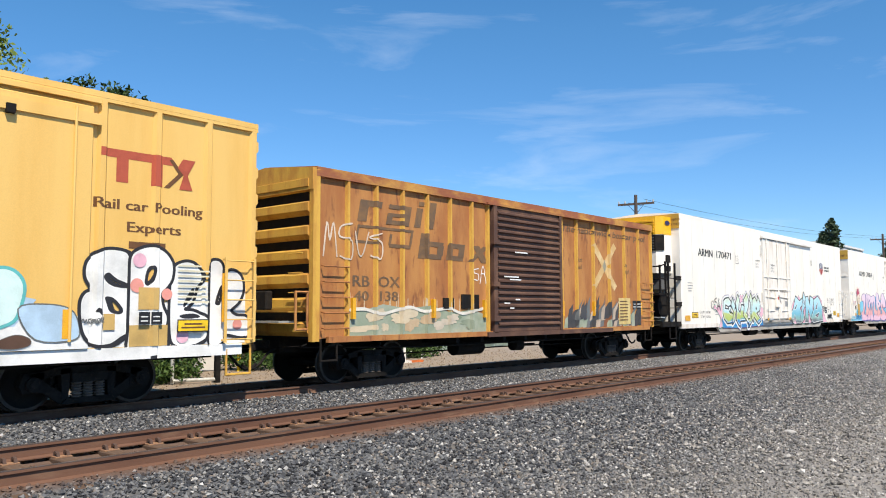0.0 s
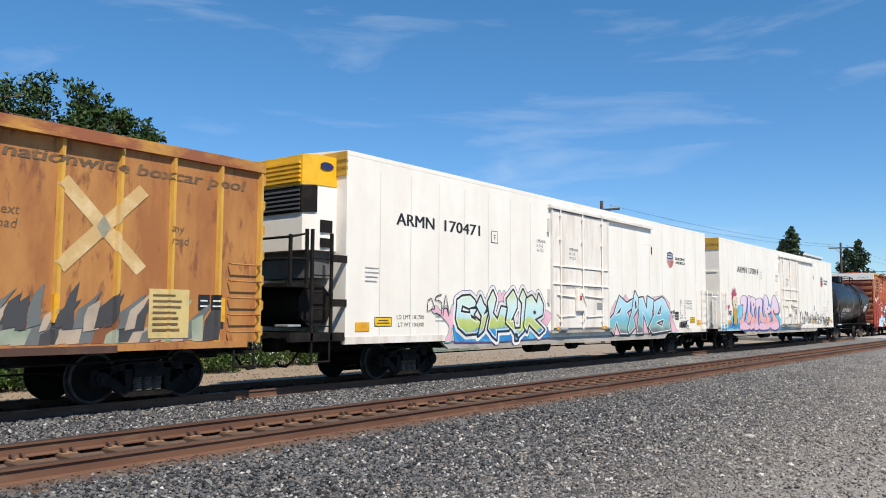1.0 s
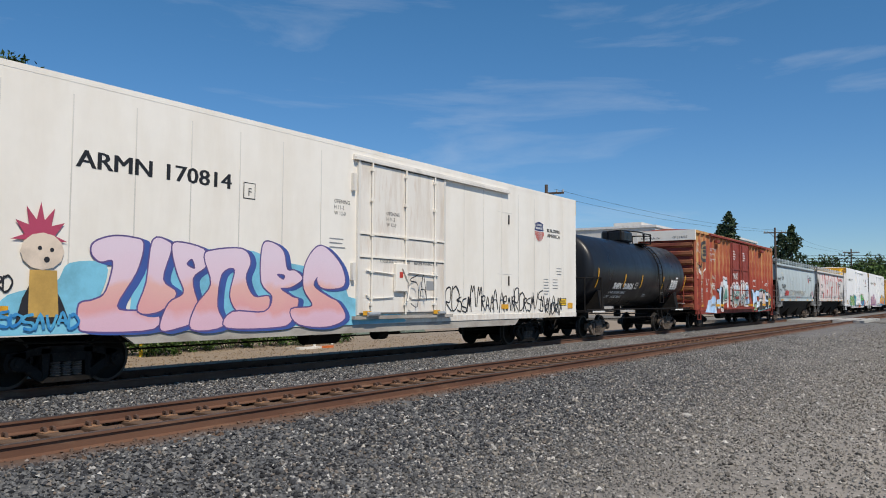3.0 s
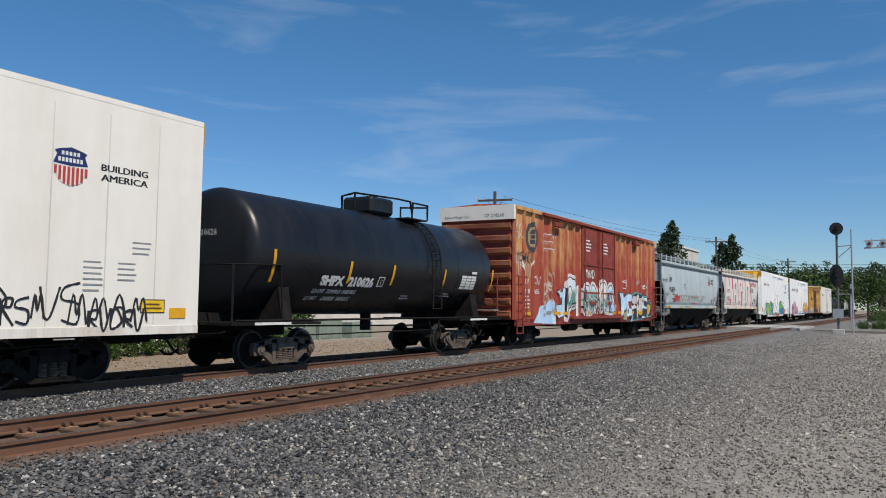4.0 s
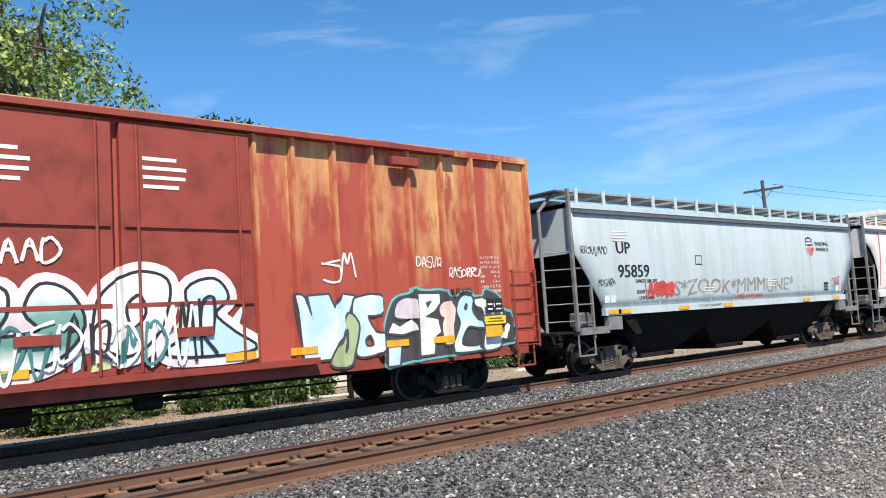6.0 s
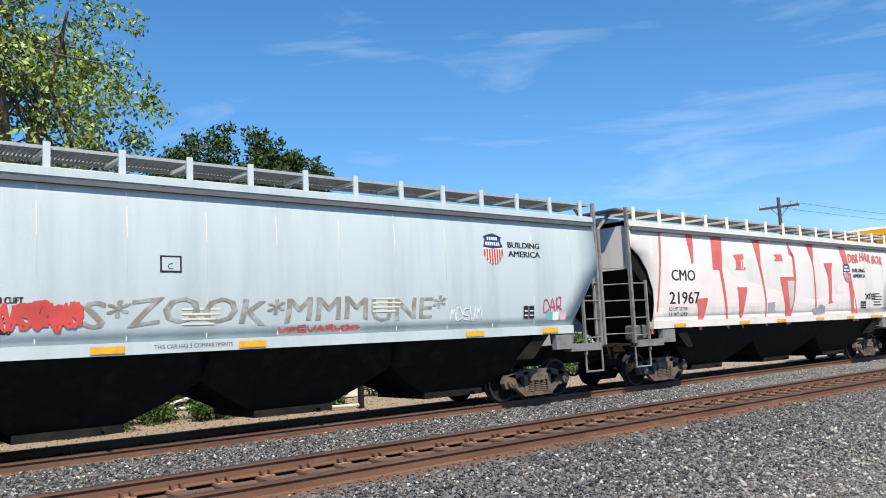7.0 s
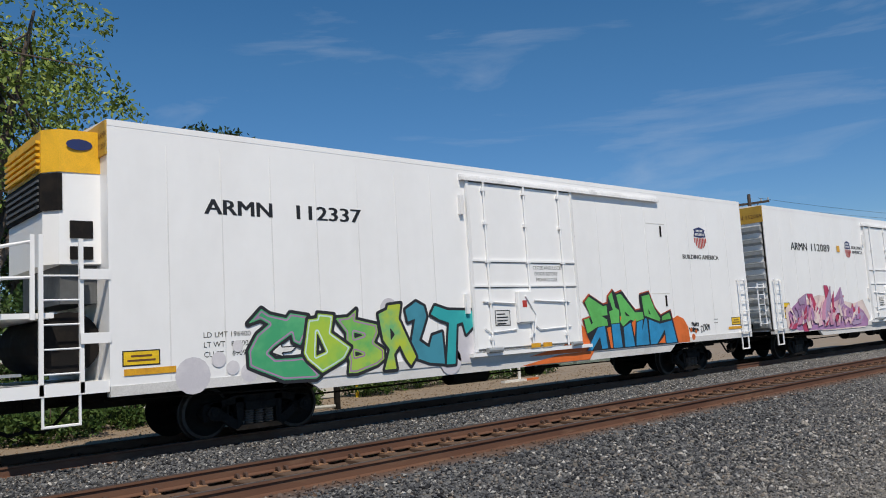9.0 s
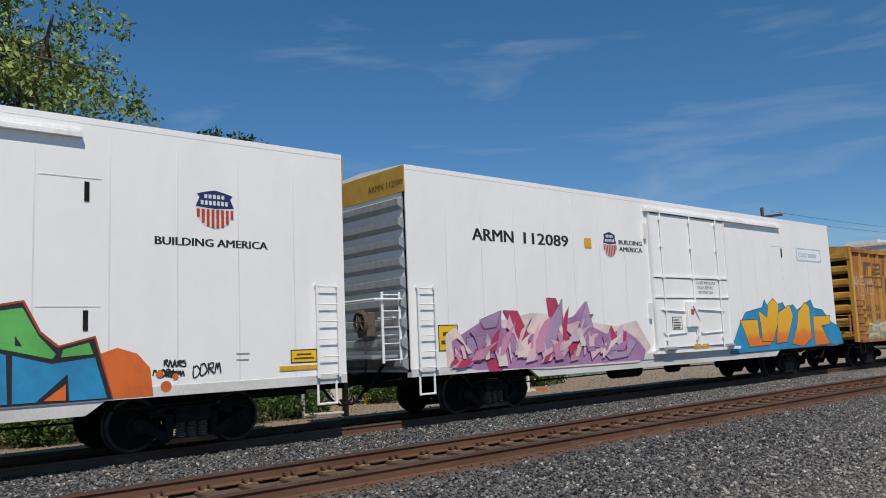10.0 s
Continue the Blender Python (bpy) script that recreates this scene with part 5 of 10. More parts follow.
    for k in range(26):
        x = 1.0 + 4.7 * rnd.random()
        paint_on(car, "paint_drip", [[(x, 1.5), (x + 0.03, 1.5), (x + 0.025, 1.7 + 0.3 * rnd.random()), (x + 0.005, 1.7 + 0.2 * rnd.random())]], cream, y, lift=0.0045)
    crest = [(0.95 + 0.48 * k, 1.62 + 0.06 * math.sin(2.1 * k) + 0.03 * math.sin(5.3 * k)) for k in range(11)]
    glyph(car, 6, spray("cream_line", (0.70, 0.66, 0.58)), crest + [(a, b - 0.07) for a, b in crest[::-1]], width=0.0, soft=True, y=y, lift=0.012)
    part("patch_plate", boxes((4.05, 4.45, -yin - 0.03, -yin, 1.62, 1.88), (4.75, 5.45, -yin - 0.03, -yin, 1.62, 1.98)), "frame_black", car)
    scribble(car, 0.2, 2.0, 2.65, 3.45, spray("thin_white", (0.62, 0.52, 0.42)), y, 16, 0.022, seed=4, lift=0.010)
    scribble(car, 5.15, 5.8, 2.25, 2.75, W, y, 12, 0.014, seed=6, lift=0.010)
    for k, (zz, w) in enumerate(((2.45, 0.9), (2.38, 0.7), (1.85, 0.3), (1.75, 0.35), (1.62, 0.25), (3.12, 0.8))):
        bars(door, d0 + 0.35 + 0.25 * (k % 3), zz, w, 1, 0.1, 0.035, "ink_white", -HALF - 0.086)
    for k in range(22):
        x = d1 + 0.3 + (L - d1 - 1.4) * k / 22
        mt = rnd.choice([spray("rusty_white", (0.45, 0.36, 0.28)), spray("rust_patch", (0.24, 0.09, 0.04)), spray("sage", (0.3, 0.33, 0.28)), spray("charcoal", (0.06, 0.06, 0.065)), spray("slate", (0.14, 0.15, 0.15))])
        paint_on(car, "graffiti_patch", [shard(rnd, x, 1.05, rnd.uniform(0.3, 0.6), rnd.uniform(0.3, 0.85), rnd.uniform(-0.2, 0.3))], mt, y, lift=0.005 + 0.0004 * k)
    for k in range(16):
        x = d1 + 0.7 + (L - d1 - 3.2) * k / 16
        mt = (spray("charcoal", (0.06, 0.06, 0.065)), spray("slate", (0.14, 0.15, 0.15)), spray("rusty_white", (0.45, 0.36, 0.28)), spray("charcoal", (0.06, 0.06, 0.065)))[k % 4]
        paint_on(car, "graffiti_patch", [shard(rnd, x, 1.22 + 0.1 * rnd.random(), rnd.uniform(0.14, 0.34), rnd.uniform(0.5, 0.78), rnd.uniform(-0.1, 0.28))], mt, y, lift=0.015 + 0.0004 * k)
    paint_on(car, "panel", [rect(L - 2.42, L - 1.62, 1.12, 1.98)], spray("pale_panel", (0.62, 0.48, 0.20)), y, lift=0.024)
    bars(car, L - 2.35, 1.85, 0.6, 7, 0.1, 0.035, "ink_faded", y, lift=0.03)
    stencil_block(car, L - 1.42, 1.62, 0.52, 0.28, y)
    for x in (1.02, 3.62, 5.62, d1 + 0.12, d1 + 1.95, L - 0.98):
        part("reflector", boxes((x, x + 0.09, -HALF - 0.01, -yin, 1.4, 1.85)), "reflector", car)
    add_ladder(car, 0.18, 0.85, 1.15, 2.55, "rail_ochre", -HALF + 0.02, 5, stiles=False)
    add_ladder(car, L - 0.80, L - 0.12, 1.15, 2.55, "rail_ochre", -HALF + 0.02, 5, stiles=False)
    add_step(car, 0.18, 0.62, 0.55, 1.0, "truck", -HALF + 0.05)
    add_step(car, L - 0.62, L - 0.15, 0.55, 1.0, "truck", -HALF + 0.05)
    add_underframe(car, L, (2.1, L - 2.1))
    return car


def cp_boxcar(X0, L):
    car = car_at("boxcar", X0, "tall weathered red boxcar with rust streaks, twin doors and graffiti", "boxcar")
    yin, top = 1.47, 5.18
    box_shell(car, L, 1.0, top, yin, "cp_red")
    roof_panel(car, L, top + 0.06, HALF, 0.10, "cp_red")
    for s in (-1, 1):
        y0, y1 = sorted((s * yin, s * HALF))
        part("top_rail", boxes((0.0, L, y0, y1, top - 0.08, top - 0.044)), "cp_red", car)
        part("side_sill", boxes((0.3, L - 0.3, min(s * (yin - 0.06), s * (yin + 0.004)), max(s * (yin - 0.06), s * (yin + 0.004)), 0.77, 1.02)), "cp_red_plain", car)
    d0, d1 = 6.85, 11.4
    n0, n1 = 8, 8
    xs = [0.05] + [d0 * k / n0 for k in range(1, n0)] + [d0 - 0.12, d1 + 0.12] + [d1 + (L - d1) * k / n1 for k in range(1, n1)] + [L - 0.05]
    posts(car, xs, 1.0, top - 0.07, yin, HALF, "cp_red", 0.07)
    xc = (d0 + d1) / 2
    prof = knees(L, yin, HALF, [x for x in xs if not d0 - 0.2 < x < d1 + 0.2], 0.07, [(d0, xc - 0.06, -HALF - 0.04), (xc + 0.06, d1, -HALF - 0.04)])
    end_wall(car, 0.0, -1, 1.0, top - 0.45, yin, "cp_red_plain", 8, "cp_end", 0.13)
    end_wall(car, L, 1, 1.0, top - 0.02, yin, "cp_red_plain", 8, "cp_end", 0.03)
    part("end_plate", boxes((-0.13, 0.02, -HALF, HALF, top - 0.48, top + 0.06)), "white", car, "off-white end band")
    letters_end(car, "Excess Height Car", -0.131, 1.35, top - 0.38, 0.10, "ink")
    letters_end(car, "CP 218265", -0.131, -0.35, top - 0.38, 0.13, "ink")
    part("brake_step", boxes((-0.6, -0.12, -1.0, 0.6, 1.33, 1.37)), "galv", car)
    part("end_ladder", rods([(-0.2, -0.95, 1.0), (-0.2, -0.95, 2.6)], 0.025), "cp_red_plain", car)
    for z in (1.15, 1.5, 1.85, 2.2, 2.55):
        part("end_grab", rods([(-0.2, -1.45, z), (-0.2, -0.95, z)], 0.016, 6), "cp_red_plain", car)
    part("end_panel", boxes((-0.16, -0.02, -0.4, 0.5, 1.5, 2.1)), "frame_black", car)
    for a, b in ((d0, (d0 + d1) / 2 - 0.06), ((d0 + d1) / 2 + 0.06, d1)):
        door = part("door", boxes((a, b, -HALF - 0.04, -yin, 1.08, top - 0.16), bevel=0.015), "cp_red_plain", car)
        for x in (a + 0.25, b - 0.25):
            part("door_rod", rods([(x, -HALF - 0.08, 1.1), (x, -HALF - 0.08, top - 0.2)], 0.026), "cp_red_plain", door)
        for z in (2.1, 3.35):
            part("door_bar", boxes((a + 0.05, b - 0.05, -HALF - 0.075, -HALF - 0.04, z, z + 0.07)), "cp_red_plain", door)
        part("door_gear", boxes(((a + b) / 2 - 0.3, (a + b) / 2 + 0.3, -HALF - 0.12, -HALF - 0.04, 1.6, 1.75)), "cp_red_plain", door)
        bars(door, a + 0.35, top - 0.75, 0.75, 4, 0.15, 0.06, "ink_white", -HALF - 0.041)
    part("door_track", boxes((d0 - 4.4, d1 + 4.75, -HALF - 0.11, -yin, top - 0.09, top + 0.01)), "cp_red_plain", car)
    part("door_sill", boxes((d0 - 1.2, d1 + 1.2, -HALF - 0.09, -yin, 0.98, 1.09)), "cp_red_plain", car)
    for x in (3.5, L - 4.05):
        part("door_stop_box", boxes((x, x + 0.66, -HALF - 0.16, -HALF, 4.74, 4.92), bevel=0.02), "cp_red_plain", car)
    y = prof
    # round emblem and the railway's name as plain bars
    paint_on(car, "emblem", [[(1.70 + 0.56 * math.cos(k * 0.3142) * (1.06 if k % 2 else 1), 4.16 + 0.56 * math.sin(k * 0.3142) * (1.06 if k % 2 else 1)) for k in range(20)]], spray("charcoal", (0.06, 0.06, 0.065)), y, lift=0.012)
    paint_on(car, "emblem", [[(1.70 + 0.40 * math.cos(k * 0.5236), 4.16 + 0.40 * math.sin(k * 0.5236)) for k in range(12)]], spray("emblem_tan", (0.38, 0.27, 0.14)), y, lift=0.016)
    for s in (rect(1.50, 1.90, 3.90, 4.06), rect(1.57, 1.83, 4.10, 4.24), [(1.46, 4.28), (1.94, 4.28), (1.70, 4.48)]):
        paint_on(car, "emblem", [s], spray("charcoal", (0.06, 0.06, 0.065)), y, lift=0.020)
    for z, w in ((4.27, 1.62), (3.98, 1.22), (3.69, 1.42)):
        for k in range(int(w / 0.19)):
            a = 2.64 + k * 0.20
            paint_on(car, "name_bar", [[(a, z), (a + 0.035, z), (a + 0.035, z + (0.20 if k == 0 else 0.15)), (a, z + (0.20 if k == 0 else 0.15))], rect(a + 0.05, a + 0.15, z + 0.11, z + 0.15)], "ink_white", y, lift=0.012)
    letters(car, "218", 1.0, 1.98, 0.19, "ink_white", y, width=0.51, bold=0.01, lift=0.012)
    letters(car, "265", 1.83, 1.98, 0.19, "ink_white", y, width=0.55, bold=0.01, lift=0.012)
    letters(car, "CP", 1.08, 2.36, 0.19, "ink_white", y, width=0.36, bold=0.01, slant=0.2, lift=0.012)
    bars(car, 1.05, 1.85, 0.5, 4, 0.14, 0.05, "ink_white", y, lift=0.012)
    for k, line in enumerate(("Exh 17-0  W 10-2", "Exw 10-8  H 15-0", "Ew 9-7  H 16-10", "IL      60-6", "IW       9-7", "IH      13-1", "Empty CG 5-2", "Cu Ft   7630")):
        letters(car, line, 16.82, 2.90 - k * 0.105, 0.062, "ink_white", y, width=0.62, lift=0.012)
    W, K = spray("white", (0.78, 0.78, 0.76)), spray("black", (0.02, 0.02, 0.025))
    sky, mint, grey = spray("sky_blue", (0.42, 0.62, 0.85), (0.7, 0.78, 0.85)), spray("mint", (0.35, 0.60, 0.52), (0.6, 0.68, 0.45)), spray("mid_grey", (0.30, 0.31, 0.32))
    rnd = random.Random(2)
    CHAR = spray("charcoal", (0.06, 0.06, 0.065))
    MIXED = bands("pale_bands", [(1.0, (0.60, 0.62, 0.44)), (1.35, (0.72, 0.74, 0.70)), (1.6, (0.10, 0.26, 0.22)), (2.0, (0.16, 0.34, 0.30)), (2.3, (0.66, 0.74, 0.80))])
    CP_RIMS = [(0.13, spray("shell_white", (0.76, 0.66, 0.66))), (0.03, W)]
    for k in range(34):
        x = 6.4 + 4.6 * k / 34 + rnd.uniform(-0.15, 0.15)
        mt = rnd.choice([sky, sky, mint, W, W, grey, K, spray("pale_mix", (0.62, 0.68, 0.66)), spray("lime_wash", (0.55, 0.62, 0.30)), spray("deep_teal", (0.06, 0.22, 0.22))])
        h = rnd.uniform(0.35, 1.05)
        paint_on(car, "graffiti_patch", [shard(rnd, x, 1.10 + rnd.uniform(0, 1.1 - h), rnd.uniform(0.12, 0.34), h, rnd.uniform(-0.12, 0.16))], mt, y, lift=0.006 + 0.0003 * k)
    glyph(car, 0, CHAR, [(14.19, 0.81), (14.18, 1.46), (14.36, 1.94), (14.54, 2.12), (14.88, 2.19), (14.93, 2.28), (15.26, 2.23), (15.74, 2.23), (15.83, 2.11), (16.11, 2.09), (16.25, 2.17), (16.53, 2.18), (16.6, 2.08), (16.87, 2.09), (16.98, 2.22), (17.36, 2.07), (17.42, 1.84), (17.62, 1.62), (17.63, 1.05), (14.85, 0.86)], y=y, width=0.045, edge=spray("teal", (0.10, 0.45, 0.45)), lift=0.012, soft=True)
    glyph(car, 1, spray("pale_lilac", (0.66, 0.58, 0.62)), [(14.45, 1.83), (14.56, 2.03), (14.8, 2.1), (15.01, 2.01), (15.01, 1.72), (14.87, 1.69), (14.51, 1.72)], y=y, width=0.045, edge=CHAR, lift=0.024, soft=True)
    glyph(car, 1, W, [(14.39, 1.63), (14.55, 1.54), (14.87, 1.68), (14.95, 1.46), (14.62, 1.39), (14.27, 1.44)], y=y, width=0.045, edge=CHAR, lift=0.024)
    glyph(car, 1, sky, [(14.27, 1.28), (14.58, 1.27), (14.5, 0.8), (14.24, 0.8)], y=y, width=0.045, edge=CHAR, lift=0.024)
    glyph(car, 2, W, [(15.01, 2.17), (15.63, 2.16), (15.63, 1.98), (15.47, 1.82), (15.2, 1.71), (15.55, 1.64), (15.61, 1.38), (15.46, 1.31), (15.4, 0.95), (15.04, 0.94), (15.03, 1.55)], [[(15.25, 2), (15.43, 2.04), (15.29, 1.87)]], y=y, width=0.045, edge=CHAR, lift=0.024)
    glyph(car, 3, spray("shell_pink", (0.72, 0.56, 0.50)), [(15.62, 1.9), (15.83, 2.01), (16.01, 1.92), (16.04, 1.75), (15.9, 1.27), (15.85, 1.14), (15.71, 1.15), (15.67, 1.51), (15.73, 1.67), (15.64, 1.72)], y=y, width=0.045, edge=CHAR, lift=0.024, soft=True)
    glyph(car, 4, sky, [(16.09, 1.79), (16.19, 2.04), (16.43, 2.13), (16.55, 2.01), (16.51, 1.77), (16.75, 1.43), (16.37, 1.46), (16.16, 1.09), (16.58, 1.02), (16.72, 1.08), (16.7, 0.95), (15.98, 0.95), (15.95, 1.1), (16.17, 1.52)], [[(16.28, 1.84), (16.34, 1.95), (16.4, 1.91), (16.35, 1.79)]], y=y, width=0.045, edge=CHAR, lift=0.024, soft=True)
    glyph(car, 5, W, [(16.6, 1.98), (16.86, 2.02), (17.36, 1.85), (17.43, 1.76), (17.29, 1.26), (17.55, 1.47), (17.51, 1.15), (17.34, 1.16), (17.26, 0.97), (16.74, 0.95), (16.75, 1.25), (16.84, 1.61)], y=y, width=0.045, edge=CHAR, lift=0.024, soft=True)
    glyph(car, 2, sky, [(13.61, 2.14), (13.98, 2.18), (14.17, 2.01), (14.02, 1.81), (13.79, 1.78), (13.97, 1.46), (14.12, 1.41), (14.16, 1.21), (13.96, 1.06), (13.52, 1.07), (13.61, 1.52), (13.47, 1.8), (13.5, 2.08)], [[(13.71, 1.35), (13.85, 1.43), (13.92, 1.23), (13.74, 1.2)]], y=y, width=0.045, edge=CHAR, lift=0.024, soft=True)
    glyph(car, 1, sky, [(12.23, 2.22), (12.42, 2.18), (12.61, 1.71), (12.51, 2.19), (12.94, 2.21), (13.07, 1.94), (13.2, 2.21), (13.51, 2.17), (13.32, 1.78), (13.18, 1.52), (13, 1.04), (12.32, 1.04)], y=y, width=0.045, edge=CHAR, lift=0.024)
    glyph(car, 3, spray("olive_wash", (0.36, 0.44, 0.24)), [(13.35, 1.83), (13.53, 1.72), (13.57, 1.53), (13.45, 1.11), (13.34, 0.89), (12.94, 0.94), (13.18, 1.36)], [[(13.29, 1.55), (13.35, 1.5), (13.31, 1.16), (13.17, 1.14)]], y=y, width=0.045, edge=CHAR, lift=0.024, soft=True)
    glyph(car, 1, MIXED, [(5.11, 1.12), (5.17, 2.31), (5.44, 2.67), (5.8, 2.73), (6.1, 2.48), (6.2, 2.04), (6.02, 1.73), (5.71, 1.5), (5.47, 1.42), (5.42, 1.11)], [[(5.44, 2.16), (5.6, 2.37), (5.8, 2.37), (5.91, 2.01), (5.64, 1.63), (5.5, 1.74)]], rims=CP_RIMS, y=y, width=0.05, edge=K, lift=0.02, soft=True)
    glyph(car, 2, W, [(5.44, 2.21), (5.63, 2.5), (5.9, 2.52), (6.12, 2.18), (5.86, 2.23), (5.67, 2.01), (5.6, 2.17)], y=y, width=0.0, edge=K, lift=0.02, soft=True)
    glyph(car, 2, W, [(6.42, 2.42), (6.82, 2.45), (6.74, 1.02), (6.35, 1.02), (6.39, 1.74), (6.1, 1.52), (5.81, 1.26), (6.1, 1.74), (6.42, 2.02)], y=y, width=0.03, edge=K, lift=0.02, soft=False)
    glyph(car, 3, MIXED, [(7.01, 2.25), (7.28, 2.42), (7.55, 2.38), (7.55, 2.04), (7.37, 1.74), (8.01, 1.81), (7.82, 2.1), (8.01, 2.46), (8.39, 2.35), (8.59, 1.87), (8.2, 1.39), (7.46, 1.23), (6.93, 1.41)], [[(7.19, 2.03), (7.37, 2.15), (7.28, 1.92)]], rims=CP_RIMS, y=y, width=0.05, edge=K, lift=0.02, soft=True)
    glyph(car, 4, W, [(9, 2.43), (9.41, 2.63), (9.85, 2.51), (9.84, 2.07), (9.62, 1.62), (9.2, 1.38), (8.79, 1.63), (8.79, 2.12)], [[(9.2, 2.12), (9.43, 2.32), (9.54, 2), (9.3, 1.75)]], rims=CP_RIMS, y=y, width=0.05, edge=K, lift=0.02, soft=True)
    glyph(car, 5, sky, [(10.18, 2.34), (10.64, 2.51), (10.87, 2.22), (10.63, 1.95), (10.98, 1.62), (11.34, 1.35), (10.51, 1.29), (9.84, 1.37), (10.29, 1.75)], rims=CP_RIMS, y=y, width=0.05, edge=K, lift=0.02, soft=True)
    glyph(car, 1, sky, [(4.23, 1.04), (4.15, 1.54), (4.35, 1.59), (4.21, 2.13), (4.36, 2.29), (4.48, 2.09), (4.83, 2.1), (4.97, 2.36), (5.08, 2.26), (5.05, 1.12)], [[(4.35, 1.84), (4.76, 1.89), (4.75, 1.58), (4.37, 1.56)]], y=y, width=0.03, edge=K, lift=0.02, soft=False)
    glyph(car, 0, sky, [(1.89, 0.86), (2.32, 1.21), (2.52, 1.54), (3.1, 1.57), (3.4, 1.78), (3.71, 1.87), (4.04, 1.66), (4.14, 0.78)], width=0.0, y=y, edge=W, lift=0.008)
    glyph(car, 0, grey, [(2.81, 1.54), (3.1, 1.51), (3.03, 1.36), (2.77, 1.38)], width=0.0, y=y, edge=W, lift=0.016)
    glyph(car, 0, grey, [(3.4, 1.78), (3.79, 1.84), (3.81, 1.71), (3.44, 1.65)], width=0.0, y=y, edge=W, lift=0.016)
    glyph(car, 0, grey, [(3.72, 1.41), (4.05, 1.38), (3.98, 1.22), (3.64, 1.28)], width=0.0, y=y, edge=W, lift=0.016)
    glyph(car, 0, grey, [(2.67, 1.2), (2.99, 1.23), (3.03, 1.1), (2.73, 1.07)], width=0.0, y=y, edge=W, lift=0.016)
    glyph(car, 0, grey, [(3.1, 1.3), (3.41, 1.33), (3.38, 1.18), (3.08, 1.15)], width=0.0, y=y, edge=W, lift=0.016)
    for k in range(9):
        a = 6.6 + 0.42 * k
        scribble(car, a, a + 0.7, 1.15, 1.9 + 0.4 * rnd.random(), (K, W, spray("deep_teal", (0.06, 0.22, 0.22)), W)[k % 4], y, 7, 0.03, seed=130 + k, lift=0.050 + 0.0005 * k)
    for k in range(9):
        a = 2.6 + 0.30 * (k % 5)
        scribble(car, a, a + 0.5, 1.15 + 0.42 * (k % 4), 1.75 + 0.42 * (k % 4), spray("thin_white", (0.62, 0.52, 0.42)), y, 9, 0.016, seed=170 + k, lift=0.012 + 0.0005 * k)
    for k, (a, b, z0, z1, rr) in enumerate(((0.2, 0.8, 3.9, 4.8, 0.014), (0.2, 0.9, 2.6, 3.7, 0.014), (0.9, 1.7, 2.6, 3.5, 0.014), (1.95, 2.5, 2.32, 2.75, 0.02), (2.9, 3.5, 1.9, 2.5, 0.02), (7.2, 8.3, 2.75, 3.25, 0.03), (12.8, 13.6, 2.4, 3.0, 0.025), (0.3, 1.6, 3.1, 3.6, 0.018), (15.08, 15.75, 2.70, 2.97, 0.014), (15.93, 16.8, 2.48, 2.72, 0.015))):
        scribble(car, a, b, z0, z1, K if k == 7 else W, y, 20, rr, seed=30 + k, lift=0.014)
    scribble(car, 15.9, 16.55, 2.08, 2.28, K, y, 10, 0.014, seed=44, lift=0.03)
    stencil_block(car, 16.83, 1.72, 0.48, 0.30, -HALF - 0.03)
    notice(car, 16.76, 1.47, 0.62, 0.18, -HALF - 0.04)
    amber(car, 16.77, 0.5, 1.2, 0.24, -HALF - 0.02)
    for x in (1.0, 3.9, 4.9, 7.3, 10.8, 12.1, 14.2, 15.4):
        amber(car, x, 0.55, 1.16, 0.13, y, lift=0.04)
    for a, b in ((0.12, 0.85), (L - 0.85, L - 0.12)):
        add_ladder(car, a, b, 0.9, 2.65, "cp_red_plain", -HALF, 6)
        add_step(car, a + 0.1, b - 0.1, 0.5, 0.95, "cp_red_plain", -HALF + 0.02)
    add_underframe(car, L, (2.3, L - 2.3))
    return car


def letters_end(car, words, x, y_left, z, height, material):
    """Words on an end that faces -x; they read towards -y."""
    cu = bpy.data.curves.new("lettering", "FONT")
    cu.body, cu.size, cu.resolution_u = words, height / 0.7, 1
    ob = bpy.data.objects.new("lettering", cu)
    me = bpy.data.meshes.new_from_object(ob)
    bpy.data.objects.remove(ob)
    bpy.data.curves.remove(cu)
    for v in me.vertices:
        v.co = (x - 0.004, y_left - v.co.x, z + v.co.y)
    return link("lettering", me, material, car)


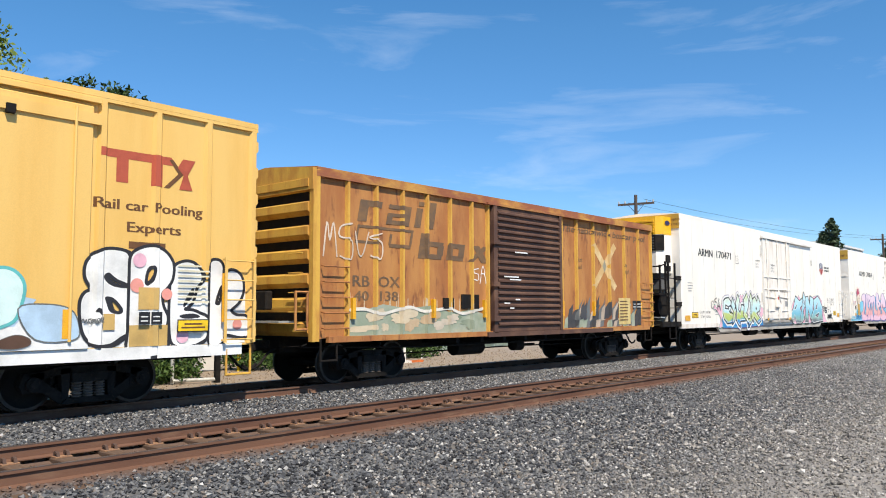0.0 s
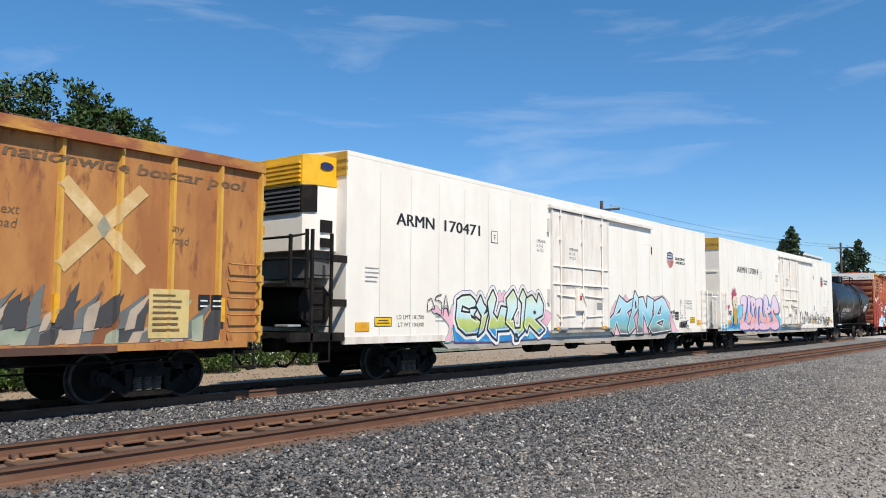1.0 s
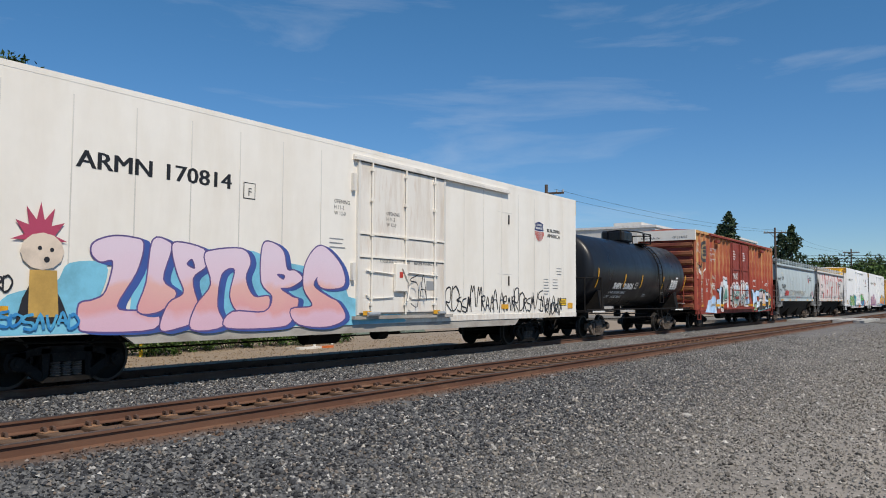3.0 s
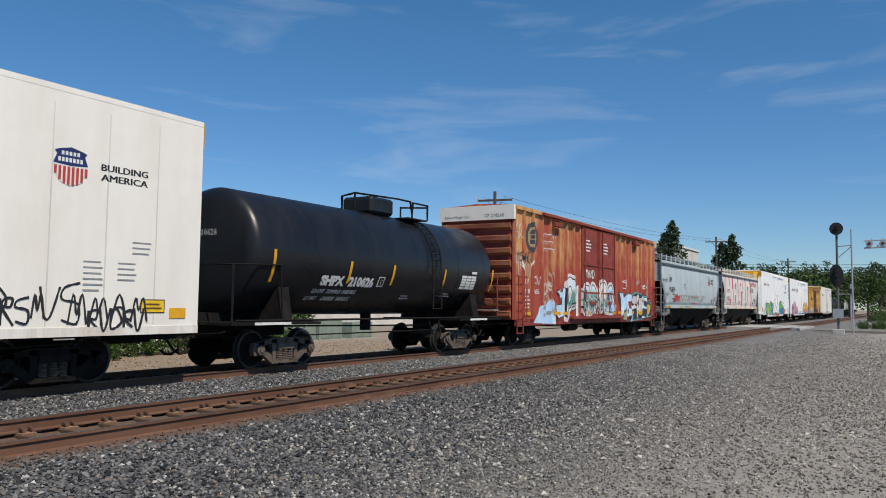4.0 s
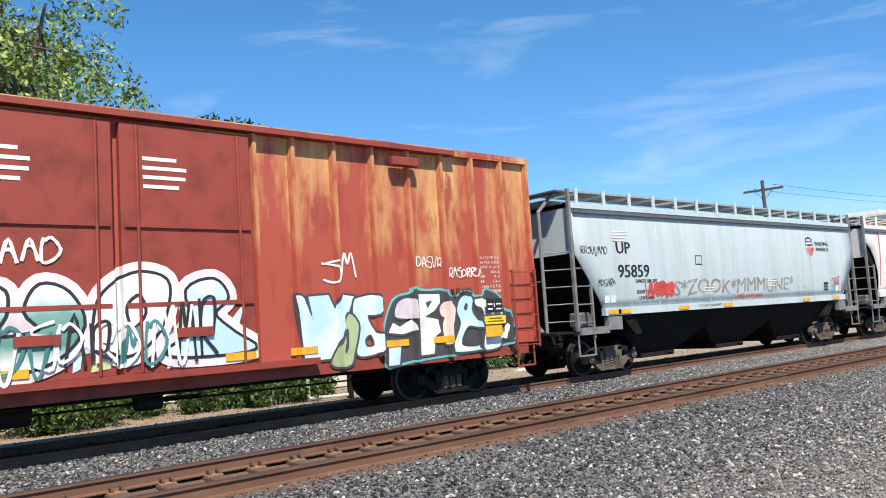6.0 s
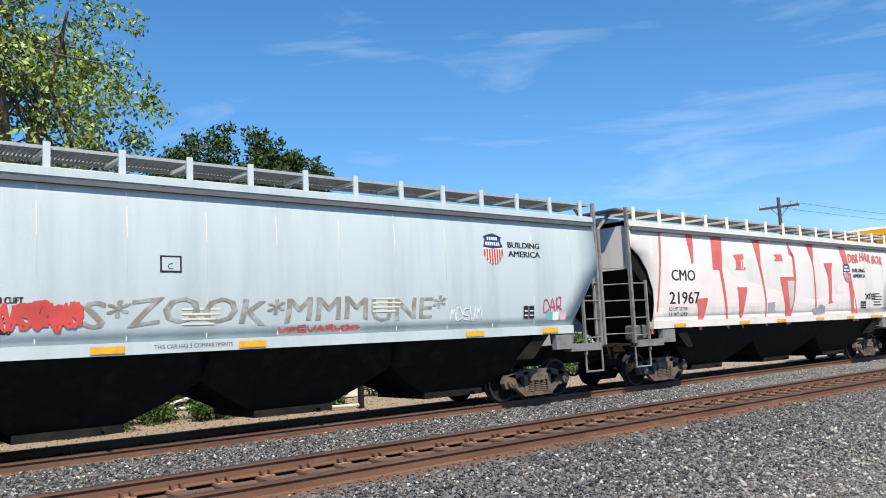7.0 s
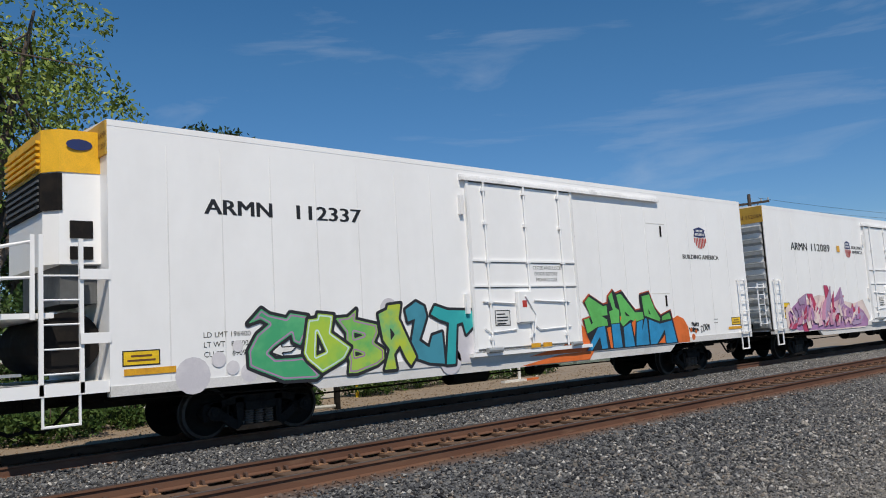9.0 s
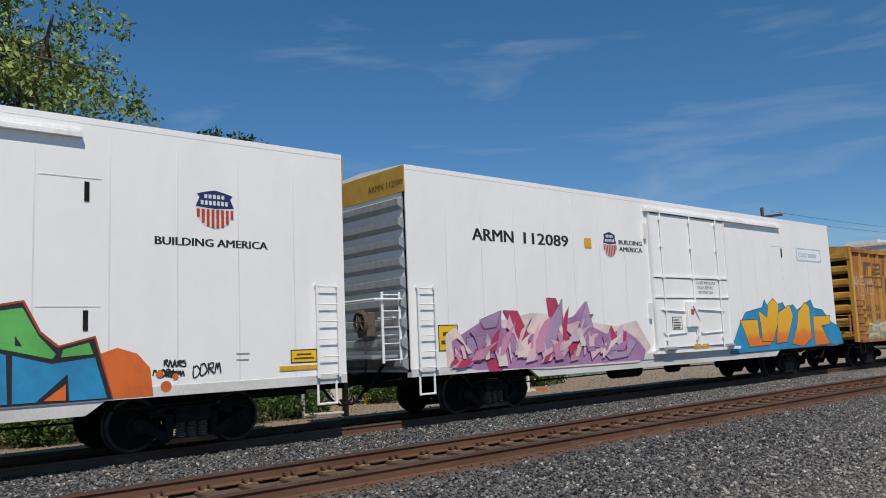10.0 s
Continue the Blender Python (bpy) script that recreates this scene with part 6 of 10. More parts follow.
# ---- refrigerator cars ----
def reefer(X0, L, number, plan, label):
    """plan: door (x0, x1), track end, white, end kind, words, emblem."""
    car = car_at("refrigerator_car", X0, label, "refrigerator car")
    white = plan["white"]
    top, foot = 5.20, 1.0
    box_shell(car, L, foot, top - 0.1, HALF, white, 0.10)
    roof_panel(car, L, top, HALF + 0.004, 0.10, white, 20)
    for s in (-1, 1):
        y0, y1 = sorted((s * 1.45, s * (HALF + 0.012)))
        part("side_sill", boxes((0.0, L, y0, y1, 0.90, 1.06)), "sill_pale" if white == "white_clean" else "white_grimy", car)
    part("deep_sill", prism(bmesh.new(), [(3.4, 0.90), (3.7, 0.70), (L - 4.6, 0.70), (L - 4.3, 0.90)], "y", -HALF + 0.01, -HALF + 0.09), "sill_pale" if white == "white_clean" else "sill_grimy", car)
    # panel seams, slightly proud
    xs = [plan["door"][0] * k / 8 for k in range(1, 8)] + [plan["door"][1] + (L - plan["door"][1]) * k / 8 for k in range(1, 8)]
    me = bpy.data.meshes.new("panel_seam")
    bm = boxes((-0.013, 0.013, -HALF - 0.004, -HALF + 0.02, 1.08, top - 0.3))
    bm.to_mesh(me)
    bm.free()
    for x in xs:
        link("panel_seam", me, plan.get("seam", white), car).location.x = x
    # ends
    for x, way in ((0.0, -1), (L, 1)):
        if plan["end"] == "ribbed" and way == -1:
            end_wall(car, x, way, foot, top - 0.55, HALF - 0.03, white, 9, "galv", 0.14)
        else:
            part("end_wall", boxes((min(x, x - way * 0.1), max(x, x - way * 0.1), -HALF + 0.1, HALF - 0.1, foot, top - 0.55)), white, car)
            if plan["end"] == "plain":
                part("end_ridge", boxes((min(x, x + way * 0.03), max(x, x + way * 0.03), -HALF + 0.1, HALF - 0.1, 3.6, 3.66), (min(x, x + way * 0.03), max(x, x + way * 0.03), -HALF + 0.1, HALF - 0.1, 2.6, 2.66)), white, car)
        part("end_band", boxes((min(x, x + way * 0.03), max(x, x + way * 0.03), -HALF, HALF, top - 0.56, top - 0.02)), "gold", car, "gold end band")
    if plan["end"] == "unit":
        letters_end(car, "ARMN", -0.031, -1.28, top - 0.28, 0.09, "ink_brown")
        letters_end(car, number, -0.031, -1.27, top - 0.45, 0.09, "ink_brown")
    else:
        letters_end(car, "ARMN " + number, -0.031, -0.35, top - 0.42, 0.14, "ink_brown")
    if plan["end"] == "plain":
        letters_end(car, "EXCESS HEIGHT CAR", -0.031, 1.2, top - 0.25, 0.12, "ink_brown")
        for k in range(4):
            bm = boxes((-0.035, -0.03, -0.1, 0.7, 3.2 - k * 0.28, 3.24 - k * 0.28))
            part("small_print", bm, "ink", car)
    # door
    d0, d1 = plan["door"]
    t1 = plan["track"]
    door = part("door", boxes((d0 + 0.12, d1, -HALF - 0.05, -HALF + 0.06, 1.16, 4.84), bevel=0.02), white if white == "white_clean" else "white_grimy", car)
    part("door_track", boxes((d0 - 0.1, t1, -HALF - 0.11, -HALF, 4.86, 4.93), (d0 - 0.1, t1, -HALF - 0.05, -HALF, 4.93, 4.99)), plan.get("seam", white), car)
    part("door_runner", boxes((d0 - 0.1, d1 + 0.35, -HALF - 0.13, -HALF, 1.02, 1.10)), white if white == "white_clean" else "sill_grimy", car)
    for x in (d0 + 0.55, (d0 + d1) / 2 + 0.06, d1 - 0.5):
        r = part("door_rod", rods([(x, -HALF - 0.09, 1.12), (x, -HALF - 0.09, 4.86)], 0.024 if x != d0 else 0.02), white, door)
        for z in (1.35, 2.15, 3.05, 3.9, 4.65):
            part("rod_guide", boxes((x - 0.06, x + 0.06, -HALF - 0.12, -HALF - 0.05, z, z + 0.07)), white, r)
    for z in (2.52, 3.08):
        part("door_bar", boxes((d0 + 0.1, d1 - 0.02, -HALF - 0.08, -HALF - 0.05, z, z + 0.045)), white, door)
    for a in (d1 - 0.03, d0 + 0.04):
        part("door_edge", boxes((a, a + 0.08, -HALF - 0.07, -HALF, 1.12, 4.86)), plan.get("seam", white), door)
    # dark strips drawn in for the shaded gap round the door
    for row in ((d0 + 0.095, d0 + 0.118, 1.14, 4.86), (d1 + 0.052, d1 + 0.075, 1.14, 4.86), (d0 + 0.12, d1, 4.842, 4.86), (d0 + 0.12, d1, 1.135, 1.158)):
        part("door_seal", boxes((row[0], row[1], -HALF - 0.052, -HALF + 0.01, row[2], row[3])), "dark_grey", car)
    # thin dark strip for the shade just below each door bar
    for z in (2.50, 3.06):
        part("door_joint", boxes((d0 + 0.13, d1 - 0.04, -HALF - 0.054, -HALF - 0.04, z, z + 0.014)), "dark_grey", door)
    xm = (d0 + d1) / 2
    part("lock_box", boxes((xm - 0.42, xm + 0.05, -HALF - 0.16, -HALF - 0.05, 1.7, 2.42), bevel=0.02), white, door)
    part("lock_handle", rods([(xm - 0.2, -HALF - 0.18, 2.3), (xm + 0.12, -HALF - 0.18, 1.85), (xm + 0.02, -HALF - 0.18, 1.45)], 0.022), white, door)
    part("lock_label", boxes((xm - 0.3, xm - 0.16, -HALF - 0.166, -HALF - 0.16, 2.05, 2.2)), "red", door)
    for a, b in ((d0 + 0.35, xm - 0.45), (xm + 0.2, d1 - 0.35)):
        part("brace_rod", rods([(a, -HALF - 0.08, 1.62), (a + 0.15, -HALF - 0.08, 1.52), (b, -HALF - 0.08, 1.56)], 0.016, 6), white, door)
        part("brace_rod", rods([(a, -HALF - 0.08, 2.2), (b, -HALF - 0.08, 2.14)], 0.02, 6), white, door)
    for z in (1.95, 4.1):
        part("door_hinge", boxes((d0 - 0.16, d0 - 0.06, -HALF - 0.09, -HALF, z, z + 0.42)), plan.get("seam", white), car)
    part("roller", rods([(d0 + 0.3, -HALF - 0.16, 1.14), (d0 + 0.75, -HALF - 0.16, 1.14)], 0.06, 10), "galv", door)
    part("roller", rods([(d1 - 0.45, -HALF - 0.16, 1.14), (d1 - 0.1, -HALF - 0.16, 1.14)], 0.05, 10), "galv", door)
    y = -HALF
    amber(car, d0 + 1.7 if white == "white_clean" else d0 + 0.15, 0.32, 1.12, 0.10, y - 0.14)
    amber(car, d0 + 2.1 if white == "white_clean" else d1 - 0.65, 0.32, 1.12, 0.10, y - 0.14)
    if white == "white_clean":
        for k, line in enumerate(("CLOSE AND LOCK", "DOOR BEFORE", "MOVING CAR")):
            letters(door, line, xm + 0.25 + 0.05 * k, 2.92 - 0.14 * k, 0.085, "ink", y - 0.05)
        paint_on(door, "data_label", [rect(xm - 1.1, xm - 0.62, 1.65, 2.0)], "ink", y - 0.05, lift=0.004)
        paint_on(door, "data_label", [rect(xm - 1.08, xm - 0.64, 1.67, 1.98)], "ink_white", y - 0.05, lift=0.007)
        bars(door, xm - 1.05, 1.9, 0.36, 4, 0.07, 0.025, "ink", y - 0.058)
    else:
        for k, line in enumerate(("OPENING", "H 11-3", "W 12-0")):
            letters(door, line, d0 + 1.15, 3.62 - 0.14 * k, 0.09, "ink", y - 0.05)
        letters(door, "CLOSE AND LOCK DOOR      BEFORE MOVING CAR", d0 + 0.9, 2.42, 0.07, "ink", y - 0.06, width=2.5)
        for k, line in enumerate(("OPENING", "H 11-3", "W 12-0")):
            letters(car, line, d0 - 0.75, 3.75 - 0.14 * k, 0.09, "ink", y)
        paint_on(door, "data_label", [rect(d1 - 0.85, d1 - 0.5, 1.75, 2.0)], spray("mid_grey", (0.30, 0.31, 0.32)), y - 0.05, lift=0.004)
    for z0 in (1.5, 3.45):
        part("hand_hole", boxes((t1 + 0.05, t1 + 0.12, y - 0.015, y + 0.02, z0 + 0.45, z0 + 0.75)), "frame_black", car)
        part("hatch", boxes((t1 - 0.6, t1 + 0.3, y - 0.006, y + 0.02, z0 + 0.80, z0 + 0.815)), "seam", car)
    # lettering
    wx, ww, nx, nw, wz, wh = plan["words"]
    letters(car, "ARMN", wx, wz, wh, "ink", y, width=ww, bold=0.016)
    letters(car, number, nx, wz, wh, "ink", y, width=nw, bold=0.016)
    ex, ez, ew, eh = plan["emblem"]
    shield(car, ex, ez, ew, eh, y)
    bx, bz, bh, bw, two = plan["slogan"]
    if two:
        letters(car, "BUILDING", bx, bz + bh * 1.5, bh, "ink", y, width=bw, bold=0.004)
        letters(car, "AMERICA", bx, bz, bh, "ink", y, width=bw, bold=0.004)
    else:
        letters(car, "BUILDING AMERICA", bx, bz, bh, "ink", y, width=bw, bold=0.004)
    for k, (a, w, z, h, kind) in enumerate(plan["notes"]):
        if kind == "notice":
            notice(car, a, z, w, h, y)
        elif kind == "amber":
            amber(car, a, w, z, h, y, lift=0.016)
        elif kind == "data":
            stencil_block(car, a, z, w, h, y)
        elif kind == "plate":
            paint_on(car, "plate_frame", [rect(a, a + w, z, z + h)], "ink", y, lift=0.004)
            paint_on(car, "plate_ground", [rect(a + 0.02, a + w - 0.02, z + 0.02, z + h - 0.02)], white, y, lift=0.007)
            letters(car, "F", a + 0.13, z + 0.07, 0.16, "ink", y, lift=0.010)
        elif kind == "bars":
            bars(car, a, z, w, int(h), 0.10, 0.022, "print_grey", y - 0.004, seed=k)
        else:
            letters(car, kind, a, z, h, "ink", y, width=w)
    # underframe first, end furniture after it
    tr = plan.get("trucks", (2.75, L - 2.75))
    add_underframe(car, L, tr)
    for a, b in plan["ladders"]:
        add_ladder(car, a, b, 1.02, 2.72, white, y, 6)
        add_step(car, a + 0.03, b - 0.03, 0.55, 1.0, "truck" if white == "white" else white, y)
    if plan["end"] == "unit":
        unit_end(car, plan["rail"], white)
    else:
        mt = plan["rail"]
        part("end_platform", boxes((-0.75, -0.1, -1.3, 1.3, 1.30, 1.36)), "galv", car)
        part("end_railing", rods([(-0.12, -1.5, 2.45), (-0.75, -1.45, 2.45), (-0.75, 0.3, 2.45)], 0.022, 6), mt, car)
        add_ladder(car, -0.55, -0.12, 1.2, 2.6, mt, -1.4, 5, out=0.02)
        hw = part("hand_brake", boxes((-0.34, -0.12, -0.62, -0.22, 1.72, 2.25), bevel=0.03), "truck_dusty", car, "brown hand brake housing")
        part("brake_wheel", lathe(bmesh.new(), [(-0.42, 0.20), (-0.39, 0.25), (-0.36, 0.25), (-0.36, 0.20)], 20, "x", (0, -0.42, 2.05), cap=False), "truck_dusty", hw)
        for a in range(3):
            part("spoke", rods([(-0.39, -0.42 - 0.22 * math.cos(a * 1.047), 2.05 - 0.22 * math.sin(a * 1.047)), (-0.39, -0.42 + 0.22 * math.cos(a * 1.047), 2.05 + 0.22 * math.sin(a * 1.047))], 0.014, 6), "truck_dusty", hw)
        part("brake_chain", rods([(-0.3, -0.42, 1.72), (-0.25, -0.40, 1.4), (-0.2, -0.3, 0.95)], 0.018, 6), "truck_dusty", car)
        part("end_hose", rods([(-0.1, -0.9, 1.25), (-0.35, -0.95, 1.0), (-0.5, -0.8, 0.7), (-0.45, -0.55, 0.62)], 0.03, 6), "frame_black", car)
        for zz in (1.75, 2.1):
            part("end_grab", rods([(-0.12, -1.3, zz), (-0.2, -1.3, zz), (-0.2, -0.8, zz), (-0.12, -0.8, zz)], 0.014, 6), mt, car)
    return car


def unit_end(car, rail, white):
    """The refrigeration unit, its fuel tank, platform and railings on the -x end."""
    u = part("cooling_unit", prism(bmesh.new(), [(0.02, -1.25), (0.02, 1.25), (-0.60, 1.20), (-0.78, 1.0), (-0.78, -1.0), (-0.60, -1.20)], "z", 2.95, 4.38), white, car, "white refrigeration unit casing")
    part("unit_head", prism(bmesh.new(), [(0.02, -1.26), (0.02, 1.26), (-0.60, 1.22), (-0.80, 1.0), (-0.80, -1.0), (-0.60, -1.22)], "z", 4.38, 5.05), "unit_yellow", u, "yellow unit top")
    part("unit_grille", prism(bmesh.new(), [(-0.56, -1.235), (-0.56, 1.235), (-0.62, 1.235), (-0.815, 1.01), (-0.815, -1.01), (-0.62, -1.235)], "z", 3.78, 4.36), "frame_black", u, "black louvred grille")
    for k in range(5):
        part("louvre", boxes((-0.86, -0.80, -0.95, 0.95, 4.45 + k * 0.10, 4.50 + k * 0.10)), "unit_yellow", u)
    for k in range(5):
        part("louvre", boxes((-0.84, -0.80, -0.95, 0.95, 3.84 + k * 0.10, 3.88 + k * 0.10)), "dark_grey", u)
    part("unit_slot", boxes((-0.79, -0.74, -0.9, 0.9, 4.44, 4.94)), "frame_black", u)
    bm = bmesh.new()
    bm.faces.new([bm.verts.new((-0.31 + 0.20 * math.cos(k * 0.5236), -1.262, 4.82 + 0.09 * math.sin(k * 0.5236))) for k in range(12)])
    part("unit_badge", bm, "navy", u)
    part("unit_panel", boxes((-0.45, -0.12, -1.262, -1.2, 3.35, 3.62), (-0.45, -0.12, -1.262, -1.2, 3.02, 3.22)), "frame_black", u)
    part("machinery", boxes((-0.55, 0.0, -1.05, 1.05, 2.35, 2.95)), "dark_grey", car)
    part("fuel_tank", rod(bmesh.new(), (-0.45, -1.1, 1.75), (-0.45, 1.1, 1.75), 0.48, 20), "frame_black", car, "black cylindrical fuel tank")
    part("platform", boxes((-1.55, 0.05, -1.45, 1.45, 1.08, 1.16)), rail, car)
    part("platform_beam", boxes((-1.55, 0.3, -1.56, -1.46, 0.98, 1.16)), rail, car)
    for x in (-1.5, -1.05):
        part("rail_post", boxes((x - 0.03, x + 0.03, -1.5, -1.44, 2.1 if x > -1.2 else 2.2, 3.35 if x > -1.2 else 3.2)), rail, car)
    part("rail_post", boxes((-1.53, -1.47, 1.4, 1.46, 1.1, 3.2)), rail, car)
    part("hand_rail", rods([(-1.5, 1.43, 3.15), (-1.5, -1.47, 3.15), (-1.05, -1.47, 3.25)], 0.022, 6), rail, car)
    part("hand_rail", rods([(-1.5, 1.43, 2.7), (-1.5, -1.47, 2.7), (-1.05, -1.47, 2.72)], 0.022, 6), rail, car)
    part("upper_platform", boxes((-1.55, -0.75, -1.45, 1.45, 2.12, 2.2)), rail, car)
    lad = part("end_ladder", boxes((-0.98, -0.92, -1.56, -1.50, 1.0, 3.35), (-0.42, -0.36, -1.56, -1.50, 1.0, 3.30)), rail, car)
    for k in range(5):
        part("rung", rods([(-0.95, -1.53, 1.3 + k * 0.36), (-0.39, -1.53, 1.3 + k * 0.36)], 0.016, 6), rail, lad)
    for z in (1.72, 2.68):
        part("bracket", boxes((-0.42, 0.02, -1.60, -1.55, z, z + 0.16)), rail, car)
    add_step(car, -0.93, -0.42, 0.55, 1.0, rail, -1.53)
    part("end_step", boxes((-1.56, -1.2, -1.5, -1.1, 1.3, 1.34)), "galv", car)


# ---- tank car ----
def tank_car(X0, L, label, marked=True, radius=1.50, zc=2.72):
    car = car_at("tank_car", X0, label, "tank car")
    a, b = 0.55, L - 0.55
    prof = [(a, 0.02), (a + 0.015, 0.5), (a + 0.05, 0.9), (a + 0.10, 1.2), (a + 0.17, 1.38), (a + 0.26, 1.47), (a + 0.36, radius), (b - 0.36, radius), (b - 0.26, 1.47), (b - 0.17, 1.38), (b - 0.10, 1.2), (b - 0.05, 0.9), (b - 0.015, 0.5), (b, 0.02)]
    smooth(part("tank", lathe(bmesh.new(), prof, 48, "x", (0, 0, zc)), "black", car), 50)
    for x in (2.8, 5.2, 7.4, 9.9):
        bm = lathe(bmesh.new(), [(x - 0.02, radius + 0.004), (x + 0.02, radius + 0.004)], 48, "x", (0, 0, zc), cap=False)
        part("weld_seam", bm, "black", car)
    bend = lambda z: -math.sqrt(max(0.01, (radius + 0.004) ** 2 - (z - zc) ** 2))
    xm = 6.9
    part("dome", boxes((xm - 0.55, xm + 0.62, -0.55, 0.55, zc + radius - 0.05, zc + radius + 0.46), bevel=0.08), "black", car)
    part("top_platform", boxes((xm + 0.8, xm + 1.9, -0.95, 0.95, zc + radius - 0.10, zc + radius - 0.06)), "frame_black", car)
    zt = zc + radius - 0.06
    for s in (-1,):
        part("top_railing", rods([(xm - 1.9, s * 0.95, zt), (xm - 1.9, s * 0.95, zt + 0.40), (xm + 0.2, s * 0.95, zt + 0.48), (xm + 0.9, s * 0.95, zt + 0.48), (xm + 1.0, s * 0.95, zt + 0.1)], 0.028), "frame_black", car)
        part("top_railing", rods([(xm + 1.0, s * 0.95, zt), (xm + 1.05, s * 0.95, zt + 0.46), (xm + 1.9, s * 0.95, zt + 0.46), (xm + 1.9, s * 0.95, zt)], 0.028), "frame_black", car)
    for x in (xm - 1.9, xm + 1.9):
        part("top_railing", rods([(x, -0.95, zt + 0.40), (x + (0.4 if x < xm else -0.4), -0.2, zt + 0.40), (x + (0.4 if x < xm else -0.4), -0.2, zt)], 0.028), "frame_black", car)
    # side ladder following the shell
    lad = None
    pts = [(-math.sin(t) * (radius + 0.07), zc + math.cos(t) * (radius + 0.07)) for t in [0.55 + k * 0.115 for k in range(10)]]
    pts += [(-radius - 0.10, z) for z in (2.2, 1.8, 1.4)]
    lad = part("side_ladder", rods([(8.15, ya, za) for ya, za in pts], 0.025, 6), "frame_black", car)
    part("stile", rods([(8.65, ya, za) for ya, za in pts], 0.025, 6), "frame_black", lad)
    for ya, za in pts:
        part("rung", rods([(8.15, ya, za), (8.65, ya, za)], 0.016, 6), "frame_black", lad)
    part("ladder_foot", rods([(8.1, -1.45, 1.15), (8.3, -1.5, 0.65), (8.75, -1.5, 0.65), (8.7, -1.45, 1.15)], 0.025, 6), "frame_black", car)
    # stub sills, bolsters and side rail
    for x0, x1 in ((0.0, 3.0), (L - 3.0, L)):
        part("stub_sill", boxes((x0, x1, -0.3, 0.3, 0.72, 1.28)), "frame_black", car)
        xb = (x0 + x1) / 2 + (0.3 if x0 == 0 else -0.3)
        part("bolster", prism(bmesh.new(), [(-1.45, 1.05), (1.45, 1.05), (1.3, 1.9), (0.9, 1.35), (-0.9, 1.35), (-1.3, 1.9)], "x", xb - 0.2, xb + 0.2), "frame_black", car)
        part("end_deck", boxes((x0, x1, -1.5, 1.5, 1.02, 1.08)), "frame_black", car)
        part("deck_mark", boxes((x0 + 0.7, x0 + 1.9, -1.507, -1.5, 1.02, 1.08)), "ink_white", car)
    part("side_rail", rods([(0.1, -1.5, 1.12), (L - 0.1, -1.5, 1.12)], 0.03, 6), "frame_black", car)
    part("end_railing", rods([(0.05, -1.45, 1.05), (0.05, -1.45, 2.35), (0.05, 1.45, 2.35), (0.05, 1.45, 1.05)], 0.026, 6), "frame_black", car)
    part("end_railing", rods([(0.05, -1.45, 2.35), (1.5, -1.5, 2.40), (1.6, -1.5, 1.1)], 0.02, 6), "frame_black", car)
    part("outlet", rods([(xm, 0, 1.3), (xm, 0, 0.75)], 0.16, 12), "frame_black", car)
    part("brake_pipe", rods([(2.6, -0.8, 0.9), (3.4, -0.8, 0.72), (L - 3.4, -0.8, 0.72), (L - 2.6, -0.8, 0.9)], 0.02, 6), "frame_black", car)
    part("brake_rod", rods([(2.6, -0.5, 0.95), (L - 2.6, -0.5, 0.85)], 0.025, 6), "frame_black", car)
    for x in (2.2, L - 2.2):
        add_truck(car, x, marked)
    add_coupler(car, 0.0, -1)
    add_coupler(car, L, 1)
    if marked:
        letters(car, "SHPX", 3.10, 1.99, 0.22, "ink_white", 0, width=0.98, bend=bend, bold=0.0205, slant=-0.12)
        letters(car, "210626", 4.24, 1.99, 0.22, "ink_white", 0, width=1.12, bend=bend, bold=0.0205, slant=-0.12)
        letters(car, "LD LMT  222400LB 100850KG", 2.95, 1.78, 0.10, "ink_white", 0, width=1.8, bend=bend, bold=0.006, slant=0.12)
        letters(car, "LT WT     63600LB  28850KG", 2.85, 1.60, 0.10, "ink_white", 0, width=1.8, bend=bend, bold=0.006, slant=0.12)
        paint_on(car, "class_plate", [rect(5.55, 5.84, 2.0, 2.27)], "ink_white", 0, bend=bend, lift=0.004)
        paint_on(car, "class_plate", [rect(5.58, 5.81, 2.03, 2.24)], "ink", 0, bend=bend, lift=0.008)
        letters(car, "C", 5.65, 2.06, 0.12, "ink_white", 0, bend=bend, lift=0.012)
        for x, w in ((1.25, 0.09), (4.15, 0.08), (6.15, 0.08), (9.0, 0.08), (L - 0.75, 0.09)):
            pts = [(x + w, 2.05 if x > 2 else 1.9), (x + w + 0.02, 2.62 if x > 2 else 2.95), (x, 2.62 if x > 2 else 2.95), (x - 0.02, 2.05 if x > 2 else 1.9)]
            if x in (1.25, L - 0.75):
                pts = [(x, 2.0), (x + w, 2.0), (x + w, 2.75), (x, 2.75)]
            paint_on(car, "reflector", [pts], "reflector", 0, bend=bend, lift=0.014)
        paint_on(car, "data_table", [rect(10.15 + c * 0.32, 10.45 + c * 0.32, 2.04 + r * 0.09, 2.115 + r * 0.09) for c in range(3) for r in range(5)] + [rect(10.75, 11.1, 2.54, 2.62)], "ink_white", 0, bend=bend, lift=0.006)
        bars(car, 7.0, 1.75, 0.5, 2, 0.07, 0.03, "ink_white", 0, bend=bend)
        bars(car, 9.2, 1.85, 0.6, 2, 0.07, 0.03, "ink_white", 0, bend=bend)
        letters_end(car, "SHPX 210626", a - 0.06, 0.75, 3.05, 0.15, "ink_white")
    return car


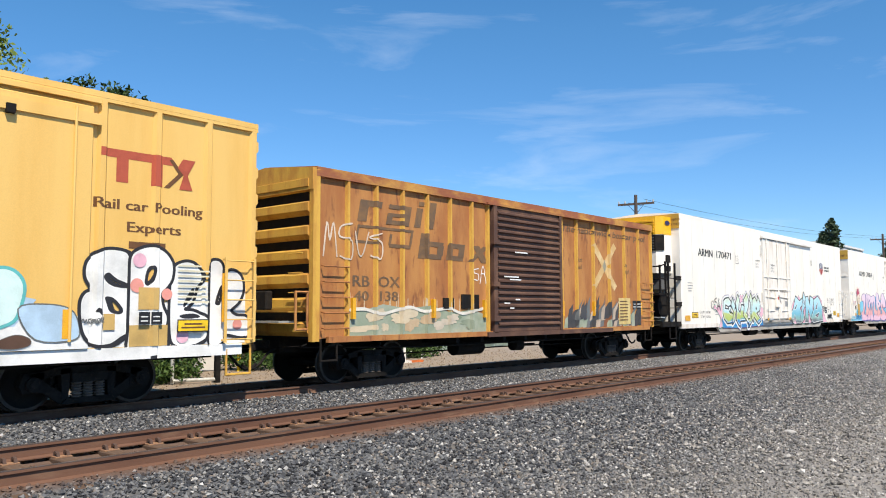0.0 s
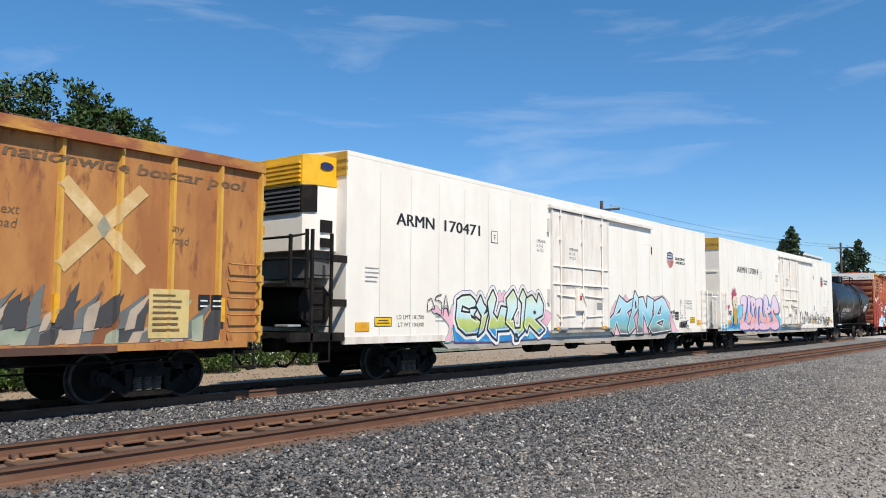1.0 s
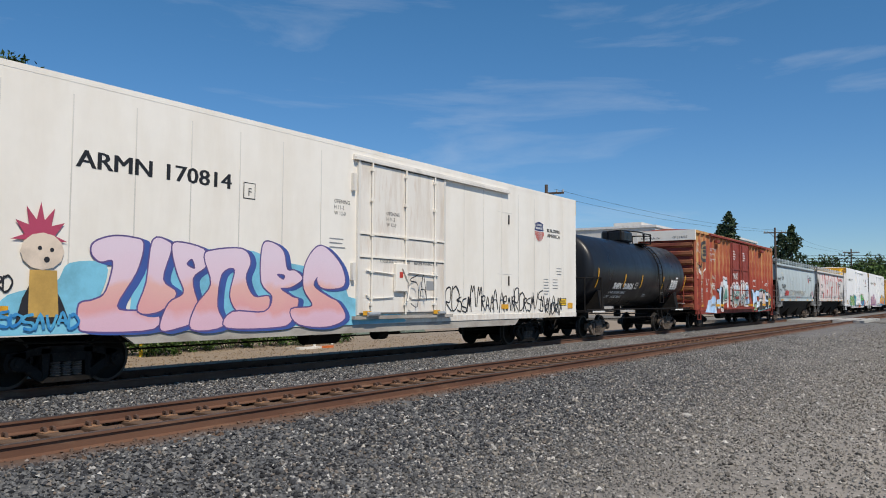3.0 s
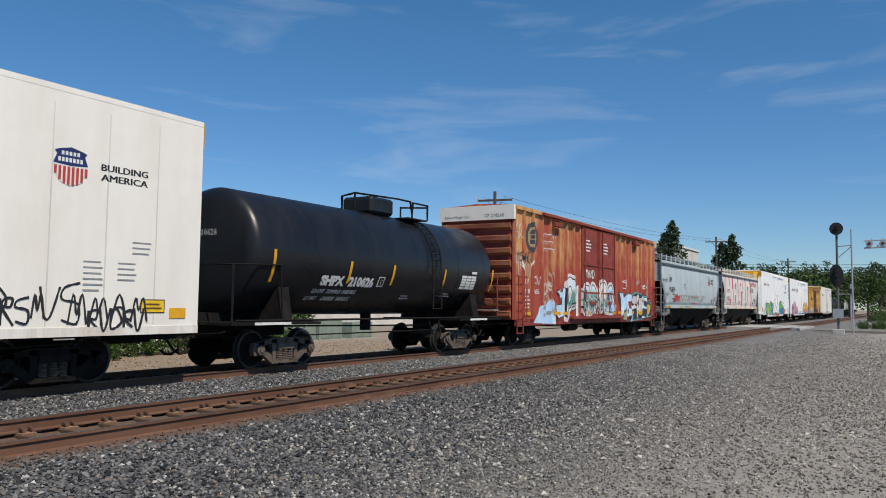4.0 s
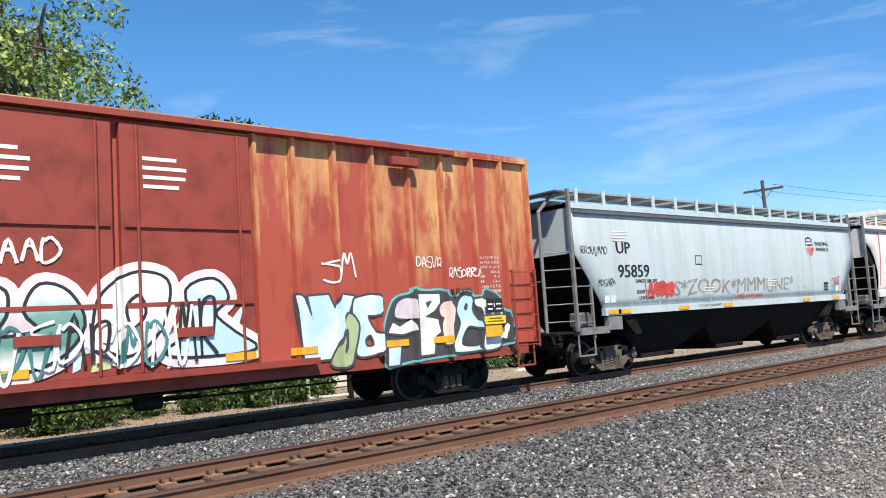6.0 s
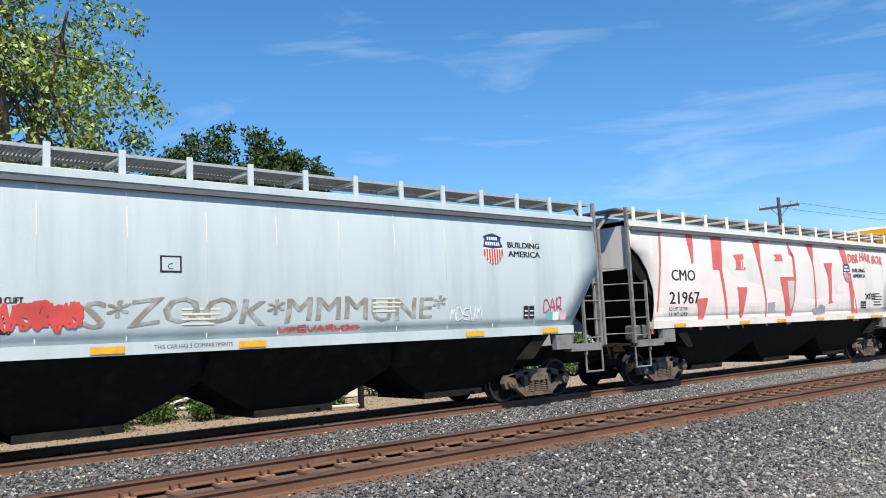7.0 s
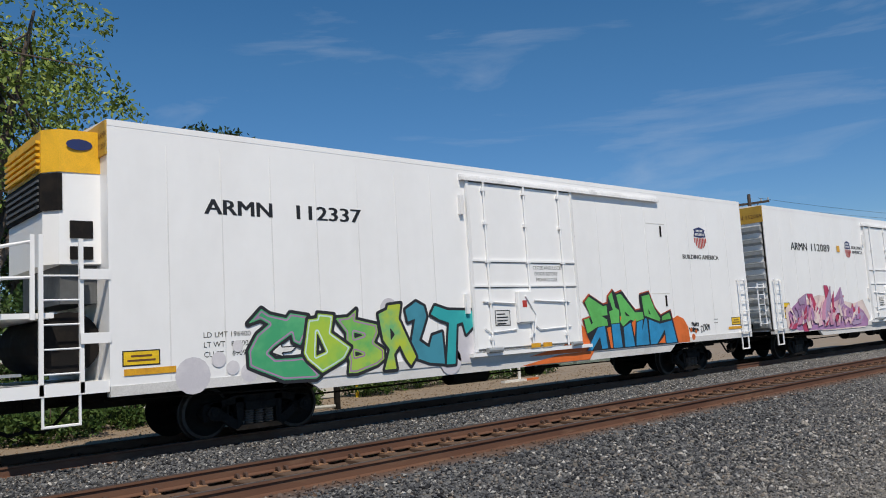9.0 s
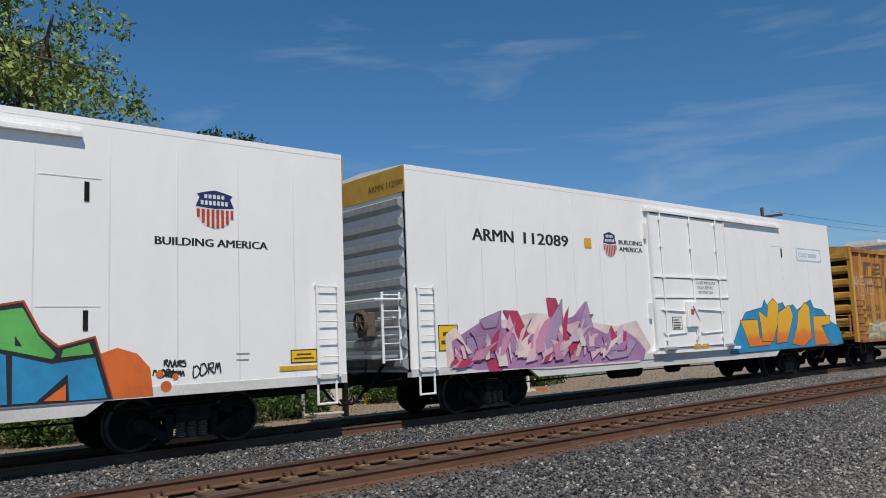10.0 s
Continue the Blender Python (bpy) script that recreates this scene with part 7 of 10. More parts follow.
# ---- covered hoppers ----
def hopper(X0, L, colour, kind, label):
    """kind grey: straight-cut slope ends; kind pale: round-cut ends."""
    car = car_at("hopper_car", X0, label, "hopper car")
    top, foot = 4.18, 1.66
    prof = [(1.52, foot), (1.56, 1.9), (1.59, 2.4), (1.60, 2.9), (1.59, 3.4), (1.56, 3.9), (1.52, top)]

    def bend(z):
        z = min(max(z, foot), top)
        for (ya, za), (yb, zb) in zip(prof, prof[1:]):
            if z <= zb:
                return -(ya + (yb - ya) * (z - za) / (zb - za)) - 0.003
        return -prof[-1][0]
    if kind == "grey":
        cut = [(0.0, top), (0.0, 3.0), (1.05, 1.62)]
        cut_r = [(L - 1.05, 1.62), (L, 3.0), (L, top)]
    else:
        cut = [(0.0, top), (0.0, 3.62), (0.35, 3.36), (0.62, 3.0), (0.82, 2.5), (0.86, 2.1), (0.78, 1.62)]
        cut_r = [(L - 1.0, 1.62), (L - 0.75, 2.4), (L, 3.3), (L, top)]
    cut_x = sorted({round(z, 3) for _, z in cut + cut_r} | {z for _, z in prof})

    def edge(line, z):
        line = sorted(line, key=lambda p: p[1])
        for (xa, za), (xb, zb) in zip(line, line[1:]):
            if za <= z <= zb and zb > za:
                return xa + (xb - xa) * (z - za) / (zb - za)
        return line[0][0] if z < line[0][1] else line[-1][0]
    zs = [foot] + [z for z in cut_x if z > foot + 0.01]
    for s in (-1, 1):
        bm = bmesh.new()
        rows = []
        for z in zs:
            a, b = edge(cut, z), edge(cut_r, z)
            yo = -(bend(z) + 0.003)
            n = 24
            rows.append([bm.verts.new((a + (b - a) * k / n, s * yo, z)) for k in range(n + 1)])
        for p, q in zip(rows, rows[1:]):
            for k in range(len(p) - 1):
                bm.faces.new((p[k], p[k + 1], q[k + 1], q[k]) if s < 0 else (q[k], q[k + 1], p[k + 1], p[k]))
        ob = part("side_sheet", bm, colour, car)
        sol = ob.modifiers.new("thickness", "SOLIDIFY")
        sol.thickness, sol.offset = 0.03, -1
        smooth(ob, 25)
        yo = 1.52
        y0, y1 = sorted((s * 1.47, s * 1.60))
        part("side_sill", boxes((cut[-1][0] - 0.05, L - 1.0, y0, y1, 1.48, 1.67)), colour, car)
        part("top_chord", boxes((0.0, L, min(s * 1.40, s * 1.56), max(s * 1.40, s * 1.56), top - 0.02, top + 0.10)), colour, car)
        part("top_chord", boxes((0.05, L - 0.05, min(s * 1.50, s * 1.63), max(s * 1.50, s * 1.63), top - 0.14, top - 0.07)), "dark_grey", car)
    # roof and inner slope sheets
    part("roof", prism(bmesh.new(), [(-1.46, top), (1.46, top), (1.42, top + 0.14), (0.7, top + 0.30), (-0.7, top + 0.30), (-1.42, top + 0.14)], "x", 0.0, L), colour, car)
    part("hatch_cover", boxes((1.2, L - 1.2, -0.35, 0.35, top + 0.29, top + 0.38), bevel=0.02), colour, car)
    # end slopes coloured black for the shade on their undersides
    part("end_slope", prism(bmesh.new(), [(0.05, top), (0.05, 3.1), (2.3, 0.95), (2.6, 0.95), (0.5, top)], "y", -1.50, 1.50), "hopper_shade_black", car)
    part("end_slope", prism(bmesh.new(), [(L - 0.05, top), (L - 0.05, 3.1), (L - 2.3, 0.95), (L - 2.6, 0.95), (L - 0.5, top)], "y", -1.50, 1.50), "hopper_shade_black", car)
    for x, way in ((0.0, -1), (L, 1)):
        part("end_sheet", boxes((min(x, x - way * 0.06), max(x, x - way * 0.06), -1.50, 1.50, 3.05, top + 0.12)), colour, car)
    # three discharge hoppers
    span = (L - 4.4) / 3
    for k in range(3):
        a = 2.2 + k * span
        bm = bmesh.new()
        m = a + span / 2
        rings = []
        for z, hx, hy in ((1.56, span / 2 + 0.15, 1.49), (0.98, span / 2 - 0.02, 1.22), (0.66, span / 2 - 0.55, 1.0), (0.38, 0.8, 0.8)):
            rings.append([bm.verts.new((m + sx * hx, sy * hy, z)) for sx, sy in ((-1, -1), (1, -1), (1, 1), (-1, 1))])
        for up, lo in zip(rings, rings[1:]):
            for i in range(4):
                bm.faces.new((up[i], up[(i + 1) % 4], lo[(i + 1) % 4], lo[i]))
        bm.faces.new(rings[-1])
        bm.faces.new(rings[0][::-1])
        bmesh.ops.recalc_face_normals(bm, faces=bm.faces)
        # black stands in for the shade beneath the car
        h = part("discharge_hopper", bm, "hopper_shade_black", car)
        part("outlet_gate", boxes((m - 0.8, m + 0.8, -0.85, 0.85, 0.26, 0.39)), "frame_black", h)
        part("gate_shaft", rods([(m + 0.5, -1.0, 0.33), (m + 0.5, 1.0, 0.33)], 0.05, 8), "truck", h)
    # roof walk: brackets, grating, edge bars
    zr = top + 0.40
    walkway = part("roof_walk", boxes((-0.1, L + 0.1, -1.44, -1.42, zr, zr + 0.05), (-0.1, L + 0.1, -0.80, -0.78, zr, zr + 0.05), (-0.1, L + 0.1, 0.78, 0.80, zr, zr + 0.05), (-0.1, L + 0.1, 1.42, 1.44, zr, zr + 0.05)), "galv", car, "galvanised grating walkway")
    for s in (-1, 1):
        bm = bmesh.new()
        x = -0.05
        while x < L + 0.05:
            box(bm, x, x + 0.025, min(s * 0.45, s * 1.42), max(s * 0.45, s * 1.42), zr, zr + 0.035)
            x += 0.06
        part("grating", bm, "dark_grey", walkway)
    me = bpy.data.meshes.new("walk_bracket")
    bm = boxes((-0.05, 0.05, -1.50, -1.46, top - 0.0, zr + 0.10), (-0.03, 0.03, -1.46, -0.7, zr - 0.06, zr))
    bm.to_mesh(me)
    bm.free()
    n = 15
    for k in range(n):
        link("walk_bracket", me, colour if kind == "grey" else "white", walkway).location.x = 0.35 + (L - 0.7) * k / (n - 1)
    part("end_walk", boxes((-0.35, 0.1, -1.42, 1.42, zr - 0.01, zr + 0.03)), "dark_grey", car)
    # end frames: posts, ladders, sills
    for x, way in ((0.0, -1), (L, 1)):
        e = x + way * 0.05
        f = x + way * 0.55
        part("end_post", boxes((e - 0.04, e + 0.04, -1.58, -1.50, 1.15, zr + 0.05)), "ladder_grey", car)
        part("end_post", rods([(f, -1.0, 1.15), (f, -1.0, 4.1), (x, -1.0, zr)], 0.045, 8), "ladder_grey", car)
        part("end_post", rods([(f, 1.3, 1.15), (f, 1.3, 4.1), (x, 1.3, zr)], 0.045, 8), "ladder_grey", car)
        g = x - way * 0.55
        part("ladder_stile", boxes((g - 0.03, g + 0.03, -1.58, -1.52, 0.95, 2.75)), "ladder_grey", car)
        lad = part("ladder", rods([(e, -1.55, 1.35), (g, -1.55, 1.35)], 0.018, 6), "ladder_grey", car)
        for k in range(1, 4):
            part("rung", rods([(e, -1.55, 1.35 + 0.44 * k), (g, -1.55, 1.35 + 0.44 * k)], 0.018, 6), "ladder_grey", lad)
        for k in range(5):
            part("grab_bar", rods([(f, -1.0, 1.4 + 0.42 * k), (e, -1.5, 1.4 + 0.42 * k)], 0.016, 6), "ladder_grey", car)
        part("end_hand_rail", rods([(f, -1.0, 2.4), (f + way * 0.05, 1.3, 2.4)], 0.02, 6), "ladder_grey", car)
        part("end_sill", boxes((min(x + way * 0.7, x - way * 1.6), max(x + way * 0.7, x - way * 1.6), -0.32, 0.32, 0.72, 1.15)), "truck", car)
        part("jack_pad", boxes((min(x, x - way * 1.1), max(x, x - way * 1.1), -1.60, -1.35, 1.05, 1.22)), "ladder_grey", car)
        part("jack_pad", boxes((x - way * 1.35 - 0.25, x - way * 1.35 + 0.3, -1.59, -1.45, 1.12, 1.45)), "ladder_grey", car)
        part("end_platform", boxes((min(x + way * 0.75, x - way * 0.3), max(x + way * 0.75, x - way * 0.3), -1.45, 1.45, 1.10, 1.15)), "truck", car)
        part("brake_gear", boxes((x - way * 0.75 - 0.25, x - way * 0.75 + 0.25, -1.2, -0.8, 1.2, 1.6), bevel=0.05), "dark_grey", car)
        add_step(car, min(e, g), max(e, g), 0.55, 1.05, "ladder_grey", -1.54)
    part("centre_sill", boxes((0.3, L - 0.3, -0.28, 0.28, 0.78, 1.12)), "frame_black", car)
    for x in (1.75, L - 1.75):
        add_truck(car, x, True)
    add_coupler(car, -0.45, -1)
    add_coupler(car, L + 0.45, 1)
    return car, bend

# ---- the train ----
W, K = spray("white", (0.78, 0.78, 0.76)), spray("black", (0.02, 0.02, 0.025))

car = ttx_boxcar(-9.45, 18.55)
CARS.append((car, -9.45))
car = rail_boxcar(10.56, 15.26)
CARS.append((car, 10.56))

# first refrigerator car
A1 = reefer(28.10, 22.15, "170471", dict(
    door=(8.75, 12.6), track=16.3, white="white", seam="seam", end="unit", rail="frame_black",
    words=(1.65, 1.42, 3.5, 1.55, 3.69, 0.29), emblem=(17.85, 3.48, 0.66, 0.66), slogan=(18.75, 3.68, 0.11, 1.0, True),
    notes=((0.3, 0.45, 1.18, 0.2, "amber"), (0.95, 0.55, 1.3, 0.18, "notice"), (1.7, 1.0, 1.45, 0.1, "LD LMT 181700"), (1.75, 0.95, 1.27, 0.1, "LT WT 104300"),
           (5.6, 0.32, 3.55, 0.34, "plate"), (3.15, 0.6, 1.5, 2, "bars"), (0.6, 0.5, 2.6, 4, "bars"), (20.25, 0.5, 1.3, 0.2, "notice"), (21.0, 0.4, 1.2, 0.2, "amber"), (18.6, 0.35, 1.42, 0.32, "data"), (2.0, 1.2, 0.94, 1, "bars")),
    ladders=((21.5, 22.08),)), "long white refrigerator car with blue graffiti and a yellow-topped cooling unit")
CARS.append((A1, 28.10))
for k, line in enumerate(("EXH", "EXW", "EW", "IL", "IW", "IH", "FLR HT", "CU.FT.")):
    letters(A1, line, 19.14, 2.16 - 0.10 * k, 0.07, "ink", -HALF)
for k, line in enumerate(("17-0", "10-8", "9-6", "72-3", "9-1", "11-9", "4-3", "7857")):
    letters(A1, line, 19.58, 2.16 - 0.10 * k, 0.07, "ink", -HALF)
for k, line in enumerate(("EXHW  7-4", "EXWH  8-4", "H    16-10", "EMPTY C.G. 5-3")):
    letters(A1, line, 19.86, 2.16 - 0.10 * k, 0.07, "ink", -HALF, width=0.56)
pinkish, deep = spray("pink", (0.8, 0.45, 0.55)), spray("deep_blue", (0.02, 0.20, 0.50), (0.10, 0.45, 0.65), 2.0)
y = -HALF
AQUA = bands("aqua_bands", [(0.90, (0.02, 0.20, 0.52)), (1.12, (0.03, 0.27, 0.58)), (1.20, (0.42, 0.52, 0.14)), (1.45, (0.50, 0.58, 0.20)), (1.55, (0.42, 0.70, 0.76)), (1.9, (0.60, 0.76, 0.72)), (2.2, (0.55, 0.66, 0.34))])
SLUME_RIMS = [(0.10, spray("violet", (0.12, 0.08, 0.24))), (0.08, W)]
glyph(A1, 1, AQUA, [(4.04, 1.94), (4.25, 2.04), (4.6, 2.07), (4.82, 1.94), (4.88, 1.81), (4.54, 1.74), (4.25, 1.82), (4.19, 1.63), (4.59, 1.6), (5.05, 1.39), (5.1, 1.21), (4.9, 1.07), (4.42, 1.05), (4.09, 1.24), (3.98, 1.46), (4.03, 1.77)], [[(4.59, 1.71), (4.89, 1.72), (4.75, 1.57), (4.91, 1.4), (4.65, 1.49)]], width=0.055, rims=SLUME_RIMS, inner=W)
glyph(A1, 2, AQUA, [(4.88, 1.81), (5.07, 2.07), (5.22, 1.85), (5.35, 1.75), (5.2, 1.56), (5.42, 1.65), (5.21, 1.14), (4.95, 1), (5.09, 1.33), (5.13, 1.54)], width=0.055, rims=SLUME_RIMS, inner=W)
glyph(A1, 3, AQUA, [(5.41, 1.91), (5.66, 2.23), (5.81, 2.01), (5.65, 1.61), (5.88, 1.43), (6.07, 1.79), (6.34, 1.76), (6.23, 1.42), (6.52, 1.32), (6.45, 1.14), (5.86, 1.13), (5.84, 0.88), (5.65, 0.98), (5.41, 1.18), (5.51, 1.49)], width=0.055, rims=SLUME_RIMS, inner=W)
glyph(A1, 4, AQUA, [(6.33, 2.01), (6.68, 2.27), (6.86, 2.04), (6.86, 1.77), (6.55, 1.41), (6.68, 1.44), (6.75, 1.17), (7.05, 1.18), (7.15, 1.91), (7, 2.04), (7.19, 2.3), (7.36, 2.09), (7.25, 1.11), (6.87, 0.89), (6.63, 1.14), (6.29, 1.35), (6.4, 1.72)], [[(6.78, 1.05), (6.9, 1.04), (6.92, 0.86), (6.77, 0.85)]], width=0.055, rims=SLUME_RIMS, inner=W)
glyph(A1, 5, AQUA, [(7.38, 2.04), (7.68, 2.14), (7.95, 1.92), (8.06, 2.19), (8.33, 1.88), (8.27, 1.58), (7.82, 1.44), (8.39, 1.13), (8.08, 0.98), (7.83, 1.12), (7.51, 1.31), (7.4, 1.08), (7.24, 1.24)], [[(7.74, 1.68), (7.86, 1.71), (7.91, 1.62), (7.78, 1.58)]], width=0.055, rims=SLUME_RIMS, inner=W)
glyph(A1, 0, deep, [(3.88, 1.28), (5, 1.19), (8.6, 1.18), (8.67, 0.9), (5.95, 0.84), (3.94, 0.87)], width=0.03, edge=spray("violet", (0.12, 0.08, 0.24)), lift=0.014)
glyph(A1, 0, pinkish, [(3, 1.7), (3.16, 1.79), (3.34, 1.66), (3.46, 1.73), (3.65, 1.79), (3.72, 1.55), (3.84, 1.82), (3.99, 1.69), (3.97, 1.3), (3.79, 1.18), (3.84, 0.92), (3.54, 0.88), (3.66, 1.07), (3.69, 1.3), (3.27, 1.6), (3.09, 1.6)], width=0.022, edge=spray("sea_green", (0.10, 0.40, 0.32)), soft=True, lift=0.0135)
glyph(A1, 0, pinkish, [(8.22, 1.68), (8.59, 1.7), (8.79, 1.54), (8.54, 1.25), (8.3, 1.2), (8.14, 1.44)], width=0.022, edge=spray("sea_green", (0.10, 0.40, 0.32)), soft=True, lift=0.0135)
glyph(A1, 0, pinkish, [(5.92, 2.18), (6.04, 2.23), (6.1, 2.1), (6.2, 2.24), (6.29, 2.15), (6.27, 1.75), (5.93, 1.74)], width=0.022, edge=spray("sea_green", (0.10, 0.40, 0.32)), soft=True, lift=0.0135)
scribble(A1, 2.8, 3.7, 1.5, 2.1, K, y, 12, 0.015, seed=2, lift=0.02)
SEA = bands("sea_bands", [(0.90, (0.12, 0.13, 0.15)), (1.05, (0.18, 0.21, 0.22)), (1.15, (0.24, 0.42, 0.38)), (1.45, (0.16, 0.46, 0.58)), (1.8, (0.34, 0.62, 0.74)), (2.2, (0.44, 0.70, 0.80))])
glyph(A1, 0, pinkish, [(12.59, 1.28), (12.94, 1.84), (13.29, 2.1), (13.38, 1.84), (14.03, 2.32), (14.27, 2.12), (14.81, 2.24), (15.63, 2.26), (15.8, 1.79), (16.5, 2.28), (17.42, 2.36), (18.02, 2.08), (18.14, 1.66), (18.63, 1.11), (18.88, 0.9), (18, 0.94), (12.93, 0.9)], width=0.02, edge=spray("sea_green", (0.10, 0.40, 0.32)), lift=0.0135)
glyph(A1, 1, SEA, [(12.51, 1.31), (13.07, 1.63), (13.52, 2.26), (14.12, 2.02), (14.66, 2.18), (14.72, 1.91), (14.14, 1.69), (14.52, 1.31), (14.31, 0.89), (13.56, 0.91), (13.27, 1.32), (13.06, 0.9), (12.59, 1.16)], [[(13.24, 1.61), (13.7, 1.89), (13.54, 1.68)]], width=0.05, inner=W)
glyph(A1, 3, SEA, [(14.66, 2.12), (14.81, 2.47), (15.09, 2.22), (15.02, 1.8), (14.64, 1.52), (14.84, 1.15), (14.31, 0.89), (14.14, 1.1), (14.53, 1.74)], [[(14.79, 2.06), (14.89, 2.13), (14.94, 1.86), (14.82, 1.82)]], width=0.05, inner=W)
glyph(A1, 2, SEA, [(15.06, 2.21), (15.52, 2.26), (15.84, 1.8), (15.9, 2.3), (16.52, 2.16), (16.29, 1.65), (16.62, 1.3), (16.04, 0.91), (15.72, 1.37), (15.52, 1.65), (15.51, 0.9), (14.88, 0.9), (15.12, 1.64)], width=0.05, inner=W)
glyph(A1, 4, SEA, [(16.5, 2.1), (17.28, 2.3), (17.56, 2.18), (18.02, 1.77), (17.98, 1.33), (18.12, 0.99), (16.31, 0.89), (15.94, 1.14), (16.49, 1.62)], [[(16.77, 1.62), (17.21, 2.01), (17.08, 1.65)], [(16.69, 1.3), (17.41, 1.42), (17.19, 1.19)]], width=0.05, inner=W)
letters(A1, "DEMONS", 17.97, 1.66, 0.15, K, y, width=0.6, bold=0.003, slant=0.2, wobble=0.02, name="graffiti_tag")
letters(A1, "GUTS", 18.1, 1.49, 0.13, K, y, width=0.42, bold=0.003, slant=0.2, wobble=0.02, name="graffiti_tag")
for k in range(3):
    scribble(A1, 19.0 + 0.1 * k, 20.0 - 0.15 * k, 1.05 + 0.03 * k, 1.42 - 0.05 * k, K, y, 11, 0.018, seed=8 + k, lift=0.006 + 0.002 * k)

A2 = reefer(52.05, 22.13, "170814", dict(
    door=(9.6, 13.35), track=17.0, white="white", seam="seam", end="plain", rail="white",
    words=(2.47, 1.45, 4.25, 1.52, 3.70, 0.30), emblem=(18.85, 3.48, 0.66, 0.68), slogan=(19.78, 3.67, 0.12, 1.0, True),
    notes=((6.1, 0.32, 3.55, 0.34, "plate"), (1.0, 0.45, 1.18, 0.2, "amber"), (16.6, 0.45, 1.22, 0.14, "amber"), (19.5, 0.45, 2.2, 6, "bars"), (20.2, 0.5, 2.2, 4, "bars"),
           (20.75, 0.52, 1.32, 0.22, "notice"), (21.4, 0.4, 1.2, 0.2, "amber"), (8.7, 0.6, 2.9, 3, "bars"), (19.0, 0.4, 0.95, 2, "bars"), (20.5, 0.5, 2.6, 3, "bars")),
    ladders=((0.2, 0.68),)), "long white refrigerator car with pink graffiti and a gold end band")
CARS.append((A2, 52.05))
cyan = spray("cyan", (0.20, 0.55, 0.72))
VIOLET, CORE = spray("violet", (0.12, 0.08, 0.24)), spray("shade_blue", (0.05, 0.10, 0.34))
CANDY = bands("candy_bands", [(0.95, (0.72, 0.46, 0.56)), (1.15, (0.74, 0.48, 0.58)), (1.30, (0.74, 0.36, 0.36)), (1.75, (0.76, 0.44, 0.40)), (1.88, (0.74, 0.55, 0.64)), (2.4, (0.74, 0.60, 0.70))])
paint_on(A2, "graffiti_base", [[(0.05, 0.92), (3.0, 0.92), (3.0, 1.2), (0.1, 1.12)]], cyan, y, lift=0.0132)
glyph(A2, 0, cyan, [(0.31, 1.19), (1.12, 1.22), (1.43, 1.55), (2.17, 1.75), (2.41, 2.08), (3.08, 2.08), (2.98, 1.54), (2.62, 0.98), (1.07, 0.94), (0.32, 0.94)], width=0.0, edge=VIOLET, lift=0.014, soft=True)
glyph(A2, 0, cyan, [(3.66, 2.37), (3.99, 2.44), (6.39, 2.49), (7.02, 2.32), (9.12, 2.11), (9.37, 1.56), (11.15, 1.27), (11.71, 0.92), (9.12, 0.89), (3.53, 0.99)], width=0.0, edge=VIOLET, lift=0.014)
glyph(A2, 1, CANDY, [(2.84, 2.44), (3.18, 2.57), (3.58, 2.57), (3.79, 2.48), (3.67, 1.98), (3.3, 1.37), (3.68, 1.28), (4.08, 1.3), (4.06, 0.96), (2.8, 0.95), (2.62, 1.07), (2.61, 1.4), (2.86, 1.47), (3.09, 1.62), (3.21, 2.14), (2.96, 2.13), (2.81, 2.26)], width=0.03, edge=VIOLET, lean=0.14, lean_fill=CORE, soft=True)
glyph(A2, 2, CANDY, [(3.99, 2.55), (4.32, 2.55), (4.38, 2.4), (4.22, 1.85), (4.52, 1.6), (4.18, 1.28), (3.72, 1.28), (3.88, 1.79)], width=0.03, edge=VIOLET, lean=0.14, lean_fill=CORE, soft=True)
glyph(A2, 3, CANDY, [(4.41, 2.4), (4.51, 2.55), (5.13, 2.45), (5.19, 2.14), (4.88, 1.88), (5.05, 1.37), (5.29, 1.17), (4.53, 0.95), (4.19, 0.96), (4.36, 1.41), (4.69, 1.61), (4.53, 1.99)], [[(4.73, 2.15), (4.86, 2.26), (4.93, 2.07)]], width=0.03, edge=VIOLET, lean=0.14, lean_fill=CORE, soft=True)
glyph(A2, 4, CANDY, [(5.15, 2.3), (5.33, 2.44), (6.08, 2.51), (6.31, 2.27), (6.19, 1.92), (6.42, 1.55), (6.84, 1.55), (6.74, 1.23), (6.1, 1.2), (5.8, 1.55), (5.91, 2.09), (5.57, 1.99), (5.48, 1.36), (5.64, 0.97), (4.88, 0.93), (4.98, 1.37), (5.32, 1.78)], width=0.03, edge=VIOLET, lean=0.14, lean_fill=CORE, soft=True)
glyph(A2, 5, CANDY, [(6.64, 2.61), (6.91, 2.69), (7.23, 2.52), (7.35, 2.14), (7.59, 2.12), (7.82, 1.95), (7.46, 1.76), (7.16, 1.73), (7.51, 1.55), (7.71, 1.47), (7.49, 1.02), (7.04, 0.91), (5.72, 0.94), (5.87, 1.24), (6.72, 1.23), (6.94, 1.55), (6.62, 1.86)], [[(7.04, 2.03), (7.28, 2.02), (7.24, 1.91)]], width=0.03, edge=VIOLET, lean=0.14, lean_fill=CORE, soft=True)
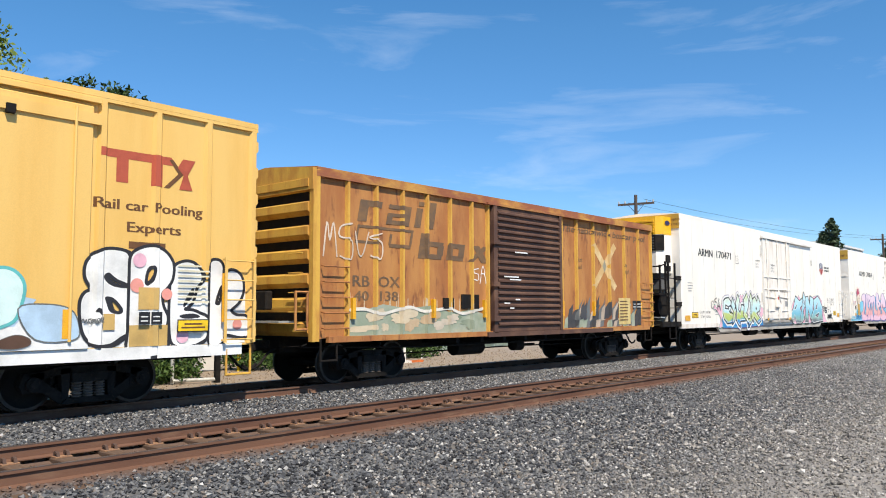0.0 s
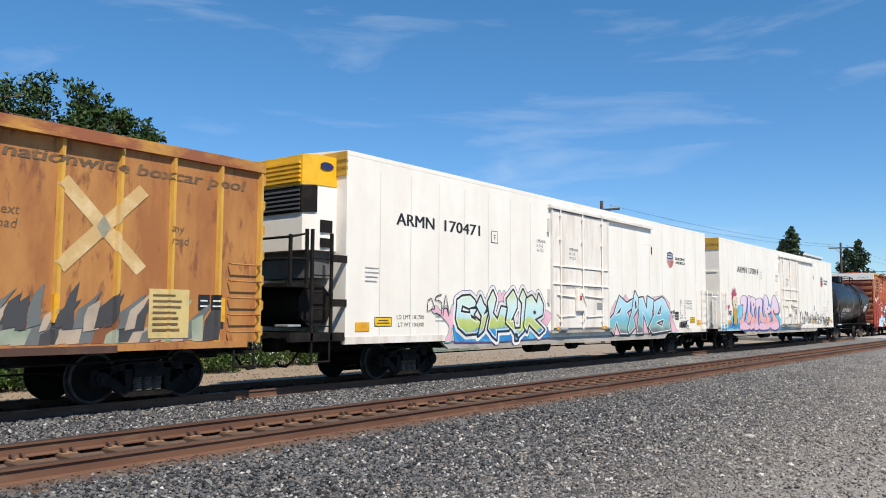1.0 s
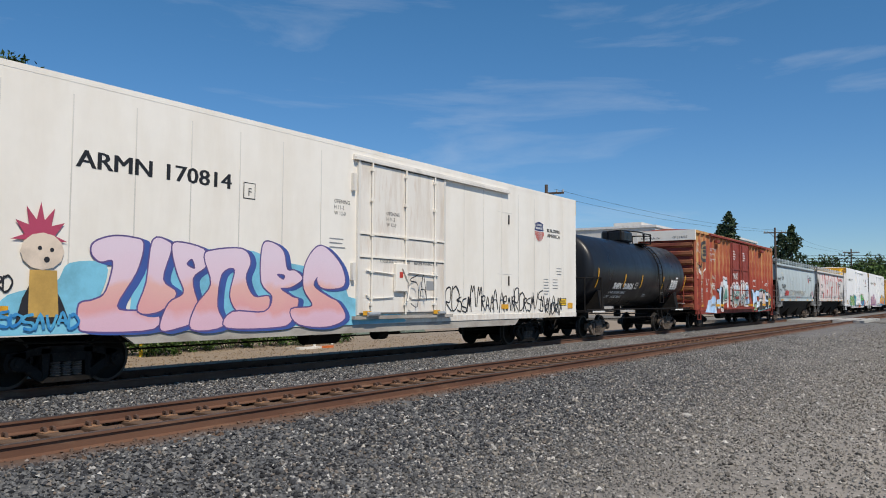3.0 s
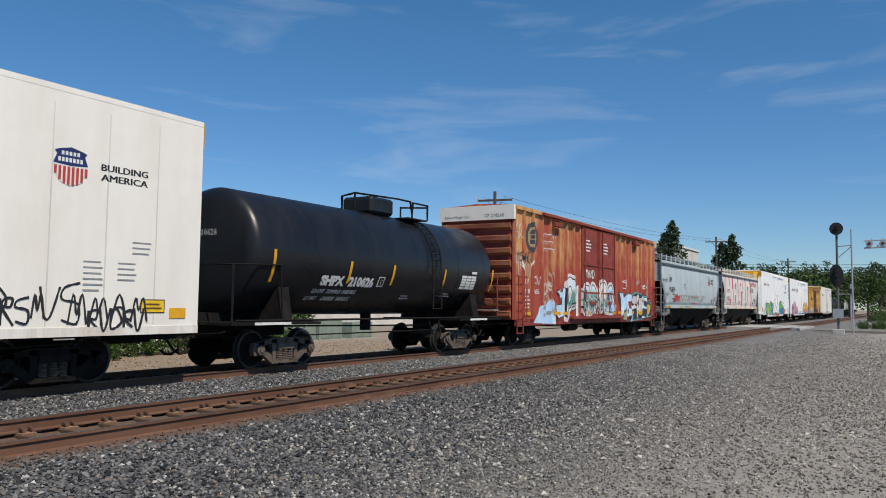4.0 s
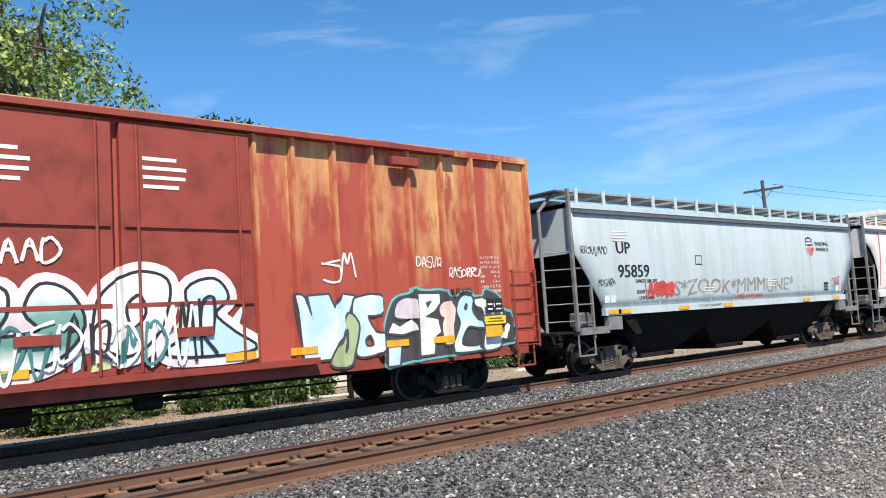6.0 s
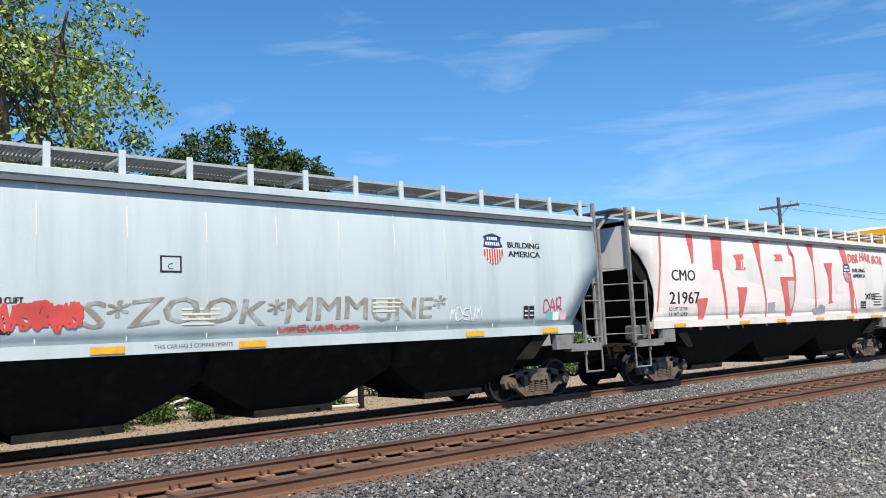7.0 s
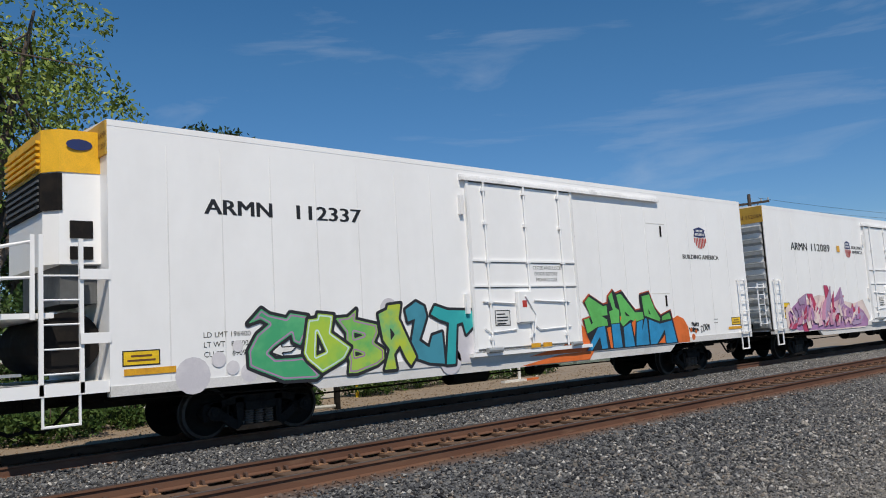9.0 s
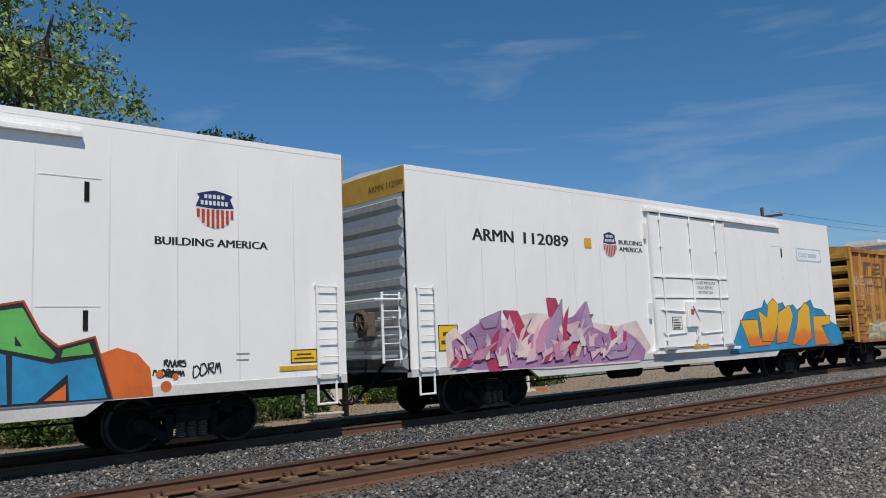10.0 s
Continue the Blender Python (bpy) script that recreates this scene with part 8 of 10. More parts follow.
glyph(A2, 6, CANDY, [(7.91, 2.27), (8.26, 2.67), (8.62, 2.65), (9.12, 2.25), (9.19, 1.82), (8.5, 1.75), (8.29, 1.95), (8.45, 2.13), (8.17, 1.82), (8.65, 1.56), (9.02, 1.42), (9.25, 1.06), (8.63, 0.88), (7.72, 0.96), (7.49, 1.28), (8.15, 1.35), (7.87, 1.74)], width=0.03, edge=VIOLET, lean=0.14, lean_fill=CORE, soft=True)
# a spiky-haired cartoon head, kept to plain shapes
red_s = spray("raspberry", (0.45, 0.06, 0.12))
paint_on(A2, "graffiti_figure", [[(1.9 + 0.62 * (0.55 if k % 2 else 1.0) * math.cos(math.pi * k / 12) * 0.75, 2.42 + 0.62 * (0.55 if k % 2 else 1.0) * math.sin(math.pi * k / 12)) for k in range(13)]], red_s, y, lift=0.028)
paint_on(A2, "graffiti_figure", [[(1.95 + 0.36 * math.cos(k * 0.5236), 2.25 + 0.30 * math.sin(k * 0.5236)) for k in range(12)]], spray("peach", (0.75, 0.62, 0.50)), y, lift=0.033)
paint_on(A2, "graffiti_figure", [[(1.75, 1.2), (2.25, 1.2), (2.2, 1.95), (1.75, 1.95)]], spray("ochre", (0.62, 0.38, 0.10)), y, lift=0.030)
for cx, cz, r in ((1.9, 2.3, 0.035), (2.1, 2.28, 0.035), (2.02, 2.12, 0.05)):
    paint_on(A2, "graffiti_figure", [[(cx + r * math.cos(k * 0.7854), cz + r * math.sin(k * 0.7854)) for k in range(8)]], K, y, lift=0.037)
paint_on(A2, "graffiti_figure", [[(1.55, 1.1), (2.45, 1.1), (2.3, 1.45), (2.05, 1.9), (1.95, 1.75), (1.85, 1.9), (1.65, 1.5)]], K, y, lift=0.0285)
scribble(A2, 1.05, 1.5, 1.6, 1.85, K, y, 6, 0.02, seed=222)
scribble(A2, 0.9, 2.6, 1.0, 1.3, spray("deep_blue", (0.02, 0.20, 0.50), (0.10, 0.45, 0.65), 2.0), y, 12, 0.03, seed=223, lift=0.034)
paint_on(A2, "graffiti_heart", [[(1.0, 1.85), (1.2, 2.0), (1.22, 2.1), (1.1, 2.14), (1.0, 2.05), (0.9, 2.14), (0.78, 2.1), (0.8, 2.0)]], red_s, y, lift=0.028)
for k in range(9):
    scribble(A2, 13.4 + k * 0.66, 14.2 + k * 0.66, 1.1, 1.95 - 0.3 * (k % 2), K, y, 9, 0.026, seed=60 + k, lift=0.006 + 0.001 * (k % 2))
scribble(A2, 19.2, 20.9, 1.05, 1.75, K, y, 16, 0.026, seed=71)
scribble(A2, 19.6, 20.8, 1.0, 1.4, K, y, 12, 0.03, seed=73, lift=0.009)
scribble(A2, 11.6, 12.4, 1.3, 2.3, K, y - 0.16, 10, 0.018, seed=72)

CARS.append((tank_car(75.2, 13.0, "black cylindrical tank car with white lettering and yellow markers"), 75.2))
CARS.append((cp_boxcar(89.16, 18.5), 89.16))

# covered hoppers
H1, bend1 = hopper(109.10, 15.96, "grey_car", "grey", "light grey covered hopper car with roof walkway and faint graffiti")
CARS.append((H1, 109.10))
letters(H1, "UP", 1.62, 3.05, 0.30, "ink", 0, width=0.58, bend=bend1, bold=0.018)
letters(H1, "95859", 1.63, 2.43, 0.33, "ink", 0, width=1.34, bend=bend1, bold=0.018)
letters(H1, "CAPACITY 5188 CUFT", 2.35, 2.28, 0.09, "ink", 0, width=0.95, bend=bend1, bold=0.002)
letters(H1, "LDLMT 224200", 2.4, 2.0, 0.09, "ink", 0, width=0.75, bend=bend1, bold=0.002)
letters(H1, "LTWT 61800", 2.5, 1.84, 0.09, "ink", 0, width=0.65, bend=bend1, bold=0.002)
letters(H1, "THIS CAR HAS 3 COMPARTMENTS", 5.15, 1.545, 0.07, "ink", -1.60, width=1.3)
shield(H1, 12.21, 3.02, 0.58, 0.70, 0, bend=bend1)
letters(H1, "BUILDING", 12.95, 3.42, 0.13, "ink", 0, width=1.0, bend=bend1, bold=0.004)
letters(H1, "AMERICA", 12.95, 3.22, 0.13, "ink", 0, width=1.0, bend=bend1, bold=0.004)
scribble(H1, 0.2, 1.25, 3.0, 3.24, K, 0, 14, 0.011, seed=81, bend=bend1)
scribble(H1, 0.8, 1.5, 2.2, 2.42, K, 0, 12, 0.010, seed=82, bend=bend1)
brown = spray("thin_brown", (0.22, 0.205, 0.175), (0.36, 0.39, 0.39), 5.0)
letters(H1, "S*ZOOK*MMMUNE*", 4.1, 1.92, 0.42, brown, 0, width=7.0, bend=bend1, bold=0.019, slant=0.1, wobble=0.03, name="graffiti_tag")
for k in range(5):
    scribble(H1, 2.75 + 0.15 * k, 4.1, 1.9, 2.3, spray("bright_red", (0.60, 0.07, 0.06)), 0, 9, 0.03, seed=90 + k, bend=bend1, lift=0.008 + 0.001 * k)
scribble(H1, 7.3, 9.0, 1.72, 1.85, spray("bright_red", (0.60, 0.07, 0.06)), 0, 14, 0.018, seed=95, bend=bend1)
scribble(H1, 11.2, 12.1, 1.85, 2.15, W, 0, 12, 0.014, seed=96, bend=bend1)
scribble(H1, 14.0, 14.6, 1.95, 2.35, spray("raspberry", (0.45, 0.06, 0.12)), 0, 10, 0.02, seed=97, bend=bend1)
stencil_block(H1, 13.35, 1.85, 0.34, 0.28, 0, bend=bend1)
paint_on(H1, "class_plate", [rect(5.25, 5.6, 2.75, 3.02)], "ink", 0, bend=bend1, lift=0.004)
paint_on(H1, "class_plate", [rect(5.28, 5.57, 2.78, 2.99)], "grey_car", 0, bend=bend1, lift=0.007)
letters(H1, "C", 5.37, 2.80, 0.10, "ink", 0, bend=bend1, lift=0.010)
for k in range(3):
    bars(H1, (5.6, 9.3, 1.5)[k], (2.15, 2.3, 3.6)[k], 0.7, 4, 0.08, 0.03, spray("pale_print", (0.6, 0.6, 0.58)), 0, bend=bend1, seed=k)
for x in (1.1, 1.5, 4.2, 6.55, 11.6, 13.9):
    amber(H1, x, 0.5, 1.51, 0.11, -1.60)
for x, c in ((0.95, "ink_white"), (1.2, "ink_white"), (14.2, "ink_white"), (14.45, "spray_pink"), (14.0, "spray_teal")):
    paint_on(H1, "sticker", [rect(x + 0.1, x + 0.3, 1.8, 1.98)], c, 0, bend=bend1, lift=0.009)
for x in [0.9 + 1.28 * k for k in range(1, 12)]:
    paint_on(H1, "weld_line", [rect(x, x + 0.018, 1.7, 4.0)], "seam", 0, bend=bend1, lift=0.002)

H2, bend2 = hopper(126.48, 16.58, "pale_car", "pale", "pale round-ended covered hopper car with tall red graffiti letters")
CARS.append((H2, 126.48))
letters(H2, "CMO", 1.66, 2.75, 0.30, "ink", 0, width=1.12, bend=bend2, bold=0.012)
letters(H2, "21967", 1.52, 2.12, 0.33, "ink", 0, width=1.42, bend=bend2, bold=0.012)
letters(H2, "LD LMT 223200", 1.50, 1.94, 0.10, "ink", 0, width=0.85, bend=bend2)
letters(H2, "LT  WT  62800", 1.50, 1.79, 0.10, "ink", 0, width=0.85, bend=bend2)
RED = spray("tall_red", (0.58, 0.13, 0.12), (0.52, 0.10, 0.10))
PINK = spray("chalky_white", (0.74, 0.66, 0.64), (0.70, 0.60, 0.58))
paint_on(H2, "graffiti_ground", [[(0.84, 1.68), (12.85, 1.68), (12.28, 4.06), (1.39, 4.10), (1.26, 3.4)]], PINK, 0, bend=bend2, lift=0.002)


def tall(*strokes):
    paint_on(H2, "graffiti_stroke", [list(s) for s in strokes], RED, 0, bend=bend2, lift=0.010)


tall([(1.28, 4.13), (1.39, 4.14), (1.24, 3.27), (0.99, 1.93), (0.92, 1.93), (1.18, 3.33)])
tall([(0.71, 1.55), (0.81, 1.59), (0.8, 1.36), (0.68, 1.35)])
tall([(2.52, 4.14), (2.88, 4.14), (2.77, 3.24), (2.67, 3.23)])
tall([(2.81, 2.25), (3.35, 2.27), (3.33, 2.15), (3.08, 1.58), (3.04, 1.38), (2.9, 1.39), (2.88, 1.59)])
tall([(3.79, 4.12), (4.37, 4.13), (4.2, 3.09), (4.42, 1.68), (4.46, 1.38), (4.34, 1.41), (4.29, 1.84), (4.04, 3.09), (3.71, 3.07)])
tall([(4.88, 3.54), (5.46, 3.58), (5.46, 3.44), (5.37, 3.39), (5.38, 3.22), (5.5, 3.16), (5.5, 3.1), (4.92, 3.1), (5, 3.2), (5, 3.4)])
tall([(4.92, 2.58), (5.5, 2.58), (5.5, 2.48), (5.17, 1.66), (5.24, 1.38), (5.17, 1.38), (5.04, 1.66), (4.99, 2.48)])
tall([(6.04, 4.14), (6.54, 4.14), (6.42, 3.28), (6.62, 2.22), (6.58, 1.52), (6.67, 1.39), (6.54, 1.42), (6.54, 2.22), (6.3, 3.23)])
tall([(7.25, 3.63), (7.8, 3.64), (7.83, 3.43), (7.25, 3.42), (7.42, 3.52)])
tall([(8.23, 4.14), (8.29, 3.64), (8.61, 3.58), (8.59, 2.88), (8.41, 2.21), (8.17, 1.74), (8.09, 1.42), (7.83, 1.4), (7.75, 2.03), (7.54, 2.91), (8.45, 2.93), (8.47, 3.55)])
tall([(9.47, 4.13), (10.05, 4.14), (9.9, 3.4), (9.9, 2.2), (9.87, 1.44), (9.79, 1.6), (9.84, 3.37)])
tall([(10.65, 3.42), (11.32, 3.45), (11.18, 3.26), (11.01, 2.14), (11.16, 2.08), (10.74, 2.04), (10.82, 2.14), (10.88, 2.93), (10.75, 3.26)])
tall([(11.93, 4.13), (12.41, 4.13), (12.65, 2.97), (13.07, 1.55), (13.14, 1.41), (12.64, 1.4), (12.51, 1.96), (12.41, 2.85), (12.19, 3.4)])
paint_on(H2, "graffiti_core", [[(7.98, 2.80), (8.44, 2.80), (8.27, 2.05), (8.07, 1.86)]], spray("pale_grey", (0.5, 0.5, 0.5)), 0, bend=bend2, lift=0.014)
paint_on(H2, "graffiti_core", [rect(5.26, 5.30, 3.12, 3.40)], PINK, 0, bend=bend2, lift=0.014)
paint_on(H2, "graffiti_core", [rect(5.36, 5.39, 3.12, 3.40)], PINK, 0, bend=bend2, lift=0.014)
paint_on(H2, "buff_patch", [[(6.67, 2.10), (7.14, 2.13), (7.10, 1.86), (6.69, 1.80)]], spray("mid_grey", (0.30, 0.31, 0.32)), 0, bend=bend2, lift=0.012)
paint_on(H2, "buff_patch", [[(9.60, 1.88), (9.94, 1.92), (10.17, 2.03), (10.5, 1.95), (10.48, 1.70), (9.98, 1.70), (9.64, 1.70)]], spray("mid_grey", (0.30, 0.31, 0.32)), 0, bend=bend2, lift=0.012)
shield(H2, 12.06, 2.77, 0.58, 0.68, 0, bend=bend2, lift=0.016)
letters(H2, "BUILDING", 12.82, 3.16, 0.13, "ink", 0, width=1.0, bend=bend2, bold=0.004, lift=0.014)
letters(H2, "AMERICA", 12.82, 2.96, 0.13, "ink", 0, width=1.0, bend=bend2, bold=0.004, lift=0.014)
letters(H2, "DBR HAR BOK", 12.55, 3.52, 0.32, RED, 0, width=3.0, bend=bend2, bold=0.02, slant=0.3, wobble=0.05, lift=0.014, name="graffiti_tag")
scribble(H2, 13.7, 14.6, 2.15, 2.4, K, 0, 12, 0.018, seed=101, bend=bend2)
stencil_block(H2, 13.3, 1.85, 0.45, 0.25, 0, bend=bend2)
bars(H2, 14.4, 2.35, 0.8, 5, 0.1, 0.035, "ink", 0, bend=bend2)
for x in (1.6, 4.9, 7.1, 9.7, 12.0, 14.0):
    amber(H2, x, 0.55 if x < 12.5 else 1.0, 1.50, 0.09, -1.60)

A3 = reefer(145.25, 19.70, "112337", dict(
    door=(7.55, 11.15), track=15.0, white="white_clean", seam="seam_light", end="unit", rail="white_clean",
    words=(1.57, 1.26, 3.35, 1.42, 3.79, 0.26), emblem=(16.80, 3.60, 0.68, 0.66), slogan=(16.12, 3.30, 0.13, 1.98, False),
    notes=((0.2, 0.55, 1.36, 0.2, "notice"), (0.2, 0.82, 1.2, 0.10, "amber"), (1.5, 0.85, 1.72, 0.09, "LD LMT 196400"), (1.5, 0.8, 1.56, 0.09, "LT WT   89600"), (1.5, 0.75, 1.40, 0.09, "CU FT    6909"),
           (18.55, 0.5, 1.32, 0.2, "notice"), (18.3, 0.8, 1.18, 0.08, "amber"), (17.5, 0.3, 1.5, 2, "bars")),
    ladders=((19.05, 19.5),)), "clean white refrigerator car with green graffiti and a yellow-topped cooling unit")
CARS.append((A3, 145.25))
green_s, lime, teal_s = spray("emerald", (0.05, 0.36, 0.16), (0.10, 0.45, 0.20), 1.6), spray("lime", (0.40, 0.58, 0.06), (0.20, 0.50, 0.10), 1.6), spray("turquoise", (0.02, 0.36, 0.38), (0.03, 0.45, 0.45))
bub = spray("bubble_grey", (0.58, 0.56, 0.60), (0.70, 0.68, 0.70))
for cx, cz, r in ((1.3, 1.12, 0.30), (1.75, 1.35, 0.13), (2.0, 1.2, 0.12), (2.3, 1.1, 0.16), (7.35, 1.35, 0.42), (6.9, 1.0, 0.3), (5.35, 2.1, 0.22), (2.1, 1.55, 0.1)):
    paint_on(A3, "graffiti_bubble", [[(cx + r * math.cos(k * 0.3927), cz + r * math.sin(k * 0.3927)) for k in range(16)]], bub, y, lift=0.014)
MAUVE, GRASS = spray("mauve", (0.42, 0.22, 0.42)), spray("grass", (0.14, 0.46, 0.12), (0.36, 0.55, 0.08))
glyph(A3, 1, green_s, [(2.3, 1.92), (2.56, 2.17), (2.71, 2.07), (3.05, 1.99), (3.13, 2.08), (3.49, 2.02), (3.42, 1.68), (3.31, 1.5), (3.17, 1.57), (3.14, 1.71), (2.8, 1.51), (2.67, 1.4), (2.8, 1.29), (3.16, 1.28), (3.37, 1.29), (3.71, 0.94), (3.62, 0.89), (2.96, 0.91), (2.45, 1.12), (2.3, 1.19), (2.29, 1.46), (2.46, 1.73), (2.7, 1.9), (2.54, 1.99)], inner=MAUVE, width=0.06)
glyph(A3, 4, W, [(2.74, 1.41), (2.92, 1.54), (2.92, 1.48), (3.21, 1.48), (3.12, 1.41), (2.91, 1.4), (2.96, 1.33)], width=0.02)
glyph(A3, 3, lime, [(3.49, 1.96), (3.68, 1.97), (3.7, 2.06), (4.04, 2.02), (3.97, 1.7), (4.4, 1.41), (4.25, 1.2), (4.06, 1.11), (3.75, 0.98), (3.45, 1.22), (3.37, 1.35)], [[(3.67, 1.72), (3.84, 1.36), (3.63, 1.29)]], inner=spray("pale_aqua", (0.6, 0.78, 0.75)), width=0.06)
glyph(A3, 2, GRASS, [(4.08, 1.96), (4.36, 1.97), (4.56, 2.11), (4.53, 1.92), (5.03, 1.81), (5.05, 1.65), (4.94, 1.47), (5.17, 1.32), (5.17, 1.14), (5, 1.04), (4.52, 0.92), (4.33, 0.93), (4.36, 1.15), (4.3, 1.38), (4.31, 1.68)], [[(4.49, 1.68), (4.71, 1.62), (4.49, 1.57)], [(4.49, 1.33), (4.68, 1.26), (4.49, 1.23)]], inner=MAUVE, width=0.06)
glyph(A3, 3, spray("yellow_green", (0.45, 0.55, 0.05), (0.15, 0.45, 0.18)), [(5.08, 2.01), (5.3, 2.09), (5.32, 2.17), (5.64, 2.2), (5.57, 1.91), (5.79, 1.47), (5.97, 1.13), (5.83, 0.97), (5.72, 1.1), (5.57, 1.39), (5.41, 1.21), (5.46, 0.93), (5.17, 0.93), (5.32, 1.31), (5.17, 1.5)], [[(5.35, 1.74), (5.46, 1.6), (5.35, 1.48)]], width=0.06)
glyph(A3, 2, spray("petrol", (0.05, 0.27, 0.36)), [(5.76, 2.08), (6.04, 2.23), (6.25, 2.13), (6.3, 1.93), (6.19, 1.69), (6.07, 1.45), (6.33, 1.29), (6.43, 1.53), (6.7, 1.59), (6.73, 0.94), (6.32, 0.99), (5.94, 1.12), (5.87, 1.42), (6, 1.89), (5.81, 1.84)], width=0.06)
glyph(A3, 4, teal_s, [(6.42, 1.97), (6.54, 2.14), (6.89, 2.04), (7.68, 2.01), (7.67, 1.73), (7.38, 1.52), (7.3, 1.78), (7.12, 1.74), (7.02, 0.92), (6.78, 0.92), (6.87, 1.56), (6.91, 1.78), (6.64, 1.86)], width=0.06)
orange, blue_s, leaf = spray("orange", (0.75, 0.16, 0.03)), spray("bright_blue", (0.02, 0.28, 0.55)), spray("leaf_green", (0.12, 0.50, 0.12))
sooty = spray("rust_red", (0.42, 0.07, 0.03))
paint_on(A3, "graffiti_cloud", [[(9.3, 0.92), (10.4, 0.92), (11.5, 0.92), (11.6, 1.3), (11.25, 1.6), (10.9, 1.32), (10.5, 1.08), (9.9, 1.0)]], orange, y, lift=0.016)
paint_on(A3, "graffiti_cloud", [[(9.0, 0.72), (11.5, 0.72), (11.7, 0.92), (11.3, 0.92), (10.4, 0.90), (9.6, 0.80)]], orange, y, lift=0.0145)
paint_on(A3, "graffiti_cloud", [[(15.3, 0.92), (16.1, 0.92), (16.05, 1.35), (15.85, 1.58), (15.55, 1.68), (15.3, 1.6)]], orange, y, lift=0.016)
for cx, cz, r in ((16.2, 1.25, 0.06), (16.3, 1.05, 0.09), (16.45, 1.2, 0.05)):
    paint_on(A3, "graffiti_bubble", [[(cx + r * math.cos(k * 0.5236), cz + r * math.sin(k * 0.5236)) for k in range(12)]], orange, y, lift=0.016)
CREST = [(11.35, 0.92), (11.57, 1.13), (11.44, 1.3), (11.3, 1.72), (11.65, 1.79), (11.38, 2.15), (11.64, 2.34), (12.17, 2.09), (12.34, 2.11), (12.37, 2.28), (12.61, 2.46), (12.72, 2.36),
         (13.0, 2.43), (13.3, 2.13), (13.57, 1.9), (13.81, 1.93), (13.79, 2.32), (14.25, 2.4), (14.48, 1.95), (14.72, 1.74), (15.23, 1.87), (15.5, 0.92)]
paint_on(A3, "graffiti_rim", [CREST], sooty, y, lift=0.020)
paint_on(A3, "graffiti_outline", [[(x + (0.035 if x < 13.4 else -0.02), z - 0.035 if z > 1 else z) for x, z in CREST]], K, y, lift=0.023)
LEAVES = ([(11.38, 1.7), (11.57, 1.73), (11.64, 1.57), (11.71, 1.6), (11.46, 2.13), (11.62, 2.26), (12.17, 2.01), (12.32, 2.03), (12.33, 1.78), (12.07, 1.77), (12.29, 1.67), (12.32, 1.52), (11.88, 1.5), (11.46, 1.35)],
          [(12.42, 2.26), (12.58, 2.36), (12.69, 1.96), (12.84, 1.89), (12.80, 1.57), (12.46, 1.56), (12.41, 1.87), (12.57, 1.91)],
          [(12.76, 2.29), (12.95, 2.32), (13.25, 2.06), (13.53, 1.82), (13.88, 1.82), (13.9, 1.64), (13.57, 1.58), (13.28, 1.63), (12.95, 1.47), (12.83, 1.6), (12.9, 1.8)],
          [(13.88, 2.24), (14.23, 2.29), (14.45, 1.88), (14.68, 1.62), (14.63, 1.55), (13.95, 1.72), (13.91, 1.92)], [(14.78, 1.68), (15.13, 1.77), (15.2, 1.6), (14.75, 1.57)])
WAVES = ([(11.9, 1.48), (12.18, 1.51), (12.24, 0.95), (12.0, 0.94), (11.95, 1.25), (11.6, 0.93), (11.42, 0.93), (11.6, 1.15)], [(12.46, 1.54), (12.80, 1.55), (12.86, 0.94), (12.49, 0.94)],
          [(12.97, 1.44), (13.29, 1.56), (13.4, 0.94), (12.97, 0.94)], [(13.56, 1.55), (13.85, 1.62), (13.76, 1.3), (13.95, 1.66), (14.03, 1.63), (14.06, 0.95), (13.46, 0.95)],
          [(14.11, 1.62), (14.62, 1.48), (15.22, 1.55), (15.4, 0.94), (14.87, 0.94), (14.84, 1.32), (14.42, 0.95), (14.12, 0.95)])
SPARKS = ([(12.83, 1.74), (12.91, 1.72), (12.85, 1.6)], [(12.26, 1.46), (12.42, 1.48), (12.45, 0.94), (12.36, 0.94)], [(13.34, 1.56), (13.53, 1.64), (13.42, 1.16)], [(14.22, 1.54), (14.37, 1.53), (14.21, 1.42)], [(14.52, 0.96), (14.82, 1.18), (14.82, 0.95)])
for name, mt, shapes in (("graffiti_fill", leaf, LEAVES), ("graffiti_fill", blue_s, WAVES), ("graffiti_core", orange, SPARKS)):
    for k, s in enumerate(shapes):
        paint_on(A3, name, [s], mt, y, lift=(0.026 if mt == leaf else 0.029) + 0.0005 * k)
for s in ([(13.07, 1.85), (13.27, 1.73), (13.11, 1.75)], [(14.14, 1.9), (14.23, 1.75), (14.14, 1.76)]):
    paint_on(A3, "graffiti_core", [s], K, y, lift=0.034)
for k, (a, b, z0, z1) in enumerate(((16.09, 16.42, 1.20, 1.33), (16.26, 16.62, 1.34, 1.47), (16.3, 16.6, 1.18, 1.30), (16.74, 17.22, 1.16, 1.40))):
    scribble(A3, a, b, z0, z1, K, y, 9, 0.014, seed=110 + k)

